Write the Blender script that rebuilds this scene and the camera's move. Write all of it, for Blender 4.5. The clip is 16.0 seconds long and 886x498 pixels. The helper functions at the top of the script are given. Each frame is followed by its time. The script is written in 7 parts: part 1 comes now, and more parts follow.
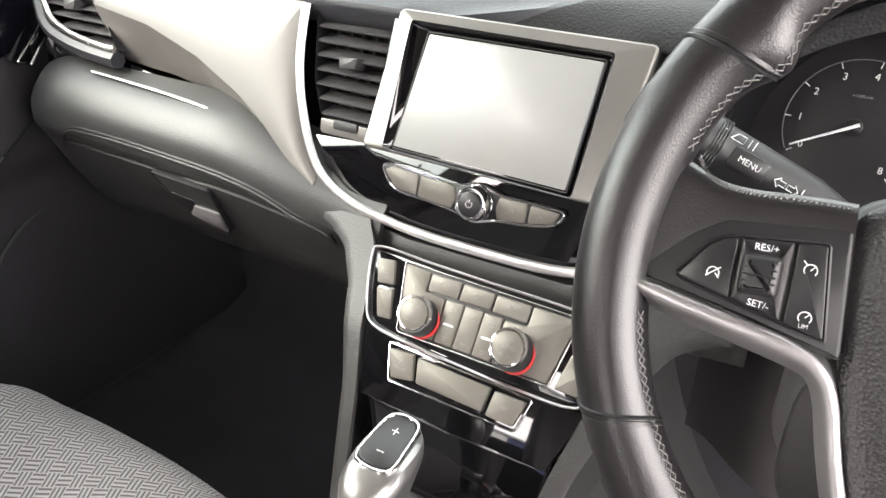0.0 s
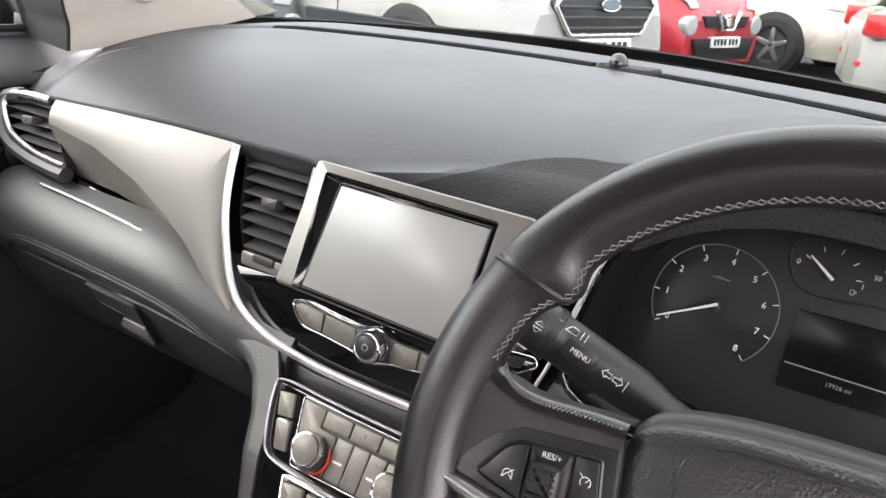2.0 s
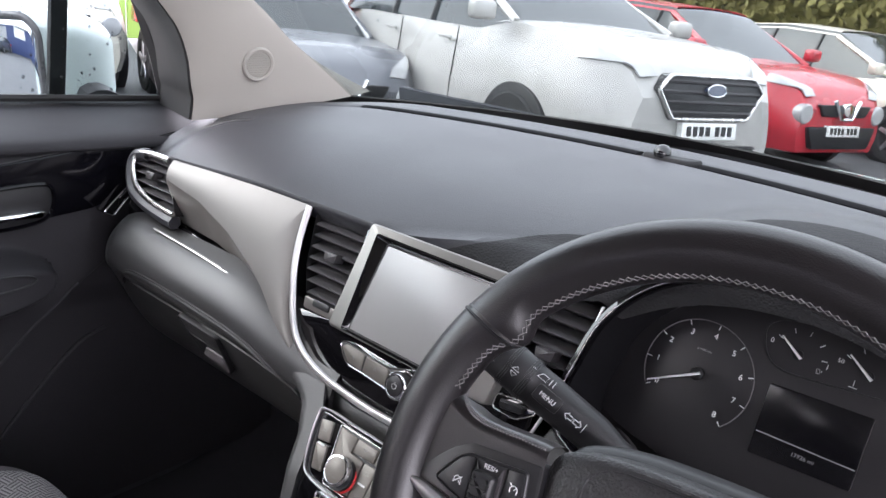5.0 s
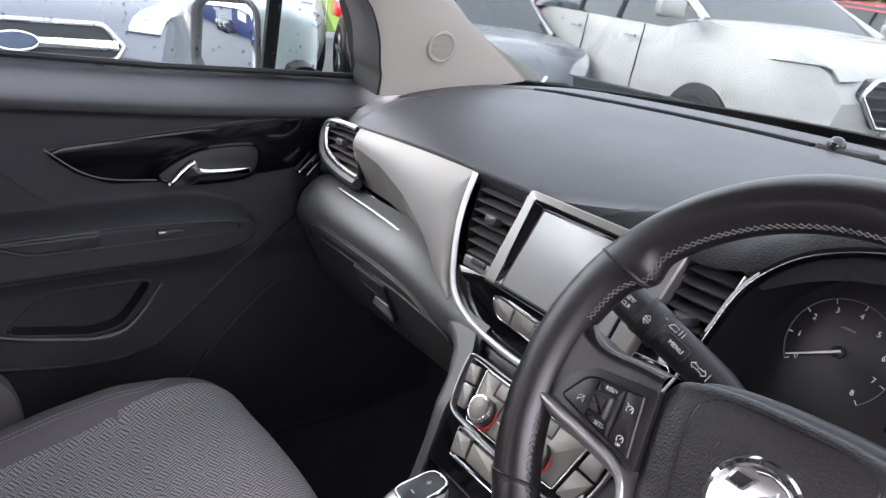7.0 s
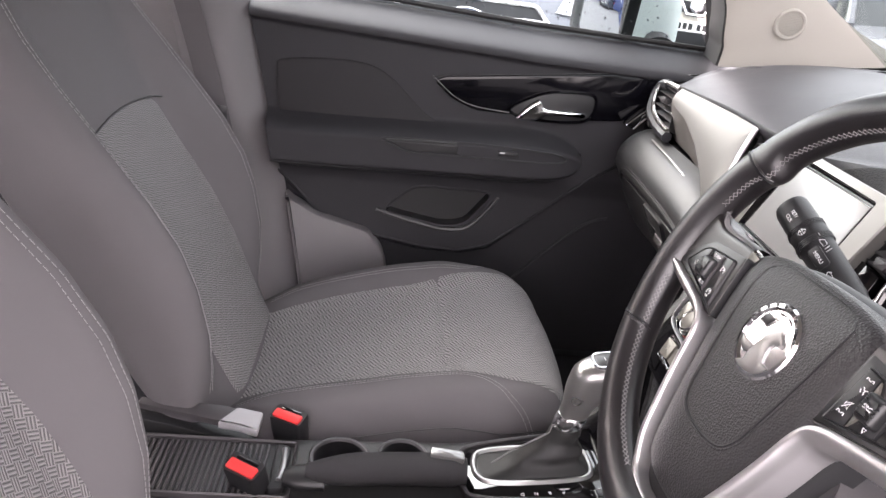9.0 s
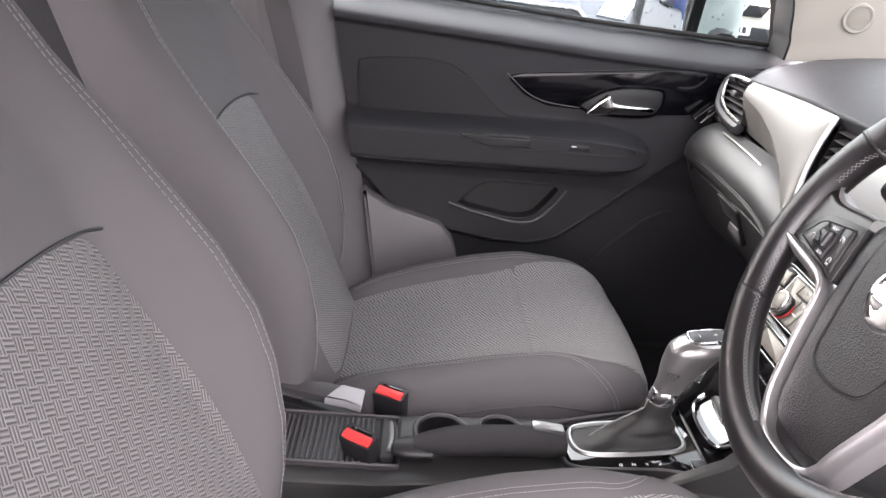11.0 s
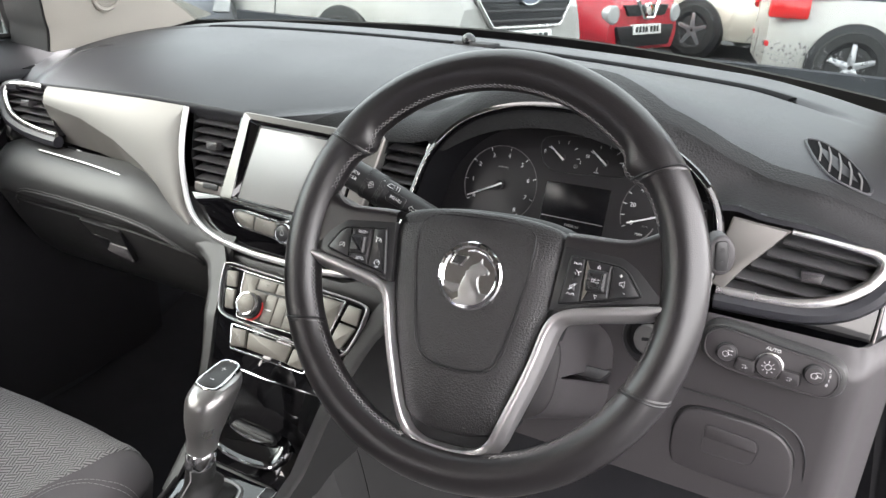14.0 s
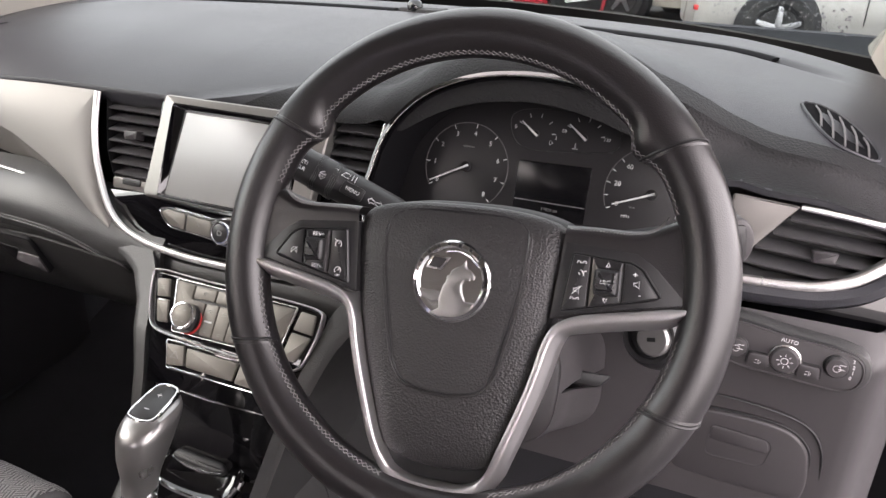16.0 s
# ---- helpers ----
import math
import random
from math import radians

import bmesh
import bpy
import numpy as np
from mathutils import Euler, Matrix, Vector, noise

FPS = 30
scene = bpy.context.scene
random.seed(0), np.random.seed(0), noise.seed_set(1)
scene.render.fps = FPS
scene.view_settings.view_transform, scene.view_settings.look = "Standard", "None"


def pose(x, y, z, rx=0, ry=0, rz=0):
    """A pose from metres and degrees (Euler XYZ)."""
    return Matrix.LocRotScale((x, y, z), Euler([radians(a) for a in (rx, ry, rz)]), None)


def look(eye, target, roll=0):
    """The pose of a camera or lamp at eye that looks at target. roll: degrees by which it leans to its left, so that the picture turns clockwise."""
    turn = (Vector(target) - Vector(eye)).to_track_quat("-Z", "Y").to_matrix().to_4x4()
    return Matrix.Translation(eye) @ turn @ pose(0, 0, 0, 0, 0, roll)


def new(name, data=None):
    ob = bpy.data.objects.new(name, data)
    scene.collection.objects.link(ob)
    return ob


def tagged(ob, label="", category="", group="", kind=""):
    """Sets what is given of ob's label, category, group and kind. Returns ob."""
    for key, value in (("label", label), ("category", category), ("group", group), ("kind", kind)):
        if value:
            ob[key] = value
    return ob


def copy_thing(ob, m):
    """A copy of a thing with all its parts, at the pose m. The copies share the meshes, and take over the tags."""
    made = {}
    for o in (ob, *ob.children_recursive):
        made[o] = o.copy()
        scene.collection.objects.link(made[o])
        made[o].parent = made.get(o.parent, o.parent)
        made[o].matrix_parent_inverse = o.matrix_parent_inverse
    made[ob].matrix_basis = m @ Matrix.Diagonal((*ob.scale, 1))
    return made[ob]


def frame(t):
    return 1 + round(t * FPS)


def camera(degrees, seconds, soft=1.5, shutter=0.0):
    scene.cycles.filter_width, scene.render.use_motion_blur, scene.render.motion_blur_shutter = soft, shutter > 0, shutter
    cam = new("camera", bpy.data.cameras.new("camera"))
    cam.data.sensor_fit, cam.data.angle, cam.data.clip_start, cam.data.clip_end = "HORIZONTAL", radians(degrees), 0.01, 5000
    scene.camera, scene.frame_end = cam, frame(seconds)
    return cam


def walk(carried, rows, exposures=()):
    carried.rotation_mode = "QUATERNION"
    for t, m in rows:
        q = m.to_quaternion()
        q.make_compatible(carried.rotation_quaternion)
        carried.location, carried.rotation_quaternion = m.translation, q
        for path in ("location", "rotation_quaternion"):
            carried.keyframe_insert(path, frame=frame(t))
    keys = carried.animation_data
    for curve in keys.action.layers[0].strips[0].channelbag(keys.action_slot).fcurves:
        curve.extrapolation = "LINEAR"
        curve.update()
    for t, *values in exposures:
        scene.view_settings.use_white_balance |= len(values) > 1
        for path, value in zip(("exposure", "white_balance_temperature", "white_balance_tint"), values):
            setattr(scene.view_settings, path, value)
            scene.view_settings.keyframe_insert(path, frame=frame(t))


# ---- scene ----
cam = camera(61.4, 16.0)
PATH = [
    (0, (0.2313, -0.3175, 1.1757), (-0.2136, 0.4380, 0.6949), 1.40),
    (0.5, (0.2521, -0.2928, 1.2126), (-0.1812, 0.4869, 0.7605), 2.69),
    (1, (0.2661, -0.2908, 1.2265), (-0.1659, 0.5044, 0.8010), 3.77),
    (1.5, (0.2846, -0.2808, 1.2346), (-0.1652, 0.5156, 0.8303), 4.20),
    (2, (0.3012, -0.2861, 1.2493), (-0.1595, 0.5130, 0.8633), 5.04),
    (2.5, (0.3145, -0.2885, 1.2548), (-0.1697, 0.5048, 0.8857), 5.43),
    (3, (0.3317, -0.2839, 1.2663), (-0.1789, 0.4995, 0.9119), 5.50),
    (3.6, (0.3527, -0.2885, 1.2750), (-0.1855, 0.4838, 0.9376), 5.62),
    (4.25, (0.3834, -0.3060, 1.2816), (-0.1802, 0.4547, 0.9595), 5.85),
    (4.9, (0.4117, -0.3258, 1.2843), (-0.1793, 0.4179, 0.9718), 6.15),
    (5.5, (0.4263, -0.3365, 1.2825), (-0.1975, 0.3806, 0.9714), 6.49),
    (6, (0.4365, -0.3434, 1.2755), (-0.2181, 0.3446, 0.9622), 6.78),
    (6.5, (0.4541, -0.3544, 1.2721), (-0.2414, 0.2874, 0.9490), 6.88),
    (7, (0.4815, -0.3714, 1.2680), (-0.2622, 0.2062, 0.9316), 6.77),
    (7.5, (0.5402, -0.3861, 1.2799), (-0.2510, 0.1100, 0.9221), 7.30),
    (8, (0.6496, -0.3640, 1.2849), (-0.1893, 0.0289, 0.9083), 7.25),
    (8.5, (0.7227, -0.3207, 1.2508), (-0.1636, -0.0691, 0.8622), 7.60),
    (9, (0.7590, -0.2885, 1.2497), (-0.1534, -0.1936, 0.8515), 7.60),
    (9.7, (0.7902, -0.2927, 1.2471), (-0.1230, -0.3442, 0.8428), 7.37),
    (10.25, (0.8075, -0.3302, 1.2426), (-0.1060, -0.3942, 0.8408), 7.02),
    (10.8, (0.8171, -0.3775, 1.2360), (-0.1004, -0.3673, 0.8385), 6.72),
    (11.5, (0.8160, -0.4226, 1.2242), (-0.0747, -0.1991, 0.8283), 6.68),
    (12, (0.8026, -0.4586, 1.2046), (-0.0176, -0.0477, 0.8066), 6.87),
    (12.5, (0.6851, -0.4711, 1.2169), (-0.0207, 0.1187, 0.8246), 6.45),
    (13, (0.6237, -0.5117, 1.2483), (0.0313, 0.1978, 0.8665), 5.59),
    (13.5, (0.5896, -0.5393, 1.2673), (0.1021, 0.2459, 0.8853), 4.05),
    (14, (0.5603, -0.5427, 1.2767), (0.1477, 0.2840, 0.8940), 2.81),
    (14.5, (0.5285, -0.5434, 1.2856), (0.1573, 0.3008, 0.8988), 2.01),
    (15, (0.5152, -0.5365, 1.2880), (0.1621, 0.3125, 0.8948), 1.65),
    (15.5, (0.5078, -0.5053, 1.2823), (0.1648, 0.3442, 0.8814), 1.60),
    (16, (0.4906, -0.4594, 1.2527), (0.1568, 0.3894, 0.8427), 1.88),
]
walk(cam, [(t, look(eye, target, roll)) for t, eye, target, roll in PATH],
     [(0.0, 3.72, 6950, 9), (1.5, 3.25, 6850, 11), (2.5, 3.0, 6750, 15), (3.0, 2.9, 6600, 15), (5.5, 2.65, 6250, 16), (7.0, 2.6, 6250, 16), (8.5, 2.95, 6650, 18), (9.0, 3.15, 6800, 18), (11.5, 3.25, 6700, 14),
      (12.5, 3.3, 6700, 9), (13.0, 3.2, 6700, 8), (14.0, 2.95, 6650, 8), (15.0, 2.78, 6800, 12), (16.0, 2.75, 6900, 16)])

# ---- light ----
SUN_UP, SUN_ROUND = 36.0, 236.0   # degrees above the horizon; clockwise from ahead (+y) towards the right (+x)
world = bpy.data.worlds.new("overcast_sky")
scene.world = world
world.use_nodes = True
wn = world.node_tree.nodes
sky = wn.new("ShaderNodeTexSky")
sky.sky_type, sky.sun_disc = "NISHITA", False
sky.sun_elevation, sky.sun_rotation = radians(SUN_UP), radians(SUN_ROUND)
sky.air_density, sky.dust_density, sky.ozone_density = 1.0, 4.0, 2.0
# thin cloud: the sky's blue is dulled and more than half covered by an even veil
grey = wn.new("ShaderNodeHueSaturation")
grey.inputs["Saturation"].default_value = 0.75
world.node_tree.links.new(sky.outputs[0], grey.inputs["Color"])
cloud = wn.new("ShaderNodeMix")
cloud.data_type = "RGBA"
cloud.inputs[0].default_value, cloud.inputs[7].default_value = 0.7, (10.3, 9.8, 10.0, 1)
world.node_tree.links.new(grey.outputs[0], cloud.inputs[6])
world.node_tree.links.new(cloud.outputs[2], wn["Background"].inputs[0])
wn["Background"].inputs[1].default_value = 0.15

sun_lamp = bpy.data.lights.new("sun", "SUN")
sun_lamp.energy, sun_lamp.angle, sun_lamp.color = 0.36, radians(32), (1.0, 0.965, 0.92)
sun = new("sun", sun_lamp)
sun.matrix_world = look(
    (30 * math.sin(radians(SUN_ROUND)) * math.cos(radians(SUN_UP)), 30 * math.cos(radians(SUN_ROUND)) * math.cos(radians(SUN_UP)), 30 * math.sin(radians(SUN_UP))), (0, 0, 0))


# ---- materials ----
def mat(name, base, rough=0.5, metal=0.0, grain=0.0, size=600.0, kind="NOISE", vary=0.08, patch=9.0, coat=0.0, spec=0.5, stretch=(1, 1, 1), rough_vary=0.08):
    """A plain surface with two scales of variation: fine relief (grain, size per metre) and broad patches of tone."""
    m = bpy.data.materials.new(name)
    m.use_nodes = True
    n, link = m.node_tree.nodes, m.node_tree.links.new
    b = n["Principled BSDF"]
    b.inputs["Metallic"].default_value, b.inputs["Specular IOR Level"].default_value = metal, spec
    b.inputs["Coat Weight"].default_value, b.inputs["Coat Roughness"].default_value = coat, 0.03
    co = n.new("ShaderNodeTexCoord")
    broad = n.new("ShaderNodeTexNoise")
    broad.inputs["Scale"].default_value, broad.inputs["Detail"].default_value = patch, 5.0
    link(co.outputs["Object"], broad.inputs["Vector"])
    tone = n.new("ShaderNodeMix")
    tone.data_type = "RGBA"
    tone.inputs[6].default_value = (*[c * (1 - vary) for c in base], 1)
    tone.inputs[7].default_value = (*[min(1, c * (1 + vary)) for c in base], 1)
    link(broad.outputs["Fac"], tone.inputs[0])
    link(tone.outputs[2], b.inputs["Base Color"])
    ramp = n.new("ShaderNodeMapRange")
    ramp.inputs["To Min"].default_value, ramp.inputs["To Max"].default_value = max(0.01, rough - rough_vary), min(1, rough + rough_vary)
    link(broad.outputs["Fac"], ramp.inputs["Value"])
    link(ramp.outputs[0], b.inputs["Roughness"])
    if grain:
        fine = n.new("ShaderNodeTexVoronoi" if kind == "CELL" else "ShaderNodeTexNoise")
        fine.inputs["Scale"].default_value = size
        scale = n.new("ShaderNodeMapping")
        scale.inputs["Scale"].default_value = stretch
        link(co.outputs["Object"], scale.inputs["Vector"])
        link(scale.outputs[0], fine.inputs["Vector"])
        bump = n.new("ShaderNodeBump")
        bump.inputs["Strength"].default_value, bump.inputs["Distance"].default_value = grain, 0.0006
        link(fine.outputs[0], bump.inputs["Height"])
        link(bump.outputs[0], b.inputs["Normal"])
    return m


def weave(name, plane, light, dark, cell=0.0145):
    """Woven seat cloth: small blocks of slanting ribs that change direction from block to block. plane: the two object axes it lies along."""
    m = mat(name, light, 0.9, grain=0.5, size=1500, vary=0.06, patch=6)
    n, link = m.node_tree.nodes, m.node_tree.links.new
    b = n["Principled BSDF"]

    def calc(op, a, c=None, d=None):
        q = n.new("ShaderNodeMath")
        q.operation = op
        for i, v in enumerate((a, c, d)):
            if v is None:
                continue
            if isinstance(v, (int, float)):
                q.inputs[i].default_value = v
            else:
                link(v, q.inputs[i])
        return q.outputs[0]

    co, split = n.new("ShaderNodeTexCoord"), n.new("ShaderNodeSeparateXYZ")
    link(co.outputs["Object"], split.inputs[0])
    a, c = calc("DIVIDE", split.outputs[plane[0]], cell), calc("DIVIDE", split.outputs[plane[1]], cell)
    # two slanting directions, neither square to the seat
    u = calc("ADD", calc("MULTIPLY", a, 0.94), calc("MULTIPLY", c, 0.50))
    v = calc("SUBTRACT", calc("MULTIPLY", c, 0.80), calc("MULTIPLY", a, 0.42))
    odd = calc("MODULO", calc("ADD", calc("ADD", calc("FLOOR", u), calc("FLOOR", v)), 1000.0), 2.0)
    along = calc("MULTIPLY", calc("ADD", calc("MULTIPLY", u, odd), calc("MULTIPLY", v, calc("SUBTRACT", 1.0, odd))), 3.0)
    rib = calc("ABSOLUTE", calc("SUBTRACT", calc("FRACT", along), 0.5))
    rib = calc("MULTIPLY", rib, 2.0)
    tone = n.new("ShaderNodeMix")
    tone.data_type = "RGBA"
    tone.inputs[6].default_value, tone.inputs[7].default_value = (*dark, 1), (*light, 1)
    ease = n.new("ShaderNodeMapRange")
    ease.inputs["From Min"].default_value, ease.inputs["From Max"].default_value = 0.25, 0.6
    link(rib, ease.inputs["Value"])
    link(ease.outputs[0], tone.inputs[0])
    link(tone.outputs[2], b.inputs["Base Color"])
    bump = n.new("ShaderNodeBump")
    bump.inputs["Strength"].default_value, bump.inputs["Distance"].default_value = 0.8, 0.0012
    link(rib, bump.inputs["Height"])
    link(bump.outputs[0], b.inputs["Normal"])
    return m


def glass(name, tint=(0.93, 0.96, 0.95), gloss=1.0):
    m = bpy.data.materials.new(name)
    m.use_nodes = True
    n, link = m.node_tree.nodes, m.node_tree.links.new
    n.remove(n["Principled BSDF"])
    clear, shine, mixer, edge, power, scale = n.new("ShaderNodeBsdfTransparent"), n.new("ShaderNodeBsdfGlossy"), n.new("ShaderNodeMixShader"), n.new("ShaderNodeLayerWeight"), n.new("ShaderNodeMath"), n.new("ShaderNodeMath")
    clear.inputs[0].default_value = (*tint, 1)
    shine.inputs["Roughness"].default_value = 0.01
    power.operation, scale.operation = "POWER", "MULTIPLY_ADD"
    power.inputs[1].default_value, scale.inputs[1].default_value, scale.inputs[2].default_value = 5.0, 0.5 * gloss, 0.02 * gloss
    link(edge.outputs["Facing"], power.inputs[0])
    link(power.outputs[0], scale.inputs[0])
    link(scale.outputs[0], mixer.inputs[0])
    link(clear.outputs[0], mixer.inputs[1])
    link(shine.outputs[0], mixer.inputs[2])
    link(mixer.outputs[0], n["Material Output"].inputs[0])
    return m


PAD = mat("moulded_dash_skin", (0.022, 0.0225, 0.027), 0.43, grain=0.4, size=700, kind="CELL", vary=0.10, patch=7, spec=0.5)
LOWER = mat("lower_dash_plastic", (0.027, 0.027, 0.027), 0.42, grain=0.35, size=760, kind="CELL", vary=0.08, spec=0.5)
# coarser grain than the pad; base also darkened for shade below its edge
LIP = mat("shaded_coarse_lip_skin", (0.0165, 0.0165, 0.0175), 0.62, grain=1.0, size=420, kind="CELL", vary=0.10, patch=8, spec=0.24)
PLASTIC = mat("charcoal_plastic", (0.036, 0.033, 0.035), 0.46, grain=0.25, size=900, vary=0.1)
SLAT = mat("louvre_plastic", (0.050, 0.049, 0.051), 0.42, grain=0.2, size=900, vary=0.08)
BLACK = mat("matt_black_plastic", (0.0085, 0.0085, 0.0095), 0.48, grain=0.15, size=800, vary=0.15)
# sheenless black that stands for deep shade in slots and under the hood
DEEP = mat("deep_shade_black", (0.007, 0.007, 0.008), 0.9, grain=0.15, size=900, vary=0.15, spec=0.06)
BUTTON = mat("button_plastic", (0.014, 0.014, 0.015), 0.36, grain=0.1, size=900, vary=0.1)
CLIMATE = mat("grey_climate_buttons", (0.150, 0.140, 0.124), 0.46, metal=0.4, grain=0.1, size=900, vary=0.05)
LEATHER = mat("wheel_leather", (0.0105, 0.0092, 0.0100), 0.31, grain=0.15, size=1000, kind="CELL", vary=0.25, patch=14, rough_vary=0.04, spec=0.7)
GRIP = mat("satin_grey_grip", (0.30, 0.295, 0.29), 0.30, metal=0.85, vary=0.08, grain=0.04, size=900)
GAITER = mat("gaiter_leather", (0.015, 0.015, 0.015), 0.42, grain=0.3, size=1100, kind="CELL", vary=0.15, spec=0.25)
AIRBAG = mat("airbag_cover_skin", (0.0195, 0.0185, 0.0195), 0.40, grain=0.75, size=620, kind="CELL", vary=0.10, spec=0.6)
GLOSS = mat("piano_black", (0.002, 0.002, 0.0025), 0.05, vary=0.2, coat=0.6, patch=30, rough_vary=0.03)
SILVER = mat("satin_silver_trim", (0.160, 0.152, 0.143), 0.46, metal=0.55, grain=0.06, size=1500, vary=0.04)
# gloss black bezel, its bright reflection set as a silver base
BEZEL = mat("bezel_sky_reflection", (0.200, 0.194, 0.182), 0.30, metal=0.6, vary=0.05, patch=20, rough_vary=0.03)
CHROME = mat("chrome", (0.82, 0.82, 0.83), 0.08, metal=1.0, vary=0.03, patch=25, rough_vary=0.04)
BRUSHED = mat("brushed_chrome", (0.66, 0.65, 0.64), 0.26, metal=1.0, vary=0.06, grain=0.05, size=900)
SATIN = mat("satin_spoke_metal", (0.50, 0.49, 0.49), 0.36, metal=0.9, vary=0.06, grain=0.05, size=900)
DOORGLOSS = mat("door_lacquer", (0.002, 0.002, 0.003), 0.10, vary=0.2, spec=0.22, patch=20, rough_vary=0.03)
# a dark matt screen; the sky it mirrors is put into its pale base
SCREEN = mat("sky_paled_screen", (0.27, 0.27, 0.262), 0.33, metal=0.0, vary=0.05, spec=1.0, coat=0.15, patch=4, rough_vary=0.05)
DISPLAY = mat("dark_display", (0.004, 0.004, 0.005), 0.22, vary=0.1)
DIAL = mat("dial_face", (0.018, 0.0172, 0.0185), 0.35, vary=0.1)
PRINT = mat("white_print", (0.75, 0.75, 0.75), 0.6, vary=0.05)
DIM = mat("grey_print", (0.22, 0.22, 0.22), 0.6, vary=0.05)
RED = mat("red_plastic", (0.62, 0.035, 0.035), 0.4, vary=0.08, grain=0.1, size=700)
CLOTH = mat("plain_seat_cloth", (0.096, 0.090, 0.0935), 0.95, grain=0.6, size=1400, vary=0.10, patch=5, spec=0.2)
WEAVE_FLAT = weave("woven_cloth_cushion", (0, 1), (0.250, 0.240, 0.240), (0.062, 0.059, 0.060), 0.0145)
WEAVE_UP = weave("woven_cloth_back", (0, 2), (0.185, 0.177, 0.177), (0.066, 0.063, 0.064), 0.0100)
SEAM = mat("seat_thread", (0.21, 0.20, 0.203), 0.85, vary=0.1)
THREAD = mat("grey_thread", (0.17, 0.165, 0.165), 0.8, vary=0.1)
CARPET = mat("dark_carpet", (0.050, 0.051, 0.057), 0.95, grain=1.0, size=500, vary=0.25, patch=12, spec=0.1)
DOOR = mat("door_trim_plastic", (0.0215, 0.0209, 0.0238), 0.64, grain=0.3, size=520, kind="CELL", vary=0.08, spec=0.28)
DOORSOFT = mat("door_soft_insert", (0.0255, 0.0245, 0.0262), 0.85, grain=0.5, size=1200, vary=0.10, spec=0.25)
PILLAR = mat("pale_pillar_trim", (0.35, 0.325, 0.29), 0.75, grain=0.3, size=900, vary=0.04, spec=0.3)
SILL = mat("grey_sill_trim", (0.12, 0.113, 0.116), 0.55, grain=0.3, size=700, vary=0.06)
LEVER = mat("pale_grey_lever_plastic", (0.30, 0.295, 0.30), 0.45, grain=0.15, size=800, vary=0.05)
RUBBER = mat("black_rubber", (0.012, 0.012, 0.012), 0.7, vary=0.2)
PANE = glass("window_glass", (0.68, 0.73, 0.74))
SCREENGLASS = glass("windscreen_glass", (0.57, 0.61, 0.61))
DROP = glass("rain_drop", (0.45, 0.47, 0.50), 6.0)
MIRROR = mat("mirror_glass", (0.9, 0.92, 0.93), 0.01, metal=1.0, vary=0.01, rough_vary=0.005)
PEARL = mat("pale_green_white_paint", (0.62, 0.68, 0.66), 0.25, coat=0.6, vary=0.03)


# ---- building blocks ----
def thing(name, label, category, at=(0, 0, 0), group="", kind=""):
    e = new(name)
    e.empty_display_size = 0.05
    e.location = at
    return tagged(e, label, category, group, kind)


def part(name, bm, material, parent, label="", angle=38, smooth=True):
    me = bpy.data.meshes.new(name)
    bmesh.ops.recalc_face_normals(bm, faces=bm.faces)
    bm.to_mesh(me)
    bm.free()
    for p in me.polygons:
        p.use_smooth = smooth
    if smooth:
        for p in me.polygons:
            if p.loop_total > 6:      # flat caps stay flat beside their rounded edges
                p.use_smooth = False
        me.set_sharp_from_angle(angle=radians(angle))
    me.materials.append(material)
    ob = new(name, me)
    if parent:
        ob.parent = parent
        ob.matrix_parent_inverse = whole(parent).inverted()
    return tagged(ob, label)


def whole(ob):
    """The world pose of an object that was only just placed."""
    m = ob.matrix_basis.copy()
    while ob.parent:
        m = ob.parent.matrix_basis @ (ob.matrix_parent_inverse @ m)
        ob = ob.parent
    return m


def solo(name, bm, material, label, category, group="", kind="", angle=38):
    return tagged(part(name, bm, material, None, angle=angle), label, category, group, kind)


def join(*some):
    out = bmesh.new()
    for b in some:
        me = bpy.data.meshes.new("joined")
        b.to_mesh(me)
        b.free()
        out.from_mesh(me)
        bpy.data.meshes.remove(me)
    return out


def plane(origin, right, up):
    """A pose whose x runs right, y up and z out of a surface."""
    r = Vector(right).normalized()
    o = r.cross(Vector(up)).normalized()
    u = o.cross(r)
    return Matrix.Translation(origin) @ Matrix((r, u, o)).transposed().to_4x4()


def curve_through(pts, n=8, closed=True):
    """Catmull-Rom points through the given ones."""
    p = [Vector(q) for q in pts]
    k, out = len(p), []
    for i in range(k if closed else k - 1):
        a, b, c, d = (p[(i + j) % k] for j in (-1, 0, 1, 2)) if closed else (p[max(i - 1, 0)], p[i], p[i + 1], p[min(i + 2, k - 1)])
        for s in range(n):
            t = s / n
            out.append(0.5 * (2 * b + (c - a) * t + (2 * a - 5 * b + 4 * c - d) * t * t + (3 * b - a - 3 * c + d) * t ** 3))
    if not closed:
        out.append(p[-1])
    return out


def rounded(pts, r, n=5):
    """A closed outline with its corners rounded."""
    p, out = [Vector(q) for q in pts], []
    k = len(p)
    for i in range(k):
        a, b, c = p[i - 1], p[i], p[(i + 1) % k]
        rr = min(r, (a - b).length * 0.45, (c - b).length * 0.45)
        s, e = b + (a - b).normalized() * rr, b + (c - b).normalized() * rr
        for j in range(n + 1):
            t = j / n
            out.append(s * (1 - t) ** 2 + b * 2 * t * (1 - t) + e * t * t)
    return out


def rect(x0, y0, x1, y1, r=0.003, n=4):
    return rounded([(x0, y0), (x1, y0), (x1, y1), (x0, y1)], r, n)


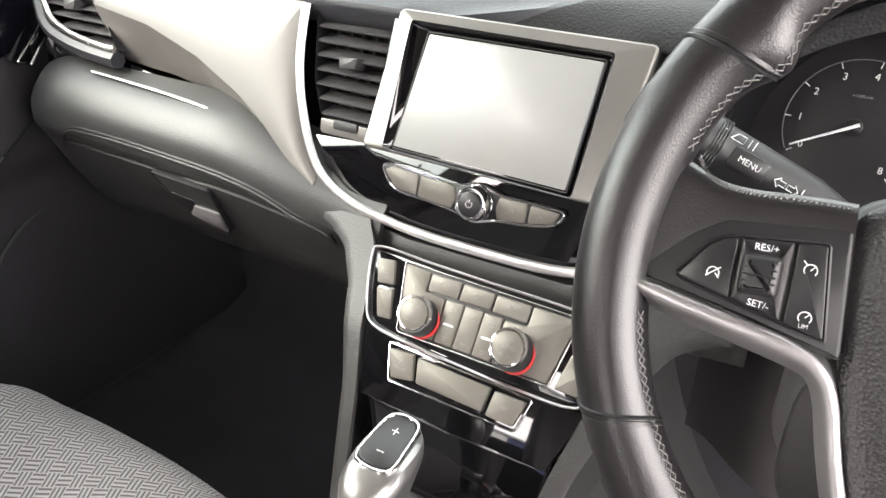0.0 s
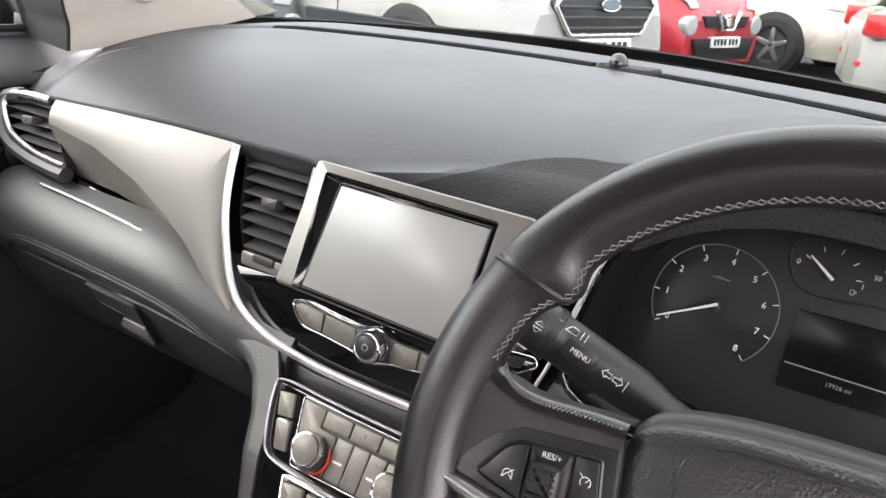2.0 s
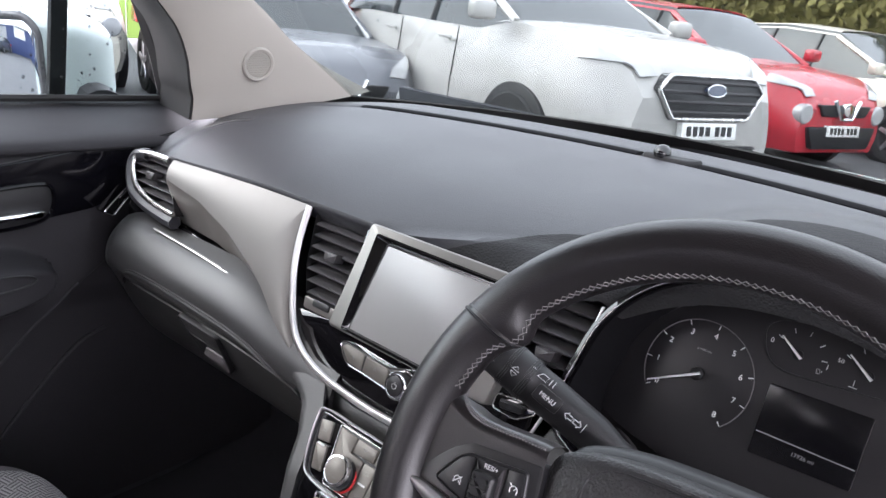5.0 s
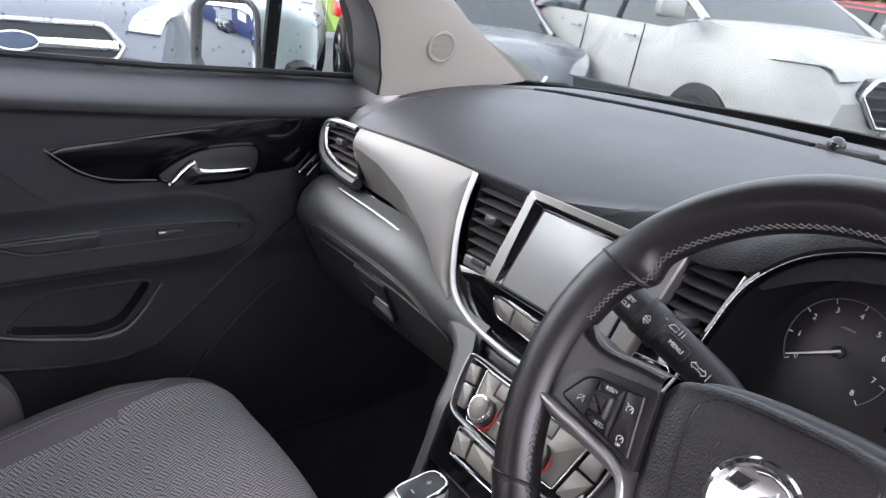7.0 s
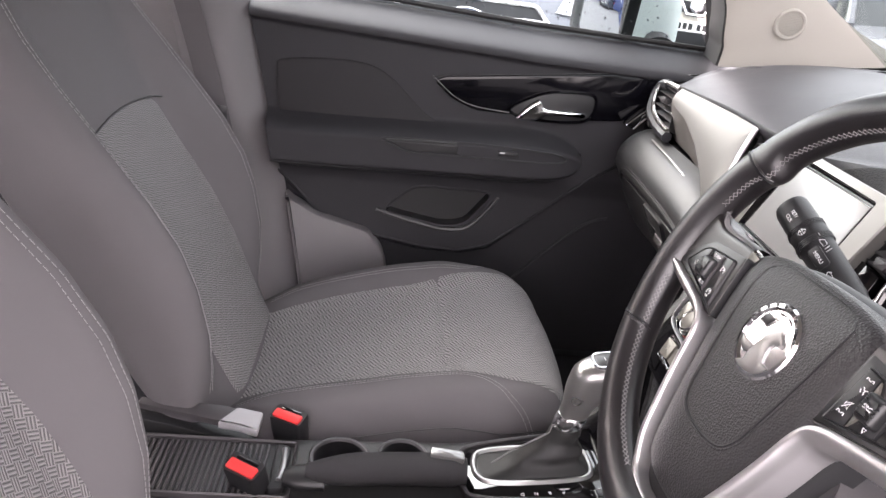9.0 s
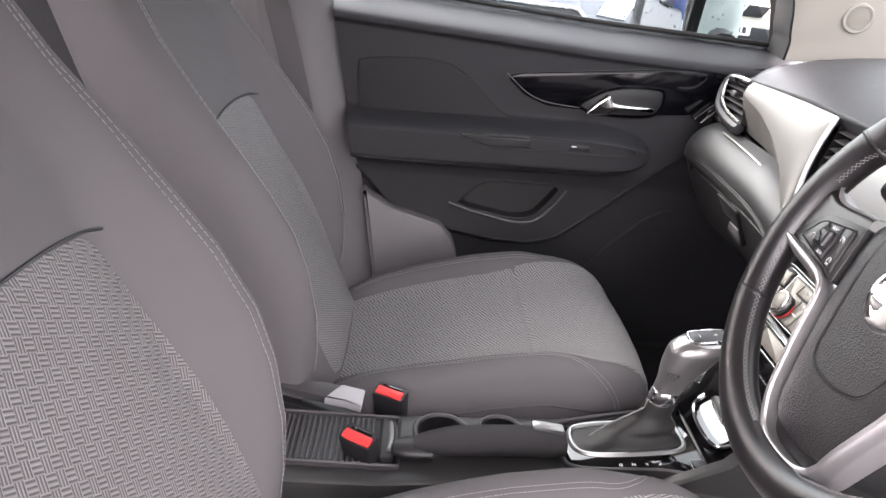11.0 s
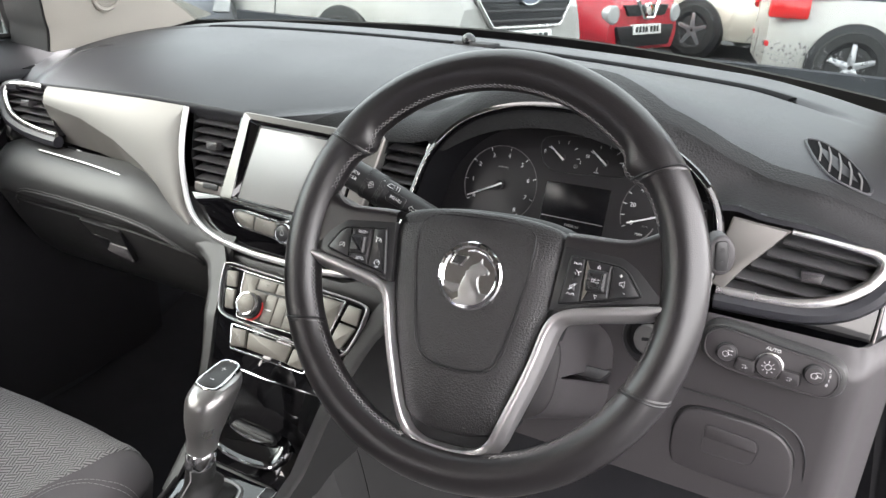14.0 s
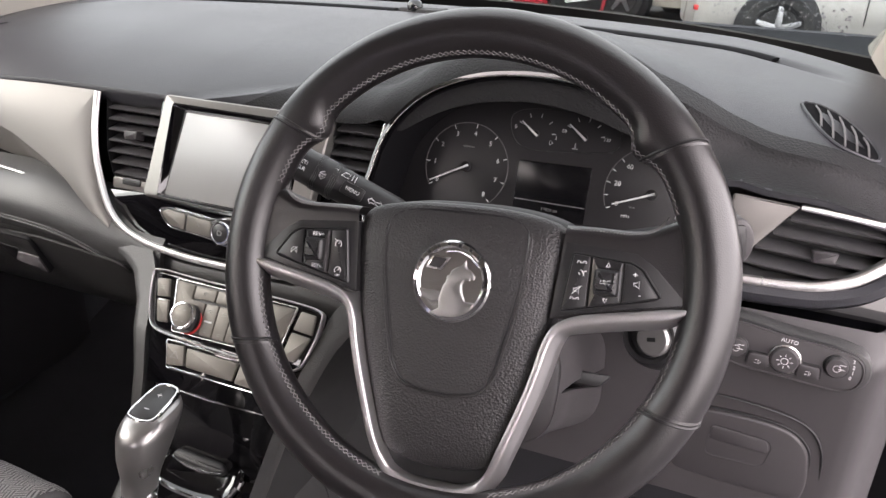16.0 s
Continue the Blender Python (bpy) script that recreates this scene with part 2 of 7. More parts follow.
def inset(outline, d):
    p = [Vector(q[:2]) for q in outline]
    k = len(p)
    area = sum(p[i - 1].x * p[i].y - p[i].x * p[i - 1].y for i in range(k))
    sign, out = (1 if area > 0 else -1), []
    for i in range(k):
        t = p[(i + 1) % k] - p[i - 1]
        if t.length < 1e-9:
            t = Vector((1, 0))
        t.normalize()
        out.append(p[i] + Vector((-t.y, t.x)) * d * sign)
    return out


def skin(rings, closed=True, caps=(False, False)):
    """A mesh over rings of equal count."""
    bm = bmesh.new()
    rows = [[bm.verts.new(v) for v in r] for r in rings]
    k = len(rows[0])
    for a, b in zip(rows, rows[1:]):
        for i in range(k if closed else k - 1):
            j = (i + 1) % k
            bm.faces.new((a[i], a[j], b[j], b[i]))
    if caps[0]:
        bm.faces.new(rows[0])
    if caps[1]:
        bm.faces.new(rows[-1][::-1])
    return bm


def slab(m, outline, low, high, edge=0.001, steps=2):
    """A plate on the surface m, from low to high above it, with a rounded upper edge."""
    rings = [[m @ Vector((p[0], p[1], low)) for p in outline]]
    for s in range(steps + 1):
        a = s / steps * math.pi / 2
        ring = inset(outline, edge * (1 - math.cos(a))) if s else [Vector(p[:2]) for p in outline]
        rings.append([m @ Vector((p.x, p.y, high - edge + edge * math.sin(a))) for p in ring])
    return skin(rings, caps=(True, True))


def rim(m, outline, width, low, high, edge=0.001):
    """A raised band that follows an outline, width inwards."""
    inner = inset(outline, width)
    rings = []
    for ring, h in ((outline, low), (outline, high - edge), (inset(outline, edge), high), (inset(outline, width - edge), high), (inner, high - edge), (inner, low)):
        rings.append([m @ Vector((p[0], p[1], h)) for p in ring])
    return skin(rings)


def tube(path, r, sides=8, closed=False, up=(0, 0, 1), flat=1.0, taper=None):
    """A round or flattened bar along a path."""
    p = [Vector(q) for q in path]
    k, rings = len(p), []
    for i in range(k):
        t = (p[(i + 1) % k] - p[i - 1]) if closed else (p[min(i + 1, k - 1)] - p[max(i - 1, 0)])
        t.normalize()
        s = t.cross(Vector(up))
        if s.length < 1e-4:
            s = t.cross(Vector((1, 0.2, 0)))
        s.normalize()
        w = s.cross(t)
        q = r * (taper[i] if taper else 1)
        rings.append([p[i] + s * q * math.cos(2 * math.pi * j / sides) + w * q * flat * math.sin(2 * math.pi * j / sides) for j in range(sides)])
    if closed:
        return ring_loop(rings)
    return skin(rings, caps=(True, True))


def ring_loop(rings):
    bm = bmesh.new()
    rows = [[bm.verts.new(v) for v in r] for r in rings]
    k = len(rows[0])
    for i in range(len(rows)):
        a, b = rows[i - 1], rows[i]
        for q in range(k):
            j = (q + 1) % k
            bm.faces.new((a[q], a[j], b[j], b[q]))
    return bm


def turned(m, profile, n=28):
    """A turned shape round m's z axis: (radius, height) pairs."""
    return skin([[m @ Vector((r * math.cos(2 * math.pi * i / n), r * math.sin(2 * math.pi * i / n), h)) for i in range(n)] for r, h in profile], caps=(True, True))


def sheet(f, nu, nv, thick=0.0):
    """A surface f(u, v), u and v from 0 to 1; thick: how far its back lies behind it."""
    bm = bmesh.new()
    g = [[bm.verts.new(f(i / nu, j / nv)) for j in range(nv + 1)] for i in range(nu + 1)]
    for i in range(nu):
        for j in range(nv):
            bm.faces.new((g[i][j], g[i + 1][j], g[i + 1][j + 1], g[i][j + 1]))
    if thick:
        bmesh.ops.recalc_face_normals(bm, faces=bm.faces)
        bmesh.ops.solidify(bm, geom=bm.faces[:], thickness=thick)
    return bm


def block(x0, y0, z0, x1, y1, z1, r=0.004, n=2):
    """A box with rounded edges."""
    bm = bmesh.new()
    bmesh.ops.create_cube(bm, size=1.0, matrix=Matrix.Translation(((x0 + x1) / 2, (y0 + y1) / 2, (z0 + z1) / 2)) @ Matrix.Diagonal((x1 - x0, y1 - y0, z1 - z0, 1)))
    if r:
        bmesh.ops.bevel(bm, geom=bm.edges[:], offset=r, segments=n, affect="EDGES", profile=0.5)
    return bm


def moved(bm, m):
    bmesh.ops.transform(bm, matrix=m, verts=bm.verts[:])
    return bm


def lettering(text, m, size, deep=0.00015):
    """Raised letters, centred on m's origin and lying on its surface."""
    c = bpy.data.curves.new("letters", "FONT")
    c.body, c.size, c.align_x, c.align_y, c.extrude, c.resolution_u = text, size, "CENTER", "CENTER", deep, 2
    o = bpy.data.objects.new("letters", c)
    me = bpy.data.meshes.new_from_object(o)
    bm = bmesh.new()
    bm.from_mesh(me)
    bpy.data.objects.remove(o)
    bpy.data.curves.remove(c)
    bpy.data.meshes.remove(me)
    return moved(bm, m)


def strokes(m, lines, r=0.0003, high=0.0002):
    """Small printed signs made of thin bars: each line a run of points on the surface m."""
    return join(*[tube([m @ Vector((x, y, high)) for x, y in run], r * 0.75, 4) for run in lines])


def smooth_step(a, b, x):
    t = min(1, max(0, (x - a) / (b - a)))
    return t * t * (3 - 2 * t)


def at_on(m, x, y, z=0.0, turn=0.0):
    """A place on the surface m."""
    return m @ Matrix.Translation((x, y, z)) @ Matrix.Rotation(radians(turn), 4, "Z")


# ---- the dashboard ----
FACE = plane((0, 0.24, 1.04), (1, 0, 0), (0, 0.33, 1))     # the fascia, leaning back a little
CLIM = plane((0, 0.13, 0.815), (1, 0, 0), (0, 0.57, 0.82))  # the climate panel, leaning further


def on_face(pts):
    return [(x, (z - 1.04) * 1.053) for x, z in pts]


def on_clim(pts):
    return [(x, (z - 0.815) / 0.82) for x, z in pts]


HOOD_X = [0.10, 0.135, 0.155, 0.175, 0.20, 0.254, 0.32, 0.384, 0.445, 0.481, 0.505, 0.53]
HOOD_Z = [1.045, 1.048, 1.062, 1.079, 1.098, 1.116, 1.120, 1.106, 1.084, 1.060, 1.044, 1.036]


def pad_front(x):
    """The front edge of the top pad: y and z at x."""
    side = smooth_step(0.56, 0.68, abs(x))
    lift = sum(max(0.0, float(np.interp(x + 0.009 * k, HOOD_X, HOOD_Z, 1.045, 1.036)) - 1.045) for k in range(-3, 4)) / 7
    return 0.236 + 0.035 * side + 0.016 * smooth_step(0.44, 0.51, x) + 0.30 * lift, 1.045 - 0.012 * smooth_step(0.3, 0.6, abs(x)) - 0.03 * side, lift


def lip_drop(x):
    """How far the lip reaches down; over the driver's vents it ends higher."""
    return 0.026 * (1 - 0.9 * smooth_step(0.03, 0.075, x) * (1 - smooth_step(0.138, 0.165, x)) - 0.85 * smooth_step(0.46, 0.51, x))


def pad_start(x):
    """Where the lip ends and the pad begins; on the driver's side the lip leans back."""
    return pad_front(x)[0] + (0.055 * smooth_step(-0.15, 0.10, x) if x < 0.34 else float(np.interp(x, [0.34, 0.41, 0.50, 0.60, 0.70], [0.055, 0.026, 0.044, 0.037, 0.024])))


def pad_level(x, y):
    yf, zf, lift = pad_front(x)
    far = 1.113 - 0.02 * smooth_step(0.45, 0.7, abs(x))
    z = zf + (far - zf) * (1 - math.exp(-(y - yf) / 0.11)) + lift * (1 - smooth_step(0.0, 0.34, y - yf))
    back = 0.665 - 0.44 * x * x      # the demister groove
    z -= 0.010 * math.exp(-(((y - back) / 0.012) ** 2)) * (1 - smooth_step(0.52, 0.62, abs(x)))
    return z - 0.028 * smooth_step(0.06, 0.22, y - back - 0.02)


def pad_top(u, v):
    x = -0.70 + 1.40 * u
    yf, zf, lift = pad_front(x)
    y0, yb = pad_start(x), 0.865 - 0.47 * x * x
    if v < 0.12:   # the rolled front lip, from below upwards
        a = v / 0.12 * math.pi / 2
        w = smooth_step(-0.15, 0.10, x)
        foot = zf + lift - lip_drop(x) - 0.12 * lift
        y = (1 - w) * (yf + 0.022 - 0.022 * math.sin(a)) + w * (yf + (y0 - yf) * (1 - math.cos(a)))
        z = (1 - w) * (foot + (zf + lift - foot) * (1 - math.cos(a))) + w * (foot + (pad_level(x, y0) - foot) * math.sin(a))
        z += (1 - w) * (pad_level(x, y0) - zf - lift) * math.sin(a)
        k = 1.0 * smooth_step(0.38, 0.46, x)      # beside the driver's vent the lip is scooped out under a crease
        y += k * (yf + (y0 - yf) * math.sin(a) - y)
        z += k * (foot + (pad_level(x, y0) - foot) * (1 - math.cos(a)) - z)
        return Vector((x, y, z))
    y = y0 + (yb - y0) * (v - 0.12) / 0.88
    return Vector((x, y, pad_level(x, y)))


dash = thing("dashboard", "charcoal grained dashboard with silver, chrome and piano-black trim", "dashboard", (0, 0.45, 0.7))
part("top_pad", sheet(pad_top, 150, 90, 0.006), PAD, dash, "soft charcoal grained top pad")
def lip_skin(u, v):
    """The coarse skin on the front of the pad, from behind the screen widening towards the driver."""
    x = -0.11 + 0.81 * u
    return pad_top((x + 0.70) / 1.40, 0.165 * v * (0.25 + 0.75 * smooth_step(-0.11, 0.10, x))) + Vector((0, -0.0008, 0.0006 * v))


part("pad_lip", sheet(lip_skin, 110, 18), LIP, dash, "coarse-grained front lip of the top pad, darkened for shade")
for x0, x1 in ((-0.50, -0.045), (0.045, 0.52)):   # slots in the groove: flush bars, black in place of the shade inside
    run = [(x0 + (x1 - x0) * i / 24) for i in range(25)]
    part("demister_slot_shade", tube([(x, 0.665 - 0.44 * x * x, pad_level(x, 0.665 - 0.44 * x * x) + 0.0088) for x in run], 0.0130, 8, flat=0.20), DEEP, dash)
part("core", sheet(lambda u, v: Vector((-0.66 + 1.32 * u, 0.335 - 0.10 * (1 - v), 0.84 + 0.20 * v)), 2, 2, 0.01), BLACK, dash)

# silver sweep on the passenger's side
TOPS = [(-0.548, 1.031), (-0.45, 1.035), (-0.35, 1.038), (-0.25, 1.041), (-0.248, 0.995), (-0.238, 0.950), (-0.222, 0.912), (-0.205, 0.890)]
CREASE = [(-0.544, 1.004), (-0.455, 0.9935), (-0.378, 0.973), (-0.318, 0.948), (-0.285, 0.930), (-0.258, 0.910), (-0.233, 0.893), (-0.207, 0.880)]
BASES = [(-0.523, 0.952), (-0.44, 0.948), (-0.37, 0.938), (-0.315, 0.922), (-0.28, 0.907), (-0.25, 0.893), (-0.228, 0.882), (-0.208, 0.872)]


def sweep(u, v):
    t = u * (len(TOPS) - 1)
    i = min(int(t), len(TOPS) - 2)
    f = t - i
    a, b, c = (Vector(s[i]).lerp(Vector(s[i + 1]), f) for s in (TOPS, CREASE, BASES))
    p = a.lerp(b, v / 0.55) if v < 0.55 else b.lerp(c, (v - 0.55) / 0.45)
    h = 0.003 + 0.0065 * v / 0.55 + 0.003 * math.sin(math.pi * v / 0.55) if v < 0.55 else 0.0095 - 0.032 * ((v - 0.55) / 0.45) ** 1.15
    return FACE @ Vector((p.x, (p.y - 1.04) * 1.053, h))


part("silver_trim", sheet(sweep, 56, 20, 0.005), SILVER, dash, "satin silver swept trim panel", angle=9)
part("chrome_strip", tube(curve_through([FACE @ Vector((x, (z - 1.04) * 1.053, h)) for x, z, h in ((-0.545, 0.934, 0.004), (-0.44, 0.931, 0.006), (-0.36, 0.926, 0.006), (-0.300, 0.917, 0.002))], 8, False), 0.0022, 6, flat=0.7), GRIP, dash)
part("gloss_wedge", slab(FACE, on_face(curve_through([(-0.655, 0.99), (-0.60, 0.955), (-0.52, 0.950), (-0.36, 0.930), (-0.40, 0.922), (-0.56, 0.918), (-0.655, 0.930)], 5)), -0.05, -0.016, 0.002), GLOSS, dash, "piano-black wedge")

# lower pad with the glovebox
LOWX0, LOWX1 = -0.715, -0.125


def lower_profile(s):
    pts = [(0.222, 0.940), (0.190, 0.925), (0.168, 0.900), (0.163, 0.872), (0.170, 0.858), (0.182, 0.835), (0.205, 0.790), (0.235, 0.745), (0.29, 0.70), (0.38, 0.67)]
    t = s * (len(pts) - 1)
    i = min(int(t), len(pts) - 2)
    a, b, c, d = (Vector(pts[min(max(i + j, 0), len(pts) - 1)]) for j in (-1, 0, 1, 2))
    f = t - i
    return 0.5 * (2 * b + (c - a) * f + (2 * a - 5 * b + 4 * c - d) * f * f + (3 * b - a - 3 * c + d) * f ** 3)


def lower_pad(u, v):
    x = LOWX0 + (LOWX1 - LOWX0) * u
    p = lower_profile(v)
    side = smooth_step(-0.58, -0.72, x)
    fall = smooth_step(-0.34, -0.14, x)     # towards the console the roll turns down
    z = p.y - 0.035 * fall * (1 - v) - 0.01 * side
    y = p.x + 0.07 * side ** 2 + 0.012 * fall * (1 - v)
    if abs(v - 0.47) < 0.012 and -0.58 < x < -0.19:
        y += 0.0035
    return Vector((x, y, z))


part("lower_pad", sheet(lower_pad, 90, 84, 0.006), LOWER, dash, "grained lower pad with the glovebox lid")
GLOVE = plane((-0.41, 0.192, 0.806), (1, 0.02, 0), (0, -0.46, 1))
groove = curve_through([lower_pad((x - LOWX0) / (LOWX1 - LOWX0), v) for x, v in ((-0.585, 0.50), (-0.578, 0.42), (-0.548, 0.305), (-0.477, 0.292), (-0.40, 0.296), (-0.322, 0.305), (-0.268, 0.312), (-0.225, 0.355), (-0.195, 0.43), (-0.185, 0.52))], 8, False)
part("lid_groove", tube([p + Vector((0, 0.0006, 0)) for p in groove], 0.0019, 6), BLACK, dash)
part("lid_edge", tube([p + Vector((0, -0.0002, -0.0036)) for p in groove], 0.0018, 6), LOWER, dash)
part("glovebox_handle", slab(GLOVE, rounded([(-0.020, 0.050), (0.064, 0.045), (0.060, -0.024), (0.008, -0.007)], 0.006), -0.004, 0.0035, 0.0015), LOWER, dash, "recessed glovebox handle")
part("handle_groove", rim(GLOVE, rounded([(-0.0215, 0.0515), (0.0655, 0.0465), (0.0615, -0.0255), (0.007, -0.008)], 0.007), 0.0016, -0.004, 0.0042, 0.0004), BLACK, dash)
# thin black plate drawn for the shade inside the finger recess
part("handle_recess_shade", slab(GLOVE, rounded([(-0.006, 0.024), (0.030, 0.020), (0.026, 0.008), (0.008, -0.006)], 0.003), 0.002, 0.0042, 0.0003), BLACK, dash)
part("handle_lip", slab(GLOVE, rounded([(0.026, 0.013), (0.063, 0.011), (0.0585, -0.022), (0.010, -0.007)], 0.003), -0.002, 0.0062, 0.002), SILL, dash, "light grey handle lip")

# centre stack
ARCH = [(-0.247, 1.038), (-0.246, 0.992), (-0.235, 0.949), (-0.208, 0.900), (-0.165, 0.877), (-0.100, 0.868), (-0.030, 0.867), (0.050, 0.871), (0.100, 0.887), (0.121, 0.930), (0.135, 0.985), (0.147, 1.046)]
arch_path = [FACE @ Vector((x, y, 0.006)) for x, y in curve_through(on_face(ARCH), 7, False)]
part("chrome_arch", tube(arch_path, 0.0046, 8, up=FACE.to_3x3() @ Vector((0, 0, 1)), flat=0.8, taper=[1 - 0.62 * smooth_step(0.06, 0.12, p.x) for p in arch_path]), SATIN, dash, "satin chrome arch round the centre stack")
panel = [(-0.1495, 1.044), (0.080, 1.044), (0.072, 0.982), (0.110, 0.978), (0.113, 0.925), (0.092, 0.890), (0.048, 0.8745), (-0.030, 0.871), (-0.10, 0.872), (-0.163, 0.881), (-0.204, 0.905), (-0.218, 0.927), (-0.156, 0.930)]
part("stack_panel", slab(FACE, on_face(panel), -0.02, 0.002, 0.001), GLOSS, dash, "piano-black centre panel")
SCR = FACE @ Matrix.Translation((0, -0.06, 0.003)) @ Matrix.Rotation(radians(-4), 4, "X") @ Matrix.Translation((0, 0.06, 0))     # the screen leans back a little further
bezel = rounded(on_face([(-0.141, 1.045), (0.086, 1.045), (0.070, 0.9265), (-0.153, 0.928)]), 0.006)
face_edge = rounded(on_face([(-0.1265, 1.0365), (0.0560, 1.0350), (0.0490, 0.9275), (-0.1300, 0.9305)]), 0.004)
well_edge = rounded(on_face([(-0.1115, 1.0310), (0.0510, 1.0310), (0.0450, 0.9300), (-0.1240, 0.9315)]), 0.003)
part("screen_bezel", skin([[SCR @ Vector((p[0], p[1], h)) for p in ring] for ring, h in ((bezel, -0.006), (bezel, 0.0085), (inset(bezel, 0.0015), 0.0105), (face_edge, 0.0128))], caps=(True, False)), BEZEL, dash, "gloss black screen surround, paled for reflected sky", angle=25)
part("bezel_reveal", skin([[SCR @ Vector((p[0], p[1], h)) for p in ring] for ring, h in ((face_edge, 0.0128), (inset(face_edge, 0.0006), 0.0124), (well_edge, 0.0060))], caps=(False, True)), GLOSS, dash, "piano-black reveal round the screen", angle=25)
part("touch_screen", slab(SCR, rounded(on_face([(-0.108, 1.028), (0.048, 1.028), (0.042, 0.932), (-0.121, 0.934)]), 0.002), 0.002, 0.0092, 0.0006), SCREEN, dash, "blank touch screen, paled for reflected sky")
part("screen_edge", rim(SCR, rounded(on_face([(-0.110, 1.030), (0.0495, 1.030), (0.0435, 0.930), (-0.1225, 0.932)]), 0.002), 0.0010, 0.002, 0.0094, 0.0003), PLASTIC, dash)
# key strip with the volume knob
bar = curve_through(on_face([(-0.134, 0.914), (-0.124, 0.9195), (-0.090, 0.9175), (-0.058, 0.916), (-0.036, 0.9215), (-0.012, 0.9165), (0.018, 0.917), (0.042, 0.9155), (0.036, 0.9035), (0.012, 0.8975), (-0.014, 0.8945), (-0.036, 0.889), (-0.058, 0.893), (-0.090, 0.8955), (-0.118, 0.898)]), 4)
part("key_strip", slab(FACE, bar, 0.0, 0.0068, 0.002), BUTTON, dash, "grey audio key strip")
part("key_strip_edge", rim(FACE, bar, 0.0018, 0.0, 0.0078, 0.0006), CHROME, dash)
for o, x in (([(-0.1305, 0.9125), (-0.123, 0.9172), (-0.0945, 0.9155), (-0.0945, 0.8978), (-0.1165, 0.9000)], -0.110), ([(-0.0925, 0.9153), (-0.058, 0.9138), (-0.055, 0.9050), (-0.058, 0.8955), (-0.0925, 0.8976)], -0.076), ([(-0.015, 0.9145), (0.0115, 0.9148), (0.0115, 0.8995), (-0.014, 0.8965), (-0.017, 0.905)], -0.002), ([(0.0135, 0.9148), (0.0395, 0.9135), (0.035, 0.9045), (0.0135, 0.9000)], 0.024)):
    part("audio_key", slab(FACE, rounded(on_face(o), 0.0025, 3), 0.004, 0.0080, 0.001), CLIMATE, dash, "satin grey audio key")
    part("key_sign", strokes(at_on(FACE, x, -0.1405, 0.0080), [[(-0.002, -0.0015), (0.0, 0.002), (0.002, -0.0015)]]), DIM, dash)
KNOB = at_on(FACE, -0.036, -0.1425)
part("volume_knob", turned(KNOB, [(0.0165, 0.0), (0.0165, 0.006), (0.0152, 0.007), (0.0142, 0.018), (0.0128, 0.0195), (0.0112, 0.0195), (0.0105, 0.0185), (0.0, 0.0182)]), CHROME, dash, "chrome volume knob")
part("knob_cap", turned(KNOB, [(0.0104, 0.0180), (0.0104, 0.0192), (0.0095, 0.0196), (0.0, 0.0196)]), BUTTON, dash)
part("power_sign", strokes(at_on(KNOB, 0, 0, 0.0196), [[(0.003 * math.cos(a), 0.003 * math.sin(a)) for a in [radians(q) for q in range(120, 421, 30)]], [(0, 0.001), (0, 0.004)]], 0.0003), PRINT, dash)


def air_vent(name, outline, slats, lean, tab, parent, label, deep=0.03, m=FACE, vanes=0):
    """A louvred outlet: a dark box behind the outline, slats across it and a tab to steer it."""
    box = thing_part(name, parent, label)
    pts = [Vector(p) for p in outline]
    rings = [[m @ Vector((p.x, p.y, h)) for p in pts] for h in (0.0, -deep)]
    part("duct", skin(rings, caps=(False, True)), BLACK, box)
    lo, hi = min(p.y for p in pts), max(p.y for p in pts)

    def span(y):
        xs = []
        for a, b in zip(pts, pts[1:] + pts[:1]):
            if (a.y - y) * (b.y - y) < 0:
                xs.append(a.x + (b.x - a.x) * (y - a.y) / (b.y - a.y))
        return (min(xs), max(xs)) if len(xs) > 1 else None

    for k in range(vanes):
        x = pts[0].x + (k + 1) * 0.012
        ends = [p.x for p in pts]
        x = min(ends) + (max(ends) - min(ends)) * (k + 1) / (vanes + 1)
        part("vane", slab(at_on(m, x, (lo + hi) / 2, -0.029), rect(-0.0008, -(hi - lo) * 0.42, 0.0008, (hi - lo) * 0.42, 0.0005, 1), 0, 0.010, 0.0004, 1), BLACK, box)
    for k in range(slats):
        y = hi + (lo - hi) * (k + 0.6) / slats
        s = span(y)
        if not s:
            continue
        x0, x1 = s[0] + 0.0012, s[1] - 0.0012
        if x1 - x0 < 0.012:
            continue
        t = 0.5 * (hi - lo) / slats
        prof = [(-0.016, t * 0.55), (-0.002, -t * 0.62), (0.0, -t * 0.60), (0.0008, -t * 0.40), (-0.0005, -t * 0.22), (-0.016, t * 0.95)]
        tip = lean * (x1 - x0)
        part("slat", skin([[m @ Vector((x, y + w + (tip if x == x1 else 0), h - 0.002)) for h, w in prof] for x in (x0, x1)], caps=(True, True)), SLAT, box, angle=30)
    if tab:
        part("steering_tab", slab(at_on(m, tab[0], tab[1], 0.0), rounded([(-0.011, 0.004), (0.011, 0.005), (0.009, -0.006), (-0.009, -0.007)], 0.002), -0.008, 0.007, 0.002), PLASTIC, box)
    return box


def thing_part(name, parent, label=""):
    """A part that itself has pieces, as an Empty under its thing."""
    e = new(name)
    e.empty_display_size = 0.02
    e.parent = parent
    e.matrix_parent_inverse = whole(parent).inverted()
    return tagged(e, label)


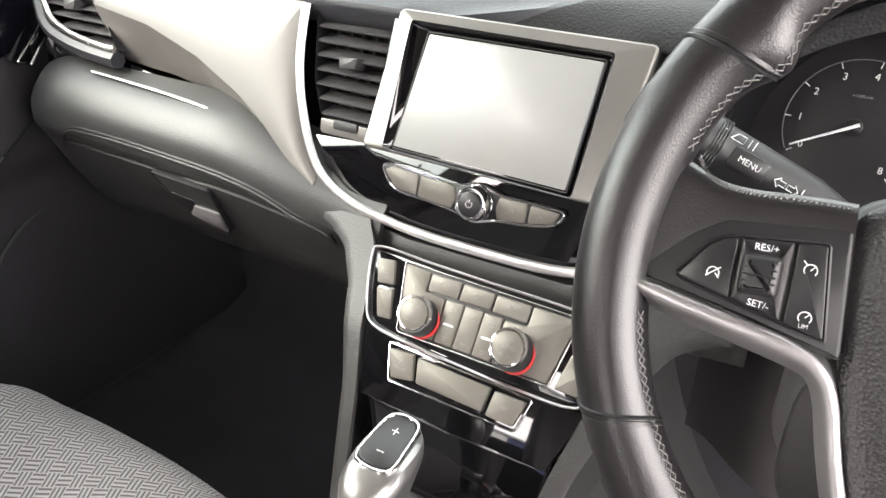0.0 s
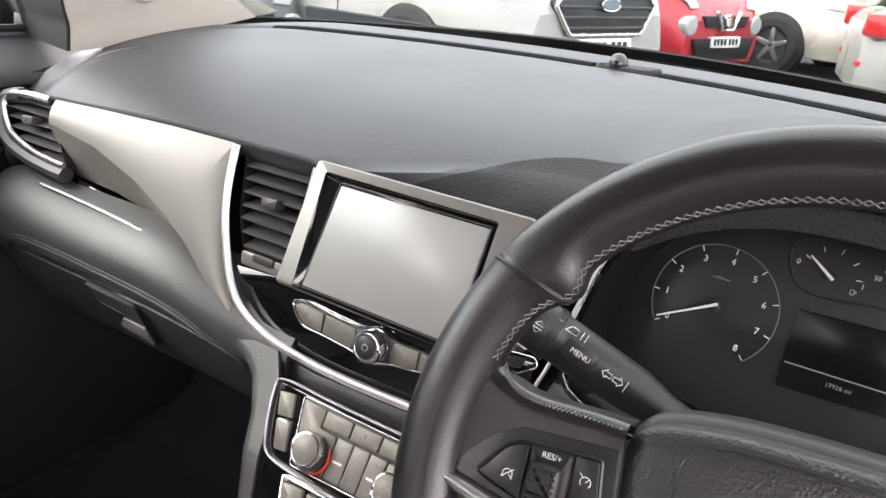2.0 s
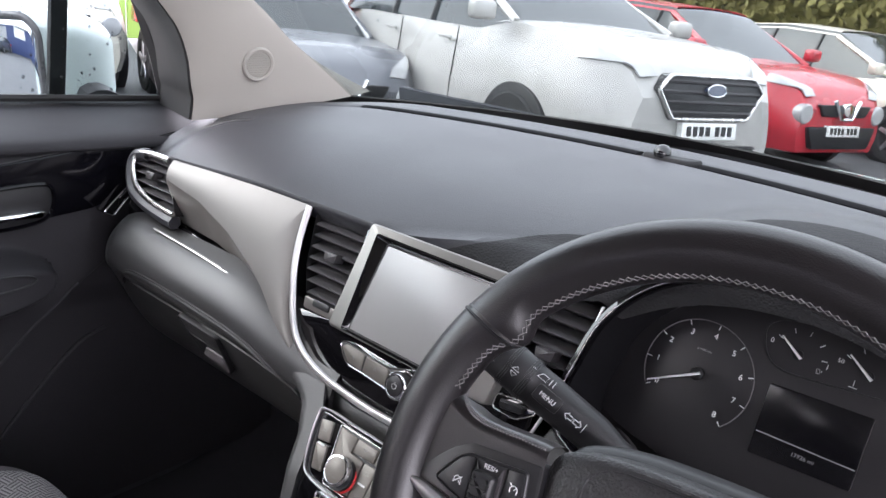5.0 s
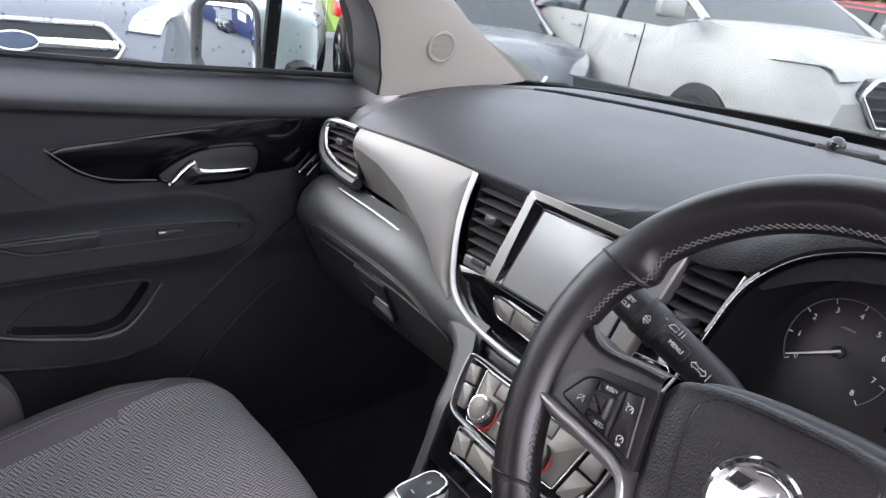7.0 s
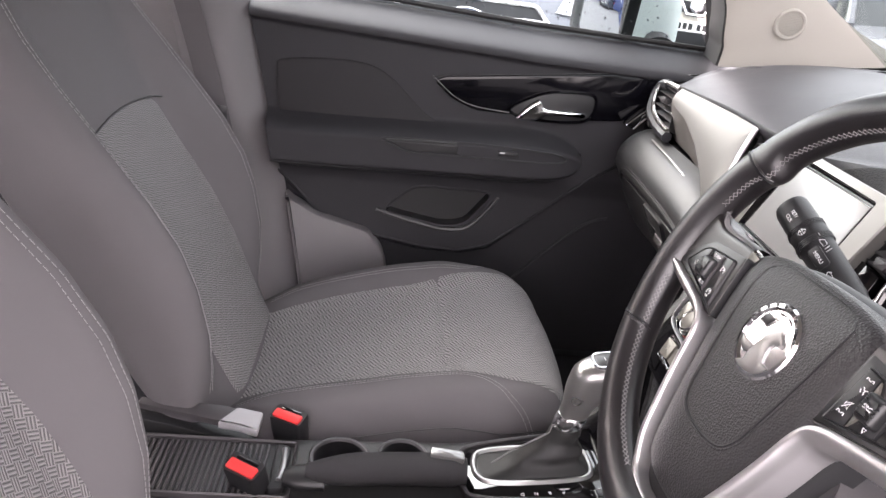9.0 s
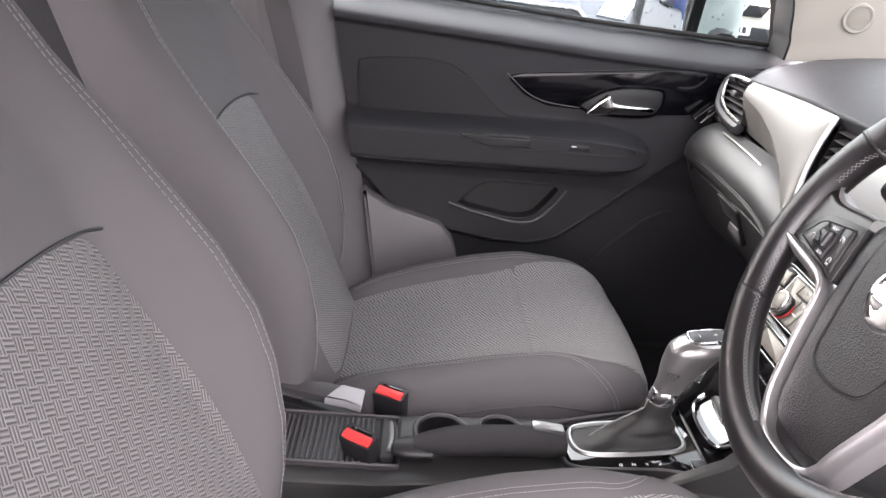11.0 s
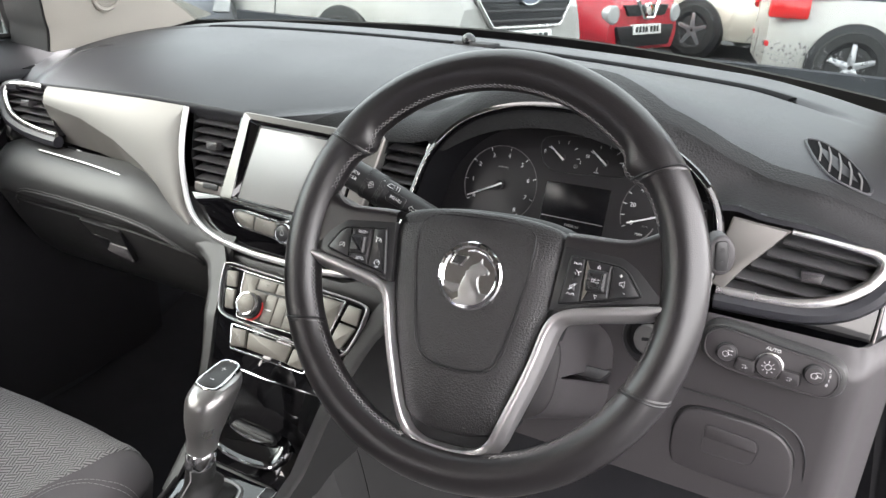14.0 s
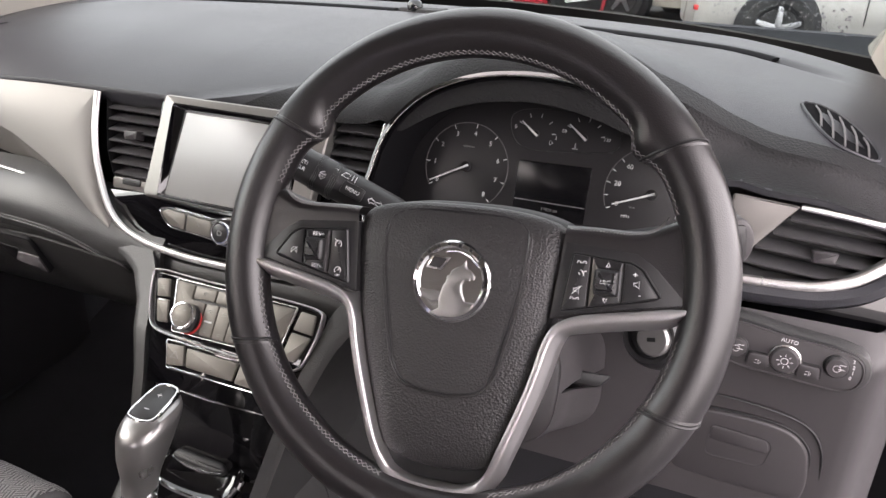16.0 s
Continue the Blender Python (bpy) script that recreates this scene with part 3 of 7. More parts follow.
air_vent("centre_vent", rounded(on_face([(-0.2385, 1.042), (-0.151, 1.044), (-0.1575, 0.944), (-0.216, 0.944), (-0.230, 0.975)]), 0.004), 8, 0.0, (-0.190, -0.048), dash, "black louvred air vent beside the screen", vanes=5)
air_vent("centre_vent", rounded(on_face([(0.086, 1.042), (0.1415, 1.044), (0.1275, 0.985), (0.118, 0.980), (0.077, 0.985)]), 0.004), 5, 0.0, (0.106, -0.052), dash, "black louvred air vent beside the screen", vanes=3)
# gloss plate coloured silver in place of the sky it reflects
part("lamp_plate", slab(FACE, rounded(on_face([(-0.2155, 0.9425), (-0.158, 0.9425), (-0.1585, 0.9295), (-0.214, 0.9295)]), 0.003), -0.01, 0.001, 0.001), SILVER, dash)
part("warning_lamp", slab(FACE, rect(-0.199, -0.1105, -0.171, -0.1015, 0.003), 0.0, 0.0025, 0.0008), BLACK, dash)

# climate panel
frame_line = curve_through(on_clim([(-0.118, 0.848), (-0.110, 0.857), (-0.06, 0.8565), (0.0, 0.856), (0.06, 0.856), (0.108, 0.853), (0.1145, 0.840), (0.110, 0.815), (0.098, 0.796), (0.05, 0.7935), (0.0, 0.7945), (-0.05, 0.796), (-0.094, 0.800), (-0.108, 0.815)]), 4)
part("lower_fascia", slab(CLIM, on_clim([(-0.118, 0.850), (0.112, 0.850), (0.112, 0.815), (0.098, 0.775), (0.088, 0.752), (-0.086, 0.752), (-0.100, 0.790)]), -0.012, 0.0, 0.001), GLOSS, dash, "piano-black climate fascia")
part("climate_edge", rim(CLIM, frame_line, 0.0021, -0.004, 0.0055, 0.001), SATIN, dash, "chrome edge of the climate panel")
part("climate_panel", slab(CLIM, inset(frame_line, 0.004), -0.002, 0.002, 0.001), GLOSS, dash)


def key(outline, sign=None, high=0.005, mt=None):
    o = rounded(on_clim(outline), 0.002, 3)
    k = part("climate_key", slab(CLIM, o, 0.001, high, 0.0012), mt or CLIMATE, dash)
    c = sum((Vector(p) for p in o), Vector((0, 0))) / len(o)
    if sign:
        part("key_sign", strokes(at_on(CLIM, c.x, c.y, high), sign, 0.00035), PRINT if mt else DIM, dash)


ARROW = [[(-0.003, 0.002), (0, -0.001), (0.003, 0.002)], [(0, -0.001), (0, 0.003)]]
BARS = [[(-0.003, 0.001), (0.003, 0.001)], [(-0.002, -0.001), (0.002, -0.001)]]
WAVES = [[(-0.003, 0.001), (-0.001, 0.0025), (0.001, 0.001), (0.003, 0.0025)], [(-0.003, -0.0015), (-0.001, 0.0), (0.001, -0.0015), (0.003, 0.0)]]
key([(-0.1095, 0.8475), (-0.092, 0.8495), (-0.086, 0.8325), (-0.1025, 0.8305)], WAVES)
key([(-0.102, 0.828), (-0.0855, 0.830), (-0.079, 0.8085), (-0.0925, 0.8075)])
key([(0.087, 0.8485), (0.106, 0.8475), (0.1075, 0.8295), (0.083, 0.831)])
key([(0.0825, 0.8285), (0.107, 0.827), (0.0955, 0.803), (0.0765, 0.8035)])
field = rounded(on_clim([(-0.083, 0.8520), (0.082, 0.8515), (0.072, 0.8030), (-0.070, 0.8020)]), 0.004)
part("climate_field", slab(CLIM, field, 0.0, 0.0022, 0.001), BLACK, dash, "black bed of the climate keys")
part("field_edge", rim(CLIM, field, 0.0011, 0.0, 0.0048, 0.0004), BRUSHED, dash)
for x, w in ((-0.0385, 0.0147), (-0.0075, 0.0147), (0.0245, 0.0157)):
    key([(x - w, 0.8490), (x + w, 0.8490), (x + w, 0.8372), (x - w, 0.8368)], ARROW)
for x in (-0.0245, -0.0065, 0.0115):
    key([(x - 0.0086, 0.8352), (x + 0.0086, 0.8352), (x + 0.0086, 0.8048), (x - 0.0086, 0.8048)])
    part("key_sign", strokes(at_on(CLIM, x, 0.016, 0.005), WAVES, 0.00035), DIM, dash)
    part("key_sign", strokes(at_on(CLIM, x, -0.007, 0.005), BARS, 0.00035), DIM, dash)
for x in (-0.0245, 0.0115):
    part("key_light", slab(CLIM, rect(x - 0.005, 0.0035, x + 0.005, 0.0055, 0.0008, 2), 0.004, 0.0056, 0.0003), PRINT, dash, "small white key light")
part("key_light", slab(at_on(CLIM, -0.094, 0.0165), rect(-0.005, -0.001, 0.005, 0.001, 0.0008, 2), 0.002, 0.0058, 0.0003), PRINT, dash, "small white key light")
key([(-0.0808, 0.8500), (-0.0545, 0.8490), (-0.0545, 0.8355), (-0.0345, 0.8345), (-0.0345, 0.8045), (-0.0680, 0.8045)])
key([(0.0415, 0.8490), (0.0795, 0.8490), (0.0700, 0.8050), (0.0215, 0.8050), (0.0215, 0.8345), (0.0415, 0.8355)])
for x in (-0.052, 0.036):
    M = at_on(CLIM, x, 0.0035)
    part("dial_base", turned(at_on(M, 0.0030, -0.0024), [(0.0164, 0.004), (0.0164, 0.0060), (0.0158, 0.0066), (0.0, 0.0066)]), RED, dash, "red crescent beside the dial")
    part("dial_shadow_ring", turned(at_on(M, 0.0008, -0.0006), [(0.0170, 0.005), (0.0170, 0.0105), (0.0, 0.0105)]), BLACK, dash)
    part("climate_dial", turned(at_on(M, -0.0012, 0.0012), [(0.0158, 0.004), (0.0162, 0.009), (0.0160, 0.0150), (0.0150, 0.0172), (0.0136, 0.0174), (0.0126, 0.0162)], 36), CHROME, dash, "chrome temperature dial")
    part("dial_cap", turned(at_on(M, -0.0012, 0.0012), [(0.0129, 0.014), (0.0129, 0.0166), (0.0110, 0.0174), (0.0, 0.0178)]), CLIMATE, dash, "pale dial cap")
    for q in (60, 120, 240, 300):
        a = radians(q)
        part("cap_sign", strokes(at_on(M, -0.0012 + 0.0075 * math.cos(a), 0.0012 + 0.0075 * math.sin(a), 0.0178), [[(-0.0014, 0), (0.0014, 0)]], 0.00035), DIM, dash)
    if x > 0:
        part("lettering", lettering("AUTO", at_on(M, -0.0012, 0.0012, 0.0179), 0.0050), DIM, dash)
# hazard and other switches below
HAZ = [(-0.0705, 0.790), (-0.046, 0.7915), (-0.040, 0.774), (-0.061, 0.771)]
key(HAZ, [[(-0.005, -0.003), (0.005, -0.003), (0.0, 0.005), (-0.005, -0.003)]], 0.0055)
key([(-0.042, 0.7905), (0.028, 0.7895), (0.026, 0.7725), (-0.037, 0.7735)], None, 0.005)
key([(0.032, 0.789), (0.060, 0.789), (0.054, 0.771), (0.030, 0.7715)], BARS, 0.0055)
part("switch_edge", rim(CLIM, rounded(on_clim([(-0.0745, 0.7945), (0.064, 0.7925), (0.057, 0.7675), (-0.064, 0.7675)]), 0.004), 0.0018, -0.002, 0.003, 0.0006), CHROME, dash)

# storage bin below and the sides of the stack
BIN = plane((0, 0.095, 0.745), (1, 0, 0), (0, 0.36, 1))
part("bin_lid", slab(BIN, rounded([(-0.085, 0.010), (0.092, 0.010), (0.080, -0.085), (-0.072, -0.085)], 0.006), -0.01, 0.002, 0.002), GLOSS, dash, "piano-black storage lid")
part("bin_strip", tube([BIN @ Vector((-0.078, 0.001, 0.003)), BIN @ Vector((0.0, -0.0015, 0.004)), BIN @ Vector((0.082, 0.001, 0.003))], 0.0016, 6), CHROME, dash)


def stack_side(s):
    """The grained cheek beside the climate panel, from the arch down to the console."""
    def f(u, v):
        edge = [(0.180, 0.868), (0.167, 0.852), (0.145, 0.825), (0.12, 0.795), (0.085, 0.735), (0.045, 0.66), (-0.02, 0.615)]
        t = v * (len(edge) - 1)
        i = min(int(t), len(edge) - 2)
        y, z = Vector(edge[i]).lerp(Vector(edge[i + 1]), t - i)
        inner = float(np.interp(z, [0.60, 0.66, 0.75, 0.80, 0.85, 0.885, 1.0], [0.062, 0.075, 0.092, 0.106, 0.121, 0.150, 0.2]))
        outer = inner + float(np.interp(z, [0.60, 0.75, 0.82, 0.845, 0.858, 0.868], [0.012, 0.014, 0.020, 0.030, 0.046, 0.075]))
        a = u * math.pi / 2
        if u < 0.5:
            return Vector((s * (inner + (outer - inner) * u / 0.5), y - 0.003 + 0.004 * u, z))
        return Vector((s * (outer + 0.02 * (u - 0.5)), y + (u - 0.5) * 2 * 0.20, z - 0.02 * (u - 0.5)))
    return f


part("stack_cheek", sheet(stack_side(-1), 16, 36, 0.004), LOWER, dash, "grained cheek of the centre stack")
part("stack_cheek", sheet(stack_side(1), 16, 36, 0.004), LOWER, dash, "grained cheek of the centre stack")
part("stack_skirt", slab(FACE, on_face([(-0.25, 0.900), (-0.205, 0.887), (-0.165, 0.866), (-0.10, 0.858), (0.055, 0.861), (0.11, 0.88), (0.13, 0.93), (0.20, 0.93), (0.20, 0.84), (0.12, 0.835), (-0.125, 0.835), (-0.21, 0.855)]), -0.03, -0.002, 0.003), LOWER, dash, "grained band below the arch")

# ---- right-hand end of the dashboard ----
VENT_L = curve_through(on_face([(0.560, 1.0285), (0.605, 1.0275), (0.640, 1.0225), (0.649, 1.010), (0.640, 0.992), (0.620, 0.977), (0.580, 0.9665), (0.535, 0.962), (0.512, 0.9615)]), 5, False)
VENT_R = curve_through(on_face([(0.5585, 1.0245), (0.5928, 1.0222), (0.6188, 1.0200), (0.6345, 1.0180), (0.6430, 1.0135), (0.6450, 1.0070), (0.6418, 0.9985), (0.6350, 0.9885), (0.6221, 0.9774), (0.6085, 0.9690), (0.5890, 0.9618), (0.5686, 0.9580), (0.5362, 0.9560), (0.5000, 0.9550)]), 4, False)
FACE_R = FACE @ Matrix.Translation((0, 0, -0.014))     # the driver's end stands a little further forward


def end_vent(s):
    """The outlet at one end of the dash with its chrome surround; s: -1 or 1."""
    surface = FACE_R if s > 0 else FACE
    line = [Vector((p.x if s > 0 else -p.x, p.y)) for p in (VENT_R if s > 0 else VENT_L)]
    inner = line + ([Vector((0.512, (0.972 - 1.04) * 1.053))] if s > 0 else [Vector((-0.535, (0.99 - 1.04) * 1.053))])
    air_vent("end_vent", inner, 5 if s > 0 else 6, -0.055 if s > 0 else 0.0, (0.5850, -0.056) if s > 0 else (-0.592, -0.042), dash, "black louvred air vent at the end of the dash", 0.035, surface)
    wide = [0.55 + 0.75 * smooth_step(4, 20, i) * (1 - 0.5 * smooth_step(36, 52, i)) for i in range(len(line))] if s > 0 else None
    part("vent_chrome", tube([surface @ Vector((p.x, p.y, 0.003)) for p in line], 0.0050 if s > 0 else 0.0044, 8, up=surface.to_3x3() @ Vector((0, 0, 1)), flat=0.75, taper=wide), BRUSHED, dash, "chrome surround of the end vent")
    ring = [surface @ Vector((p.x + s * 0.009 * smooth_step(0.53, 0.62, abs(p.x)), p.y - 0.011 * smooth_step(1.05, 0.97, 1.04 + p.y), -0.003)) for p in line[15 if s > 0 else 6:]]
    part("vent_lip", tube(ring, 0.0098, 8, up=surface.to_3x3() @ Vector((0, 0, 1))), PAD, dash, "grained lip round the vent")


end_vent(-1)
end_vent(1)
part("silver_trim", slab(FACE_R, rounded(on_face([(0.5005, 1.0290), (0.5580, 1.0255), (0.5206, 0.9800), (0.5060, 0.9570), (0.4880, 0.9620)]), 0.002), -0.01, 0.005, 0.002), SILVER, dash, "satin silver corner trim")
part("gloss_band", slab(FACE_R, rounded(on_face([(0.44, 0.945), (0.515, 0.945), (0.60, 0.955), (0.6525, 0.990), (0.6525, 0.9125), (0.6150, 0.9095), (0.5163, 0.9055), (0.44, 0.9050)]), 0.004), -0.03, -0.016, 0.003), GLOSS, dash, "piano-black band below the vent")
part("band_strip", tube([FACE_R @ Vector((x, (z - 1.04) * 1.053, -0.0150)) for x, z in ((0.46, 0.9060), (0.55, 0.9075), (0.615, 0.9100), (0.6510, 0.9130), (0.6525, 0.945), (0.6530, 0.986))], 0.0013, 6), SATIN, dash)
END = plane((-0.676, 0.0, 0.0), (0, 1, 0), (0, 0, 1))
part("end_strip", tube([END @ Vector((*p, 0.003)) for p in rounded([(0.190, 0.928), (0.206, 0.921), (0.248, 0.968), (0.237, 0.973)], 0.003)], 0.0014, 6, True), CHROME, dash, "chrome frame at the end of the dash")
part("end_filler", slab(END, rounded([(0.188, 0.927), (0.207, 0.919), (0.250, 0.968), (0.237, 0.975)], 0.003), -0.02, 0.002, 0.001), GLOSS, dash)
part("end_strip", tube([FACE @ Vector((0.668, (z - 1.04) * 1.053, h)) for z, h in ((0.985, -0.03), (0.955, -0.012), (0.93, 0.0))], 0.004, 6), CHROME, dash)
wheel_plate = rounded([(0.071, -0.104), (0.113, -0.1005), (0.1175, -0.108), (0.098, -0.121), (0.070, -0.1195)], 0.005)
part("vent_wheel_plate", slab(FACE, wheel_plate, -0.004, 0.0050, 0.001), GLOSS, dash)
part("vent_wheel_edge", rim(FACE, wheel_plate, 0.0012, 0.0, 0.0060, 0.0004), BRUSHED, dash)
part("vent_wheel", slab(FACE, rounded([(0.077, -0.1075), (0.106, -0.1045), (0.103, -0.1135), (0.079, -0.1165)], 0.003), 0.002, 0.0085, 0.0025), BUTTON, dash, "small vent closing wheel")

# driver's lower panel


def knee(u, v):
    x = 0.16 + 0.52 * u
    z = 0.929 - 0.209 * v
    y = 0.212 - 0.024 * smooth_step(0.929, 0.905, z)
    y += 0.06 * smooth_step(0.64, 0.68, x) + 0.05 * smooth_step(0.24, 0.16, x)
    return Vector((x, y, z))


part("knee_panel", sheet(knee, 50, 30, 0.006), PLASTIC, dash, "plain grey lower panel below the steering column")
SW = plane((0.566, 0.172, 0.912), (1, -0.04, 0), (0, 0.12, 1))
swo = curve_through([(-0.062, 0.010), (-0.046, 0.022), (0.0, 0.018), (0.045, 0.0145), (0.060, 0.006), (0.060, -0.012), (0.045, -0.0215), (0.0, -0.0205), (-0.035, -0.019), (-0.058, -0.010)], 5)
part("switch_backing", slab(SW, [(p.x * 1.10, p.y * 1.12) for p in swo], -0.02, 0.0005, 0.004), LOWER, dash, "grained housing of the light switches")
lights = thing_part("light_switch_panel", dash, "black light switch panel")
part("plate", slab(SW, swo, -0.004, 0.005, 0.002), PLASTIC, lights)
part("plate_gap", rim(SW, inset(swo, -0.0012), 0.0012, 0.0, 0.0045, 0.0003), BLACK, lights)
part("plate_edge", rim(SW, swo, 0.0016, 0.0, 0.0062, 0.0006), PLASTIC, lights)
for x, r, b in ((-0.040, 0.0090, 0), (0.0, 0.0118, 1), (0.040, 0.0090, 0)):
    M = at_on(SW, x, -0.003 if b else (-0.001 if x < 0 else 0.001), 0.004)
    part("rotary_knob", turned(M, [(r, 0), (r, 0.004), (r * 0.94, 0.0060), (r * 0.86, 0.0070), (0.0, 0.0072)]), PLASTIC, lights)
    part("knob_ring", turned(M, [(r * 1.14, 0), (r * 1.14, 0.0030), (r * 1.04, 0.0040), (r * 1.0, 0.0035)]), BRUSHED if b else BLACK, lights)
    part("knob_sign", strokes(at_on(M, 0, 0, 0.0072), [[(0.003 * math.cos(radians(q)), 0.003 * math.sin(radians(q))) for q in range(0, 361, 45)], *([[(0.0045 * math.cos(radians(q)), 0.0045 * math.sin(radians(q))), (0.0065 * math.cos(radians(q)), 0.0065 * math.sin(radians(q)))] for q in range(0, 360, 45)] if b else [[(0.001, 0.004), (0.006, 0.004)], [(0.001, 0.0), (0.006, 0.0)]])], 0.00035), PRINT, lights)
for x in (-0.020, 0.0205):
    part("fog_key", slab(SW, rounded([(x - 0.009, -0.003), (x + 0.008, -0.003), (x + 0.009, -0.015), (x - 0.010, -0.015)], 0.003), 0.003, 0.0085, 0.0015), PLASTIC, lights)
    part("key_gap", rim(SW, rounded([(x - 0.0102, -0.0018), (x + 0.0092, -0.0018), (x + 0.0102, -0.0162), (x - 0.0112, -0.0162)], 0.004), 0.0012, 0.003, 0.0056, 0.0003), BLACK, lights)
    part("key_sign", strokes(at_on(SW, x, -0.010, 0.0085), [[(0, -0.002), (0.002, 0), (0, 0.002), (0, -0.002)], [(-0.003, 0.0015), (-0.001, 0.0015)], [(-0.003, -0.0015), (-0.001, -0.0015)]], 0.0003), PRINT, lights)
part("lettering", lettering("AUTO", at_on(SW, 0.001, 0.0136, 0.0053, -3), 0.0050), PRINT, lights)
for i, ch in enumerate("3210"):
    part("lettering", lettering(ch, at_on(SW, 0.0535 - 0.0010 * abs(i - 1.5), 0.0078 - 0.0050 * i, 0.0054), 0.0046), PRINT, lights)
CUB = plane((0.56, 0.188, 0.81), (1, 0, 0), (0, -0.06, 1))


def on_cubby(pts):
    return [(x - 0.56, z - 0.81) for x, z in pts]


cubby = curve_through(on_cubby([(0.4870, 0.7800), (0.4900, 0.8095), (0.5035, 0.8270), (0.5485, 0.8305), (0.5850, 0.8262), (0.6040, 0.8110), (0.6105, 0.7900), (0.6128, 0.7600), (0.6050, 0.7470), (0.5628, 0.7452), (0.5013, 0.7490), (0.4900, 0.7590)]), 5)
part("cubby_lid", slab(CUB, cubby, -0.006, 0.004, 0.003, 3), PLASTIC, dash, "grey lid of the driver's cubby")
part("cubby_groove", rim(CUB, inset(cubby, -0.0022), 0.0022, -0.01, 0.0012, 0.0004), BLACK, dash)
part("panel_groove", tube(curve_through([CUB @ Vector((*q, 0.0008)) for q in on_cubby([(0.490, 0.8480), (0.5083, 0.8474), (0.5459, 0.8463), (0.5858, 0.8405), (0.6070, 0.8291), (0.6185, 0.8069), (0.6219, 0.7814), (0.6240, 0.7430)])], 6, False), 0.0013, 6), BLACK, dash)
grip = rounded(on_cubby([(0.5190, 0.8155), (0.5715, 0.8120), (0.5765, 0.8030), (0.5720, 0.7780), (0.5190, 0.7770)]), 0.008, 6)
part("cubby_handle", skin([[CUB @ Vector((q.x, q.y, h)) for q in inset(grip, d)] for d, h in ((0.0, 0.0043), (0.0016, 0.0036), (0.0030, 0.0012), (0.0040, 0.0005))], caps=(False, True)), BLACK, dash, "dark finger recess")
part("cubby_grip", slab(CUB, rounded(on_cubby([(0.5205, 0.8140), (0.5705, 0.8105), (0.5740, 0.8030), (0.5730, 0.7945), (0.5205, 0.7965)]), 0.005), -0.002, 0.0052, 0.002), PLASTIC, dash)
# side demister in the top pad
LEAF = curve_through([(0.549, 0.385), (0.561, 0.3925), (0.577, 0.386), (0.593, 0.374), (0.611, 0.354), (0.622, 0.337), (0.620, 0.326), (0.607, 0.321), (0.583, 0.321), (0.564, 0.343)], 4)


def on_pad(p, h):
    return Vector((p[0], p[1], pad_level(p[0], p[1]) + h))


dem = thing_part("side_demister", dash, "louvred side demister")
# a cap above the pad, blackened as the outlet's inner shade
part("hollow_shade", skin([[on_pad(p, h) for p in inset(LEAF, d)] for d, h in ((0.0, -0.002), (0.0, 0.0010), (0.002, 0.0012), (0.010, 0.0010))], caps=(False, True)), DEEP, dem)
part("edge", tube([on_pad(p, 0.0008) for p in LEAF], 0.0017, 6, True), PAD, dem)
for i in range(5):     # curved fins across the leaf
    x = 0.5655 + 0.0112 * i
    ys = [a.y + (b.y - a.y) * (x - a.x) / (b.x - a.x) for a, b in zip(LEAF, LEAF[1:] + LEAF[:1]) if (a.x - x) * (b.x - x) < 0]
    hi, lo = max(ys) - 0.003, min(ys) + 0.003
    part("louvre", tube(curve_through([on_pad((x - 0.0030, hi), 0.0006), on_pad((x + 0.0010, (hi + lo) / 2), 0.0032), on_pad((x + 0.0020, lo), 0.0010)], 5, False), 0.0011, 6), SILL, dem)
left_slot = curve_through([(-0.652, 0.333), (-0.62, 0.350), (-0.58, 0.362), (-0.540, 0.364), (-0.57, 0.351), (-0.61, 0.337)], 5)
part("side_demister", skin([[Vector((p.x, p.y, pad_level(p.x, p.y) + h)) for p in inset(left_slot, d)] for d, h in ((0.0, 0.0006), (0.0012, 0.0016), (0.004, 0.0012))], caps=(True, True)), BLACK, dash, "slim side demister slot")
# light sensor at the foot of the windscreen
sensor = thing_part("light_sensor", dash, "small black sensor dome on the dash")
part("foot", slab(plane((-0.005, 0.672, 1.104), (1, 0, 0), (0, 1, 0.05)), rounded([(-0.035, -0.014), (0.030, -0.014), (0.048, 0.010), (-0.015, 0.016)], 0.006), 0, 0.012, 0.004), BLACK, sensor)
part("dome", turned(Matrix.Translation((-0.014, 0.668, 1.112)), [(0.012, 0), (0.0125, 0.006), (0.0105, 0.012), (0.006, 0.016), (0.0, 0.0175)]), GLOSS, sensor)

# ---- instruments ----
DIALS = plane((0, 0.30, 1.04), (1, 0, 0), (0, 0.33, 1))


def on_dial(x, z):
    return (x, (z - 1.04) * 1.053)


cluster = thing("instrument_cluster", "dark instrument cluster with white needles under a black hood", "instrument cluster", (0.32, 0.30, 0.95))
shape = curve_through(on_face([(0.136, 0.965), (0.140, 1.00), (0.150, 1.035), (0.173, 1.066), (0.205, 1.088), (0.254, 1.104), (0.32, 1.108), (0.384, 1.097), (0.440, 1.074), (0.476, 1.046), (0.492, 1.01), (0.492, 0.965), (0.47, 0.925), (0.32, 0.905), (0.16, 0.925)]), 5)
part("hood_ring", tube([FACE @ Vector((p.x, p.y, 0.007)) for p in shape], 0.0050, 8, True, up=FACE.to_3x3() @ Vector((0, 0, 1))), GLOSS, cluster, "piano-black ring")
part("ring_line", tube([FACE @ Vector((p.x, p.y, 0.0120)) for p in inset(shape, 0.001)], 0.0006, 6, True, up=FACE.to_3x3() @ Vector((0, 0, 1))), BRUSHED, cluster)
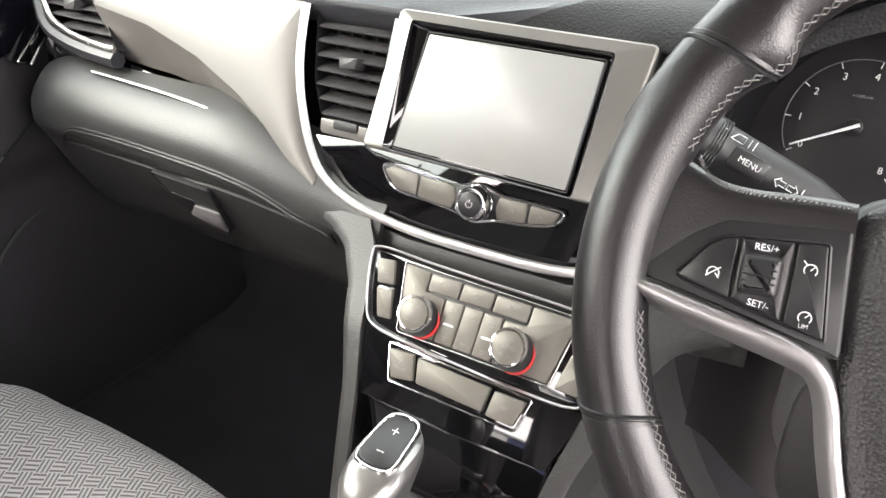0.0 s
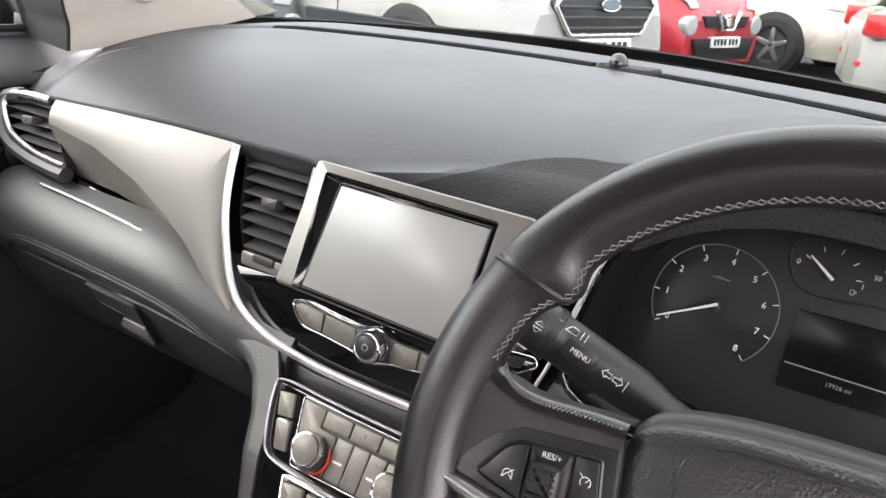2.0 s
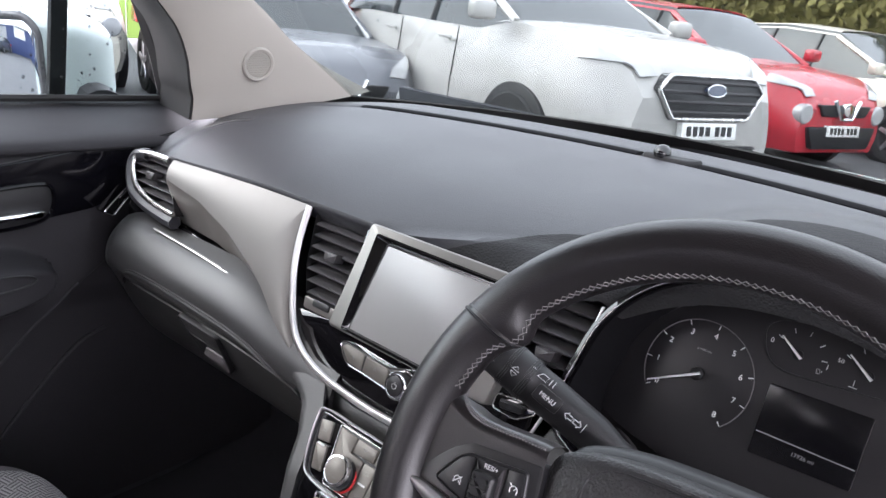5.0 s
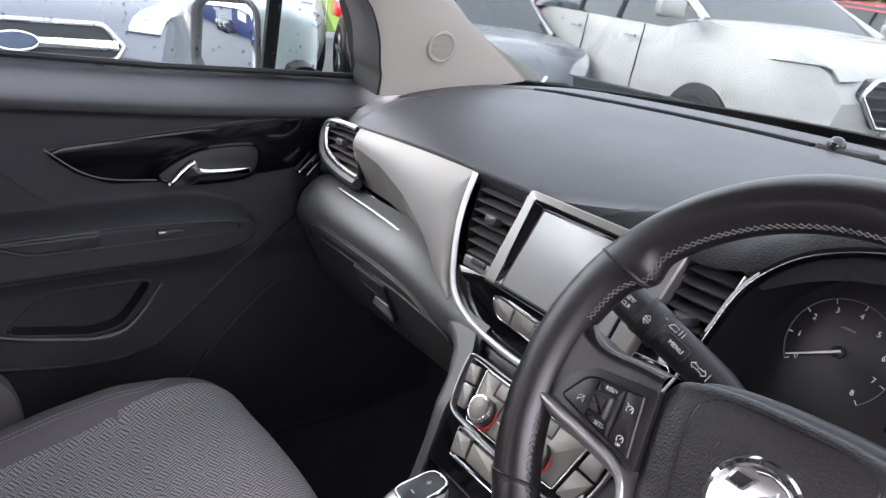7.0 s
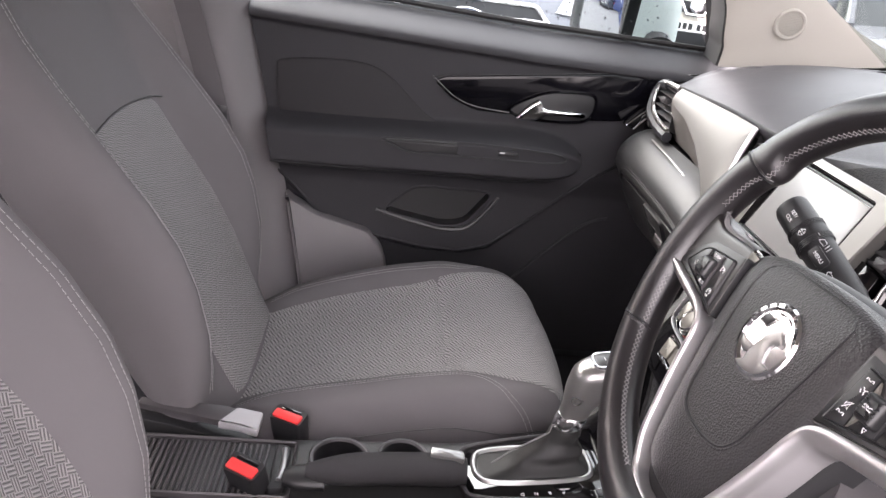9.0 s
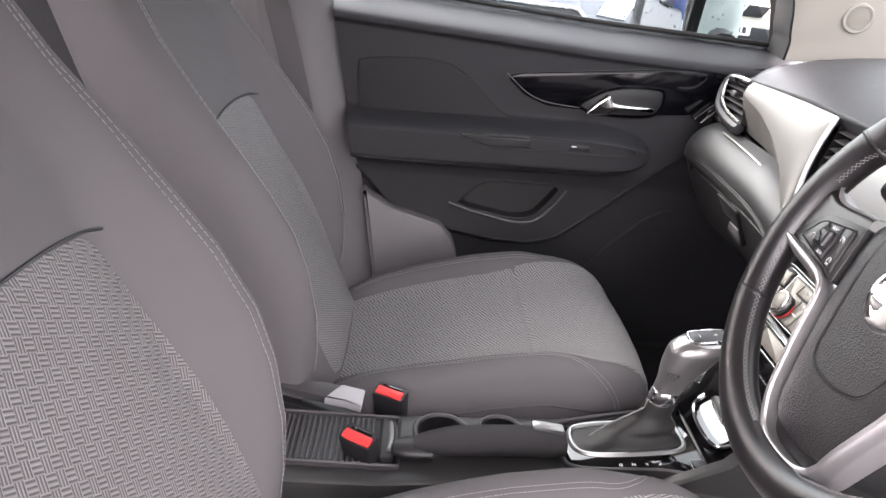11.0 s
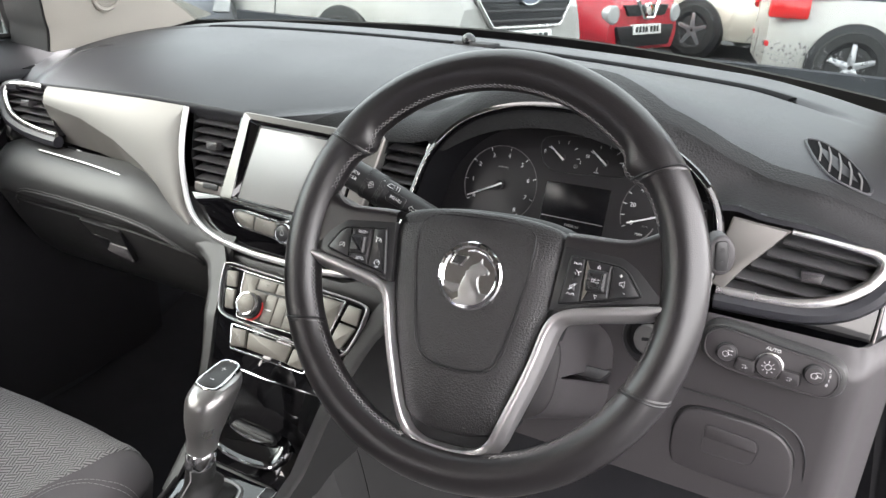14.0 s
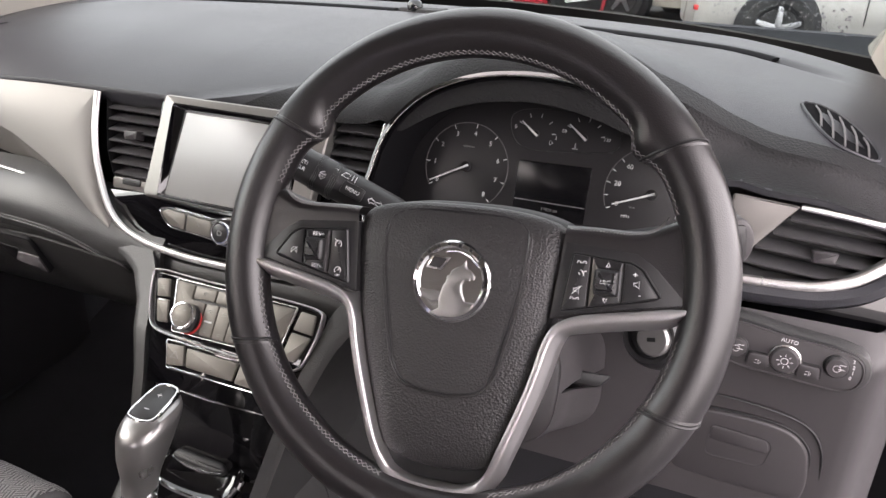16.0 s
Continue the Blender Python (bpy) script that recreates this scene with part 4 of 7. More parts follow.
# the shadow under the hood is put into this black
part("shroud", skin([[FACE @ Vector((p.x, p.y, h)) for p in inset(shape, d)] for d, h in ((0.002, 0.009), (0.006, -0.02), (0.012, -0.058))]), DEEP, cluster, "matt black inner hood")
part("face", slab(DIALS, inset(shape, 0.008), -0.004, -0.0005, 0.0005), DIAL, cluster, "black dial face")


def gauge(name, x, z, r, a0, a1, marks, needle, long, signs):
    """A round instrument: ring, ticks, needle and figures; angles in degrees, anticlockwise from the right."""
    g = thing_part(name, cluster)
    M = at_on(DIALS, *on_dial(x, z))
    if r > 0.03:
        part("ring", tube([M @ Vector((r * math.cos(radians(q)), r * math.sin(radians(q)), 0.0008)) for q in range(int(a1), int(a0) + 1, 6)], 0.0005, 6), SILL, g)
    for k in range(marks):
        a = radians(a0 + (a1 - a0) * k / (marks - 1))
        part("tick", tube([M @ Vector((q * math.cos(a), q * math.sin(a), 0.0012)) for q in (r * 0.99, r * (0.90 if r > 0.03 else 0.8))], 0.0004, 4), PRINT, g)
    a = radians(needle)
    part("needle", tube([M @ Vector((q * math.cos(a), q * math.sin(a), 0.006)) for q in (-0.004, long)], 0.0011, 6, taper=(1.2, 0.6)), PRINT, g, "white needle")
    part("hub", turned(M, [(0.0058 if r > 0.03 else 0.004, 0), (0.0055 if r > 0.03 else 0.004, 0.004), (0.004 if r > 0.03 else 0.003, 0.0050), (0, 0.0050)]), BLACK, g)
    for text, q, rr, size in signs:
        q = radians(q)
        part("figure", lettering(text, at_on(M, rr * math.cos(q), rr * math.sin(q), 0.0012), size), PRINT if size > 0.004 else DIM, g)
    return g


gauge("rev_counter", 0.222, 0.998, 0.048, 212, -48, 9, 208, 0.044, [(str(i), 211 - 32.4 * i, 0.0370, 0.0072) for i in range(9)] + [("x1000/min", 90, 0.022, 0.0032)])
gauge("speedometer", 0.4235, 0.9975, 0.048, 205, -32, 15, 202, 0.040, [(str(20 * i), 203 - 33.5 * i, 0.036, 0.0072) for i in range(8)] + [("MPH", 229, 0.034, 0.0042), ("km/h", 222, 0.023, 0.003)])
gauge("fuel_gauge", 0.294, 1.041, 0.022, 150, 5, 5, 143, 0.019, [("0", 168, 0.023, 0.006), ("1", -5, 0.023, 0.006)])
gauge("temperature_gauge", 0.346, 1.043, 0.022, 150, 10, 5, 143, 0.020, [("50", 168, 0.022, 0.005), ("130", 2, 0.024, 0.005)])
part("small_gauge_edge", rim(DIALS, curve_through([on_dial(*p) for p in ((0.264, 1.050), (0.275, 1.064), (0.32, 1.069), (0.37, 1.066), (0.384, 1.052), (0.378, 1.033), (0.33, 1.027), (0.28, 1.026))], 5), 0.0012, 0, 0.002, 0.0004), BUTTON, cluster)
part("display", slab(DIALS, rounded([on_dial(*p) for p in ((0.281, 1.013), (0.360, 1.015), (0.360, 0.958), (0.281, 0.955))], 0.002), 0, 0.001, 0.0003), DISPLAY, cluster, "blank black trip display")
part("display_line", slab(DIALS, [on_dial(*p) for p in ((0.2825, 0.9741), (0.3585, 0.9744), (0.3585, 0.9735), (0.2825, 0.9732))], 0.0, 0.0016, 0.0002), DIM, cluster, "pale line on the display")
part("figure", lettering("17926 mi", at_on(DIALS, *on_dial(0.3215, 0.9668), 0.0012), 0.0048), DIM, cluster, "pale mileage figures")
part("pump_sign", strokes(at_on(DIALS, *on_dial(0.312, 1.034)), [[(-0.0018, -0.0018), (0.0006, -0.0018), (0.0006, 0.0018), (-0.0018, 0.0018), (-0.0018, -0.0018)], [(0.0006, 0.0), (0.0018, -0.0006), (0.0018, 0.0012)]], 0.0003), PRINT, cluster)
part("thermometer_sign", strokes(at_on(DIALS, *on_dial(0.338, 1.034)), [[(0, -0.002), (0, 0.003)], [(-0.003, -0.003), (0.003, -0.003)]], 0.0004), PRINT, cluster)

# ---- steering column ----
WHEEL = plane((0.319, 0.0005, 1.0143), (1, 0, 0), (0, 0.408, 0.913))
column = thing("steering_column", "grey plastic steering column shroud", "steering column", (0.322, 0.15, 0.95))


def shroud(u, v):
    a = 2 * math.pi * u
    w, h = 0.084 + 0.01 * smooth_step(0.3, 1, v), 0.050 + 0.004 * v
    c, s = math.cos(a), math.sin(a)
    x = w * math.copysign(abs(c) ** 0.6, c)
    y = h * math.copysign(abs(s) ** 0.6, s) - 0.078 - 0.02 * (s < 0) * v
    return WHEEL @ Vector((x, y, -0.045 - 0.21 * v))


part("shroud", sheet(shroud, 48, 12, 0.004), PLASTIC, column)
part("front", slab(WHEEL, [(0.084 * math.copysign(abs(math.cos(a)) ** 0.6, math.cos(a)), 0.050 * math.copysign(abs(math.sin(a)) ** 0.6, math.sin(a)) - 0.078) for a in [2 * math.pi * i / 48 for i in range(48)]], -0.06, -0.044, 0.004), PLASTIC, column)
part("shroud_slot", slab(plane((0.37, 0.10, 0.885), (1, 0.05, 0), (0, 0.6, 0.8)), rounded([(-0.05, 0.004), (0.06, 0.006), (0.05, -0.006), (-0.05, -0.008)], 0.004), -0.01, 0.002, 0.001), BLACK, column)
KEYM = plane((0.460, 0.101, 0.938), (0.93, -0.37, 0.0), (0.1, 0.3, 0.95))
part("barrel_housing", turned(at_on(KEYM, -0.006, 0, -0.05), [(0.024, 0.004), (0.029, 0.016), (0.0295, 0.032), (0.0265, 0.043), (0.0225, 0.049), (0.019, 0.0485), (0.018, 0.044), (0.0, 0.044)]), BUTTON, column, "rounded housing of the ignition lock")
part("ignition_barrel", turned(KEYM, [(0.0142, -0.006), (0.0142, 0.003), (0.0125, 0.005), (0.0, 0.005)]), GRIP, column, "round metal ignition lock")
part("key_slot", slab(at_on(KEYM, 0, 0, 0.006, 20), rect(-0.0035, -0.0016, 0.0035, 0.0016, 0.001), 0, 0.0012, 0.0003), BLACK, column)


def stalk(s, root, tip, words):
    """A column stalk with a turning end; s: -1 left, 1 right."""
    st = thing_part("indicator_stalk" if s < 0 else "wiper_stalk", column, "black stalk with white signs")
    a, b = Vector(root), Vector(tip)
    d = (b - a).normalized()
    M = plane(a, d, WHEEL.to_3x3() @ Vector((0, 1, 0)))   # x along the stalk, z towards the driver
    if M.to_3x3().col[2].dot(WHEEL.to_3x3().col[2]) < 0:
        M = plane(a, d, WHEEL.to_3x3() @ Vector((0, -1, 0)))
    long = (b - a).length
    rings = []
    for t, r in ((0, 0.010), (0.18, 0.0115), (0.3, 0.0150), (0.62, 0.0160), (0.66, 0.0160), (0.67, 0.0168), (0.80, 0.0172), (0.81, 0.0165), (0.96, 0.0160), (0.99, 0.0145), (1.0, 0.011)):
        rings.append([M @ Vector((t * long, r * math.cos(q), r * 0.82 * math.sin(q))) for q in [2 * math.pi * k / 20 for k in range(20)]])
    part("arm", skin(rings, caps=(True, True)), BLACK, st)
    part("ribbed_ring", join(*[tube([M @ Vector(((0.665 + 0.011 * k) * long, 0.0173 * math.cos(q), 0.0173 * 0.82 * math.sin(q))) for q in [2 * math.pi * j / 24 for j in range(24)]], 0.0006, 4, True) for k in range(4)] + [tube([M @ Vector(((0.775 + 0.011 * k) * long, 0.0173 * math.cos(q), 0.0173 * 0.82 * math.sin(q))) for q in [2 * math.pi * j / 24 for j in range(24)]], 0.0006, 4, True) for k in range(3)]), BUTTON, st)
    for text, t, size, turn in words:
        if text == "<>":
            part("sign", strokes(at_on(M, t * long, 0, 0.0143, turn), [[(-0.003, 0.001), (0, 0.004), (0.003, 0.001), (-0.003, 0.001)], [(-0.003, -0.001), (0, -0.004), (0.003, -0.001), (-0.003, -0.001)]], 0.0004), PRINT, st)
        elif text == "=":
            part("sign", strokes(at_on(M, t * long, 0, 0.0131, turn), [[(-0.0072, 0), (-0.0043, 0.0029), (-0.0043, 0.0014), (-0.0007, 0.0014), (-0.0007, -0.0014), (-0.0043, -0.0014), (-0.0043, -0.0029), (-0.0072, 0)], [(0.0072, 0), (0.0043, 0.0029), (0.0043, 0.0014), (0.0007, 0.0014), (0.0007, -0.0014), (0.0043, -0.0014), (0.0043, -0.0029), (0.0072, 0)], [(0.0094, -0.0036), (0.0094, 0.0036)]], 0.0005), PRINT, st)
        elif text == "lamp":
            part("sign", strokes(at_on(M, t * long, -0.0100, 0.0108, turn), [[(-0.004, -0.002), (-0.001, 0.002), (0.004, 0.002), (0.004, -0.002), (-0.004, -0.002)], [(0.007, -0.003), (0.007, 0.003)], [(0.010, -0.003), (0.010, 0.003)], [(-0.007, 0.001), (-0.010, 0.001)], [(-0.007, -0.001), (-0.010, -0.001)]], 0.0004), PRINT, st)
        else:
            if text == "MENU":
                part("menu_key", slab(at_on(M, t * long, 0, 0.0122, turn), rect(-0.011, -0.006, 0.011, 0.006, 0.003), 0, 0.0022, 0.0008), BUTTON, st)
            for i, row in enumerate(text.split("\n")):
                part("lettering", lettering(row, at_on(M, t * long, (0.0030 - 0.0060 * i) * (-1 if turn == 180 else 1) if "\n" in text else 0.0, 0.0145 if text == "MENU" else 0.0136, turn), size), PRINT, st)
    return st


stalk(-1, (0.256, 0.128, 0.980), (0.111, 0.102, 1.045), [("SET/\nCLR", 0.875, 0.0048, 180), ("<>", 0.745, 1, 180), ("lamp", 0.63, 1, 180), ("MENU", 0.555, 0.0050, 180), ("=", 0.41, 1, 180)])
wiper = stalk(1, (0.385, 0.142, 0.985), (0.503, 0.116, 1.031), [("<>", 0.74, 1, 0)])
WIPE = plane((0.507, 0.1085, 1.0325), (0.90, 0.38, 0.10), (0.05, 0.15, 1))     # the flat end of the wiper stalk, facing the driver
if WIPE.to_3x3().col[2].y > 0:
    WIPE = plane((0.507, 0.1085, 1.0325), (-0.90, -0.38, -0.10), (0.05, 0.15, 1))
oval = [(0.0125 * math.cos(radians(q)), 0.0185 * math.sin(radians(q))) for q in range(0, 360, 12)]
part("stalk_cap", slab(WIPE, oval, -0.016, 0.003, 0.003, 3), PLASTIC, wiper, "grey end cap of the stalk")
part("cap_rocker", slab(WIPE, rounded([(-0.0055, -0.0135), (0.0055, -0.0135), (0.0060, 0.0), (0.0055, 0.0135), (-0.0055, 0.0135), (-0.0060, 0.0)], 0.004), 0.001, 0.0052, 0.0015), BUTTON, wiper, "dark rocker in the end cap")
for y in (-0.006, 0.006):
    part("rocker_dimple", turned(at_on(WIPE, 0, y, 0.0046), [(0.0022, 0), (0.0022, 0.0009), (0, 0.0010)], 12), BLACK, wiper)
for k in range(4):
    part("sign", slab(at_on(WIPE, -0.017, -0.009 + 0.006 * k, -0.004), rect(-0.0030, -0.0012, 0.0030, 0.0012, 0.0004, 1), 0, 0.0006, 0.0002), PRINT, wiper)

# ---- steering wheel ----
TILTED = WHEEL @ Matrix.Rotation(radians(4.5), 4, "Z")     # turned a little to the left
wheel = thing("steering_wheel", "black leather three-spoke steering wheel with silver trim", "steering wheel", TILTED.translation)
RIM, FAT = 0.1768, 0.0182


def thumb(a):
    """How far the rim swells inwards where the thumbs rest; a in degrees."""
    a = a if a < 180 else 361
    d = (a if a < 90 else 180 - a) - 39.0
    return 0.0085 * math.exp(-((d / (3.4 if d > 0 else 5.0)) ** 2))


def rim_point(deg, q, out=0.0):
    """A place on the rim: deg round the wheel, q round its section (0: outermost, 90: towards the driver), out above the leather."""
    a, q = radians(deg), radians(q)
    c = math.cos(q)
    r = RIM + (FAT + out) * c - (thumb(deg % 360) * abs(c) ** 0.7 if c < 0 else 0.0)
    return TILTED @ Vector((r * math.cos(a) + 0.001, r * math.sin(a) * 0.992, (FAT - 0.0012 + out) * math.sin(q)))


part("leather_rim", ring_loop([[rim_point(i * 1.5, k * 15) for k in range(24)] for i in range(240)]), LEATHER, wheel, "worn black leather rim")
for deg, lean in ((34.5, -4), (145.5, 4), (204, -5), (333, 5)):     # seams across the leather, a little slack
    part("rim_seam", tube([rim_point(deg + lean * (k / 18 - 0.5), 180 - k * 10, 0.0001) for k in range(20)], 0.0011, 5, up=TILTED.to_3x3() @ Vector((0, 0, 1))), BLACK, wheel)
    part("seam_fold", tube([rim_point(deg + lean * (k / 18 - 0.5) - (0.9 if deg < 180 else -0.9), 180 - k * 10, -0.0012) for k in range(20)], 0.0018, 6, up=TILTED.to_3x3() @ Vector((0, 0, 1))), LEATHER, wheel)
for a0, a1 in ((20, 160), (188, 256), (286, 350)):      # crossed stitching on the inside of the rim
    for turn in (1, -1):
        line = []
        k = int((a1 - a0) * 0.62)
        for i in range(k + 1):
            deg = a0 + (a1 - a0) * i / k
            line.append(rim_point(deg, 154 + 6.5 * (1 if i % 2 else -1) * turn, 0.0002))
        part("stitching", tube(line, 0.00048, 4), THREAD, wheel, "grey crossed stitching")


def both(pts):
    """A symmetric outline from its right half, read from the top down."""
    return pts + [(-x, y) for x, y in pts[::-1] if x > 1e-6]


pad_line = curve_through(both([(0.0, 0.0500), (0.035, 0.0490), (0.064, 0.0445), (0.0770, 0.0370), (0.0805, 0.0220), (0.0775, -0.0110), (0.0735, -0.0350), (0.0650, -0.0700), (0.0560, -0.1010), (0.0460, -0.1290), (0.0370, -0.1390), (0.0200, -0.1440), (0.0, -0.1452)]), 4)


def dome(outline, low, high, steps=7, power=0.5, mid=(0, -0.045)):
    """A cushion over an outline."""
    c, rings = Vector(mid), []
    for s in range(steps + 1):
        t = s / steps
        k = 1 - t ** 2 * 0.985 if s else 1
        h = low + (high - low) * (1 - k ** 4) ** power
        rings.append([TILTED @ Vector((c.x + (p[0] - c.x) * k, c.y + (p[1] - c.y) * k, h)) for p in outline])
    return skin([[TILTED @ Vector((p[0], p[1], low - 0.02)) for p in outline]] + rings, caps=(True, True))


COVER0, COVER1 = -0.006, 0.0070
part("hub", dome(inset(pad_line, -0.004), -0.036, -0.016), BLACK, wheel)
part("airbag_cover", dome(pad_line, COVER0, COVER1, 10), AIRBAG, wheel, "grained black airbag cover")
inner_line = curve_through(both([(0.0, 0.0440), (0.034, 0.0430), (0.050, 0.0370), (0.0540, 0.0260), (0.0520, 0.0000), (0.0475, -0.0270), (0.0420, -0.0540), (0.0375, -0.0710), (0.0280, -0.0830), (0.0110, -0.0872), (0.0, -0.0876)]), 5)


def pad_height(x, y):
    """Height of the airbag cover at a place of its outline."""
    d = Vector((x, y + 0.045))
    best = 1e9
    for p in pad_line:
        e = Vector((p.x, p.y + 0.045))
        if e.normalized().dot(d.normalized()) > 0.995 if d.length > 1e-6 else True:
            best = min(best, e.length)
    k = min(1, d.length / best) if best < 1e8 else 0.0
    return COVER0 + (COVER1 - COVER0) * (1 - k ** 4) ** 0.5


part("cover_seam", tube([TILTED @ Vector((p.x, p.y, pad_height(p.x, p.y) + 0.0002)) for p in inner_line], 0.0009, 5, True), BLACK, wheel)
part("cover_fold", tube([TILTED @ Vector((p.x, p.y, pad_height(p.x, p.y) - 0.0004)) for p in inset(inner_line, -0.0022)], 0.0011, 5, True), AIRBAG, wheel)
part("embossed_mark", lettering("AIRBAG", TILTED @ Matrix.Translation((0, -0.119, 0.0002)), 0.0085, 0.0006), AIRBAG, wheel)
EMB = TILTED @ Matrix.Translation((0.0008, -0.0070, 0.0045))
emblem = thing_part("emblem", wheel, "round chrome emblem")
part("ring", turned(EMB, [(0.0298, 0), (0.0298, 0.0025), (0.0284, 0.0042), (0.0256, 0.0046), (0.0236, 0.0028)], 44), CHROME, emblem)
part("ground", turned(EMB, [(0.0243, 0), (0.0243, 0.0022), (0.0, 0.0022)], 44), DIAL, emblem)


def crest(pts):
    """Outline points on the emblem, in hundredths of its radius."""
    return [(x * 0.000298, y * 0.000298) for x, y in pts]


part("figure", slab(EMB, crest([(61, 18), (51, 29), (41, 34), (37, 39), (34, 54), (25, 41), (11, 34), (0, 27), (-3, 16), (-10, 13), (-12, -1), (-18, -11), (-21, -20), (-27, -44), (-24, -67), (-48, -81), (-22, -90), (11, -90), (39, -82), (58, -64), (66, -46), (41, -44), (32, -25), (29, -6), (34, 6), (48, 6), (49, 12), (58, 8)]), 0.002, 0.0046, 0.0014, 3), GRIP, emblem)
part("wing", slab(EMB, crest([(-81, -22), (-64, -26), (-24, -27), (-27, -48), (-43, -55), (-72, -43)]), 0.002, 0.0040, 0.0008), GRIP, emblem)
part("crescent", slab(EMB, crest([(-10, 67), (11, 72), (43, 60), (66, 38), (72, 44), (50, 74), (0, 80), (-30, 74)]), 0.002, 0.0036, 0.0006), CHROME, emblem)
part("flag", slab(EMB, crest([(-55, 61), (-6, 57), (-27, 24), (-67, 28)]), 0.002, 0.0036, 0.0006), BRUSHED, emblem)
part("flag_field", slab(EMB, crest([(-49, 56), (-15, 53), (-31, 29), (-60, 32)]), 0.002, 0.0039, 0.0003), DIAL, emblem)
for q in range(25, 160, 18):
    part("ring_mark", slab(at_on(EMB, 0.0270 * math.cos(radians(q)), 0.0270 * math.sin(radians(q)), 0.0042, q - 90), rect(-0.0014, -0.0012, 0.0014, 0.0012, 0.0004, 1), 0, 0.0006, 0.0002), DIAL, emblem)


def mirrored(pts, s):
    return [(p[0] * s, *p[1:]) for p in pts]


POD = TILTED @ Matrix.Translation((0, 0, 0.0032))
GAUGE = [[(0.0026 * math.cos(radians(q)), 0.0026 * math.sin(radians(q)) - 0.0008) for q in range(-40, 221, 26)], [(0, -0.0008), (0.0019, 0.0014)]]
SLASHED = GAUGE[:1] + [[(-0.003, -0.0026), (0.003, 0.0022)], [(0.0028, -0.0028), (0.0008, -0.0008)]]
HANDSET = [[(-0.0030, 0.0002), (-0.0026, 0.0018), (-0.0012, 0.0016), (-0.0010, 0.0006), (0.0010, 0.0006), (0.0012, 0.0016), (0.0026, 0.0018), (0.0030, 0.0002)]]
SPEAKER = [[(-0.0022, 0.0009), (-0.0008, 0.0009), (0.0014, 0.0026), (0.0014, -0.0026), (-0.0008, -0.0009), (-0.0022, -0.0009), (-0.0022, 0.0009)]]
for s in (-1, 1):
    # the leather web between rim and hub, round the key pod
    upper = curve_through(mirrored([(0.0795, 0.0415), (0.095, 0.0420), (0.120, 0.0415), (0.1330, 0.0428), (0.1425, 0.0462), (0.1515, 0.0510), (0.1595, 0.0555), (0.1670, 0.0580)], s), 4, False)
    lower = curve_through(mirrored([(0.0745, -0.0240), (0.090, -0.0230), (0.115, -0.0215), (0.1350, -0.0200), (0.1500, -0.0180), (0.1620, -0.0140), (0.1720, -0.0080), (0.1780, 0.0000)], s), 4, False)

    def web(u, v, s=s):
        k = min(int(u * (len(upper) - 1) + 0.5), len(upper) - 1)
        a, b = upper[k], lower[k]
        across = (b - a).normalized()
        if v < 0.12:
            low = -0.018 + 0.0145 * smooth_step(0.146, 0.160, a.length)     # shallower where it runs into the rim
            return TILTED @ Vector((a.x, a.y, low + (-0.0035 - low) * v / 0.12))
        if v < 0.56:
            q = (v - 0.12) / 0.44 * math.pi / 2
            p = a + across * 0.0080 * (1 - math.cos(q))
            return TILTED @ Vector((p.x, p.y, -0.0035 + 0.0085 * math.sin(q)))
        p = (a + across * 0.0080).lerp(b, (v - 0.56) / 0.44)
        return TILTED @ Vector((p.x, p.y, 0.0050))
    part("spoke_leather", sheet(web, 28, 25), LEATHER, wheel, "leather web of the spoke", angle=80)
    edge = curve_through(mirrored([(0.082, 0.0419), (0.100, 0.0423), (0.120, 0.0420), (0.1325, 0.0434), (0.1408, 0.0474), (0.1460, 0.0545)], s), 9, False)
    for turn in (1, -1):
        part("stitching", tube([TILTED @ Vector((p.x, p.y - (0.0012 if (i % 2) * 2 - 1 == turn else 0.0034), -0.0005 if (i % 2) * 2 - 1 == turn else 0.0036)) for i, p in enumerate(edge)], 0.00042, 4), THREAD, wheel)
    pod = rounded(mirrored([(0.0790, 0.0302), (0.1285, 0.0268), (0.1420, 0.0185), (0.1655, -0.0050), (0.1120, -0.0155), (0.0745, -0.0245)], s), 0.003)
    part("key_pod", slab(POD, pod, -0.01, 0.0022, 0.0015), BUTTON, wheel, "black spoke key pod")
    bed = rounded(mirrored([(0.0860, 0.0238), (0.1270, 0.0205), (0.1345, 0.0165), (0.1475, -0.0010), (0.1430, -0.0040), (0.1120, -0.0118), (0.0805, -0.0190)], s), 0.003)
    part("pod_frame", rim(POD, bed, 0.0016, 0.0, 0.0042, 0.0008), BUTTON, wheel)
    part("key_bed", slab(POD, inset(bed, 0.0014), 0.0, 0.0026, 0.0004), BLACK, wheel)
    for name, o in (("outer_key", [(0.1220, 0.0192), (0.1265, 0.0188), (0.1328, 0.0150), (0.1450, -0.0012), (0.1425, -0.0026), (0.1220, -0.0078)]), ("inner_key", [(0.0872, 0.0222), (0.0985, 0.0213), (0.0985, -0.0132), (0.0822, -0.0172)])):
        part(name, slab(POD, rounded(mirrored(o, s), 0.0015, 3), 0.001, 0.0046, 0.0008), BUTTON, wheel)
    part("rocker_frame", slab(POD, rounded(mirrored([(0.1000, 0.0212), (0.1206, 0.0194), (0.1206, -0.0074), (0.1000, -0.0128)], s), 0.001), 0.001, 0.0036, 0.0006), BUTTON, wheel)
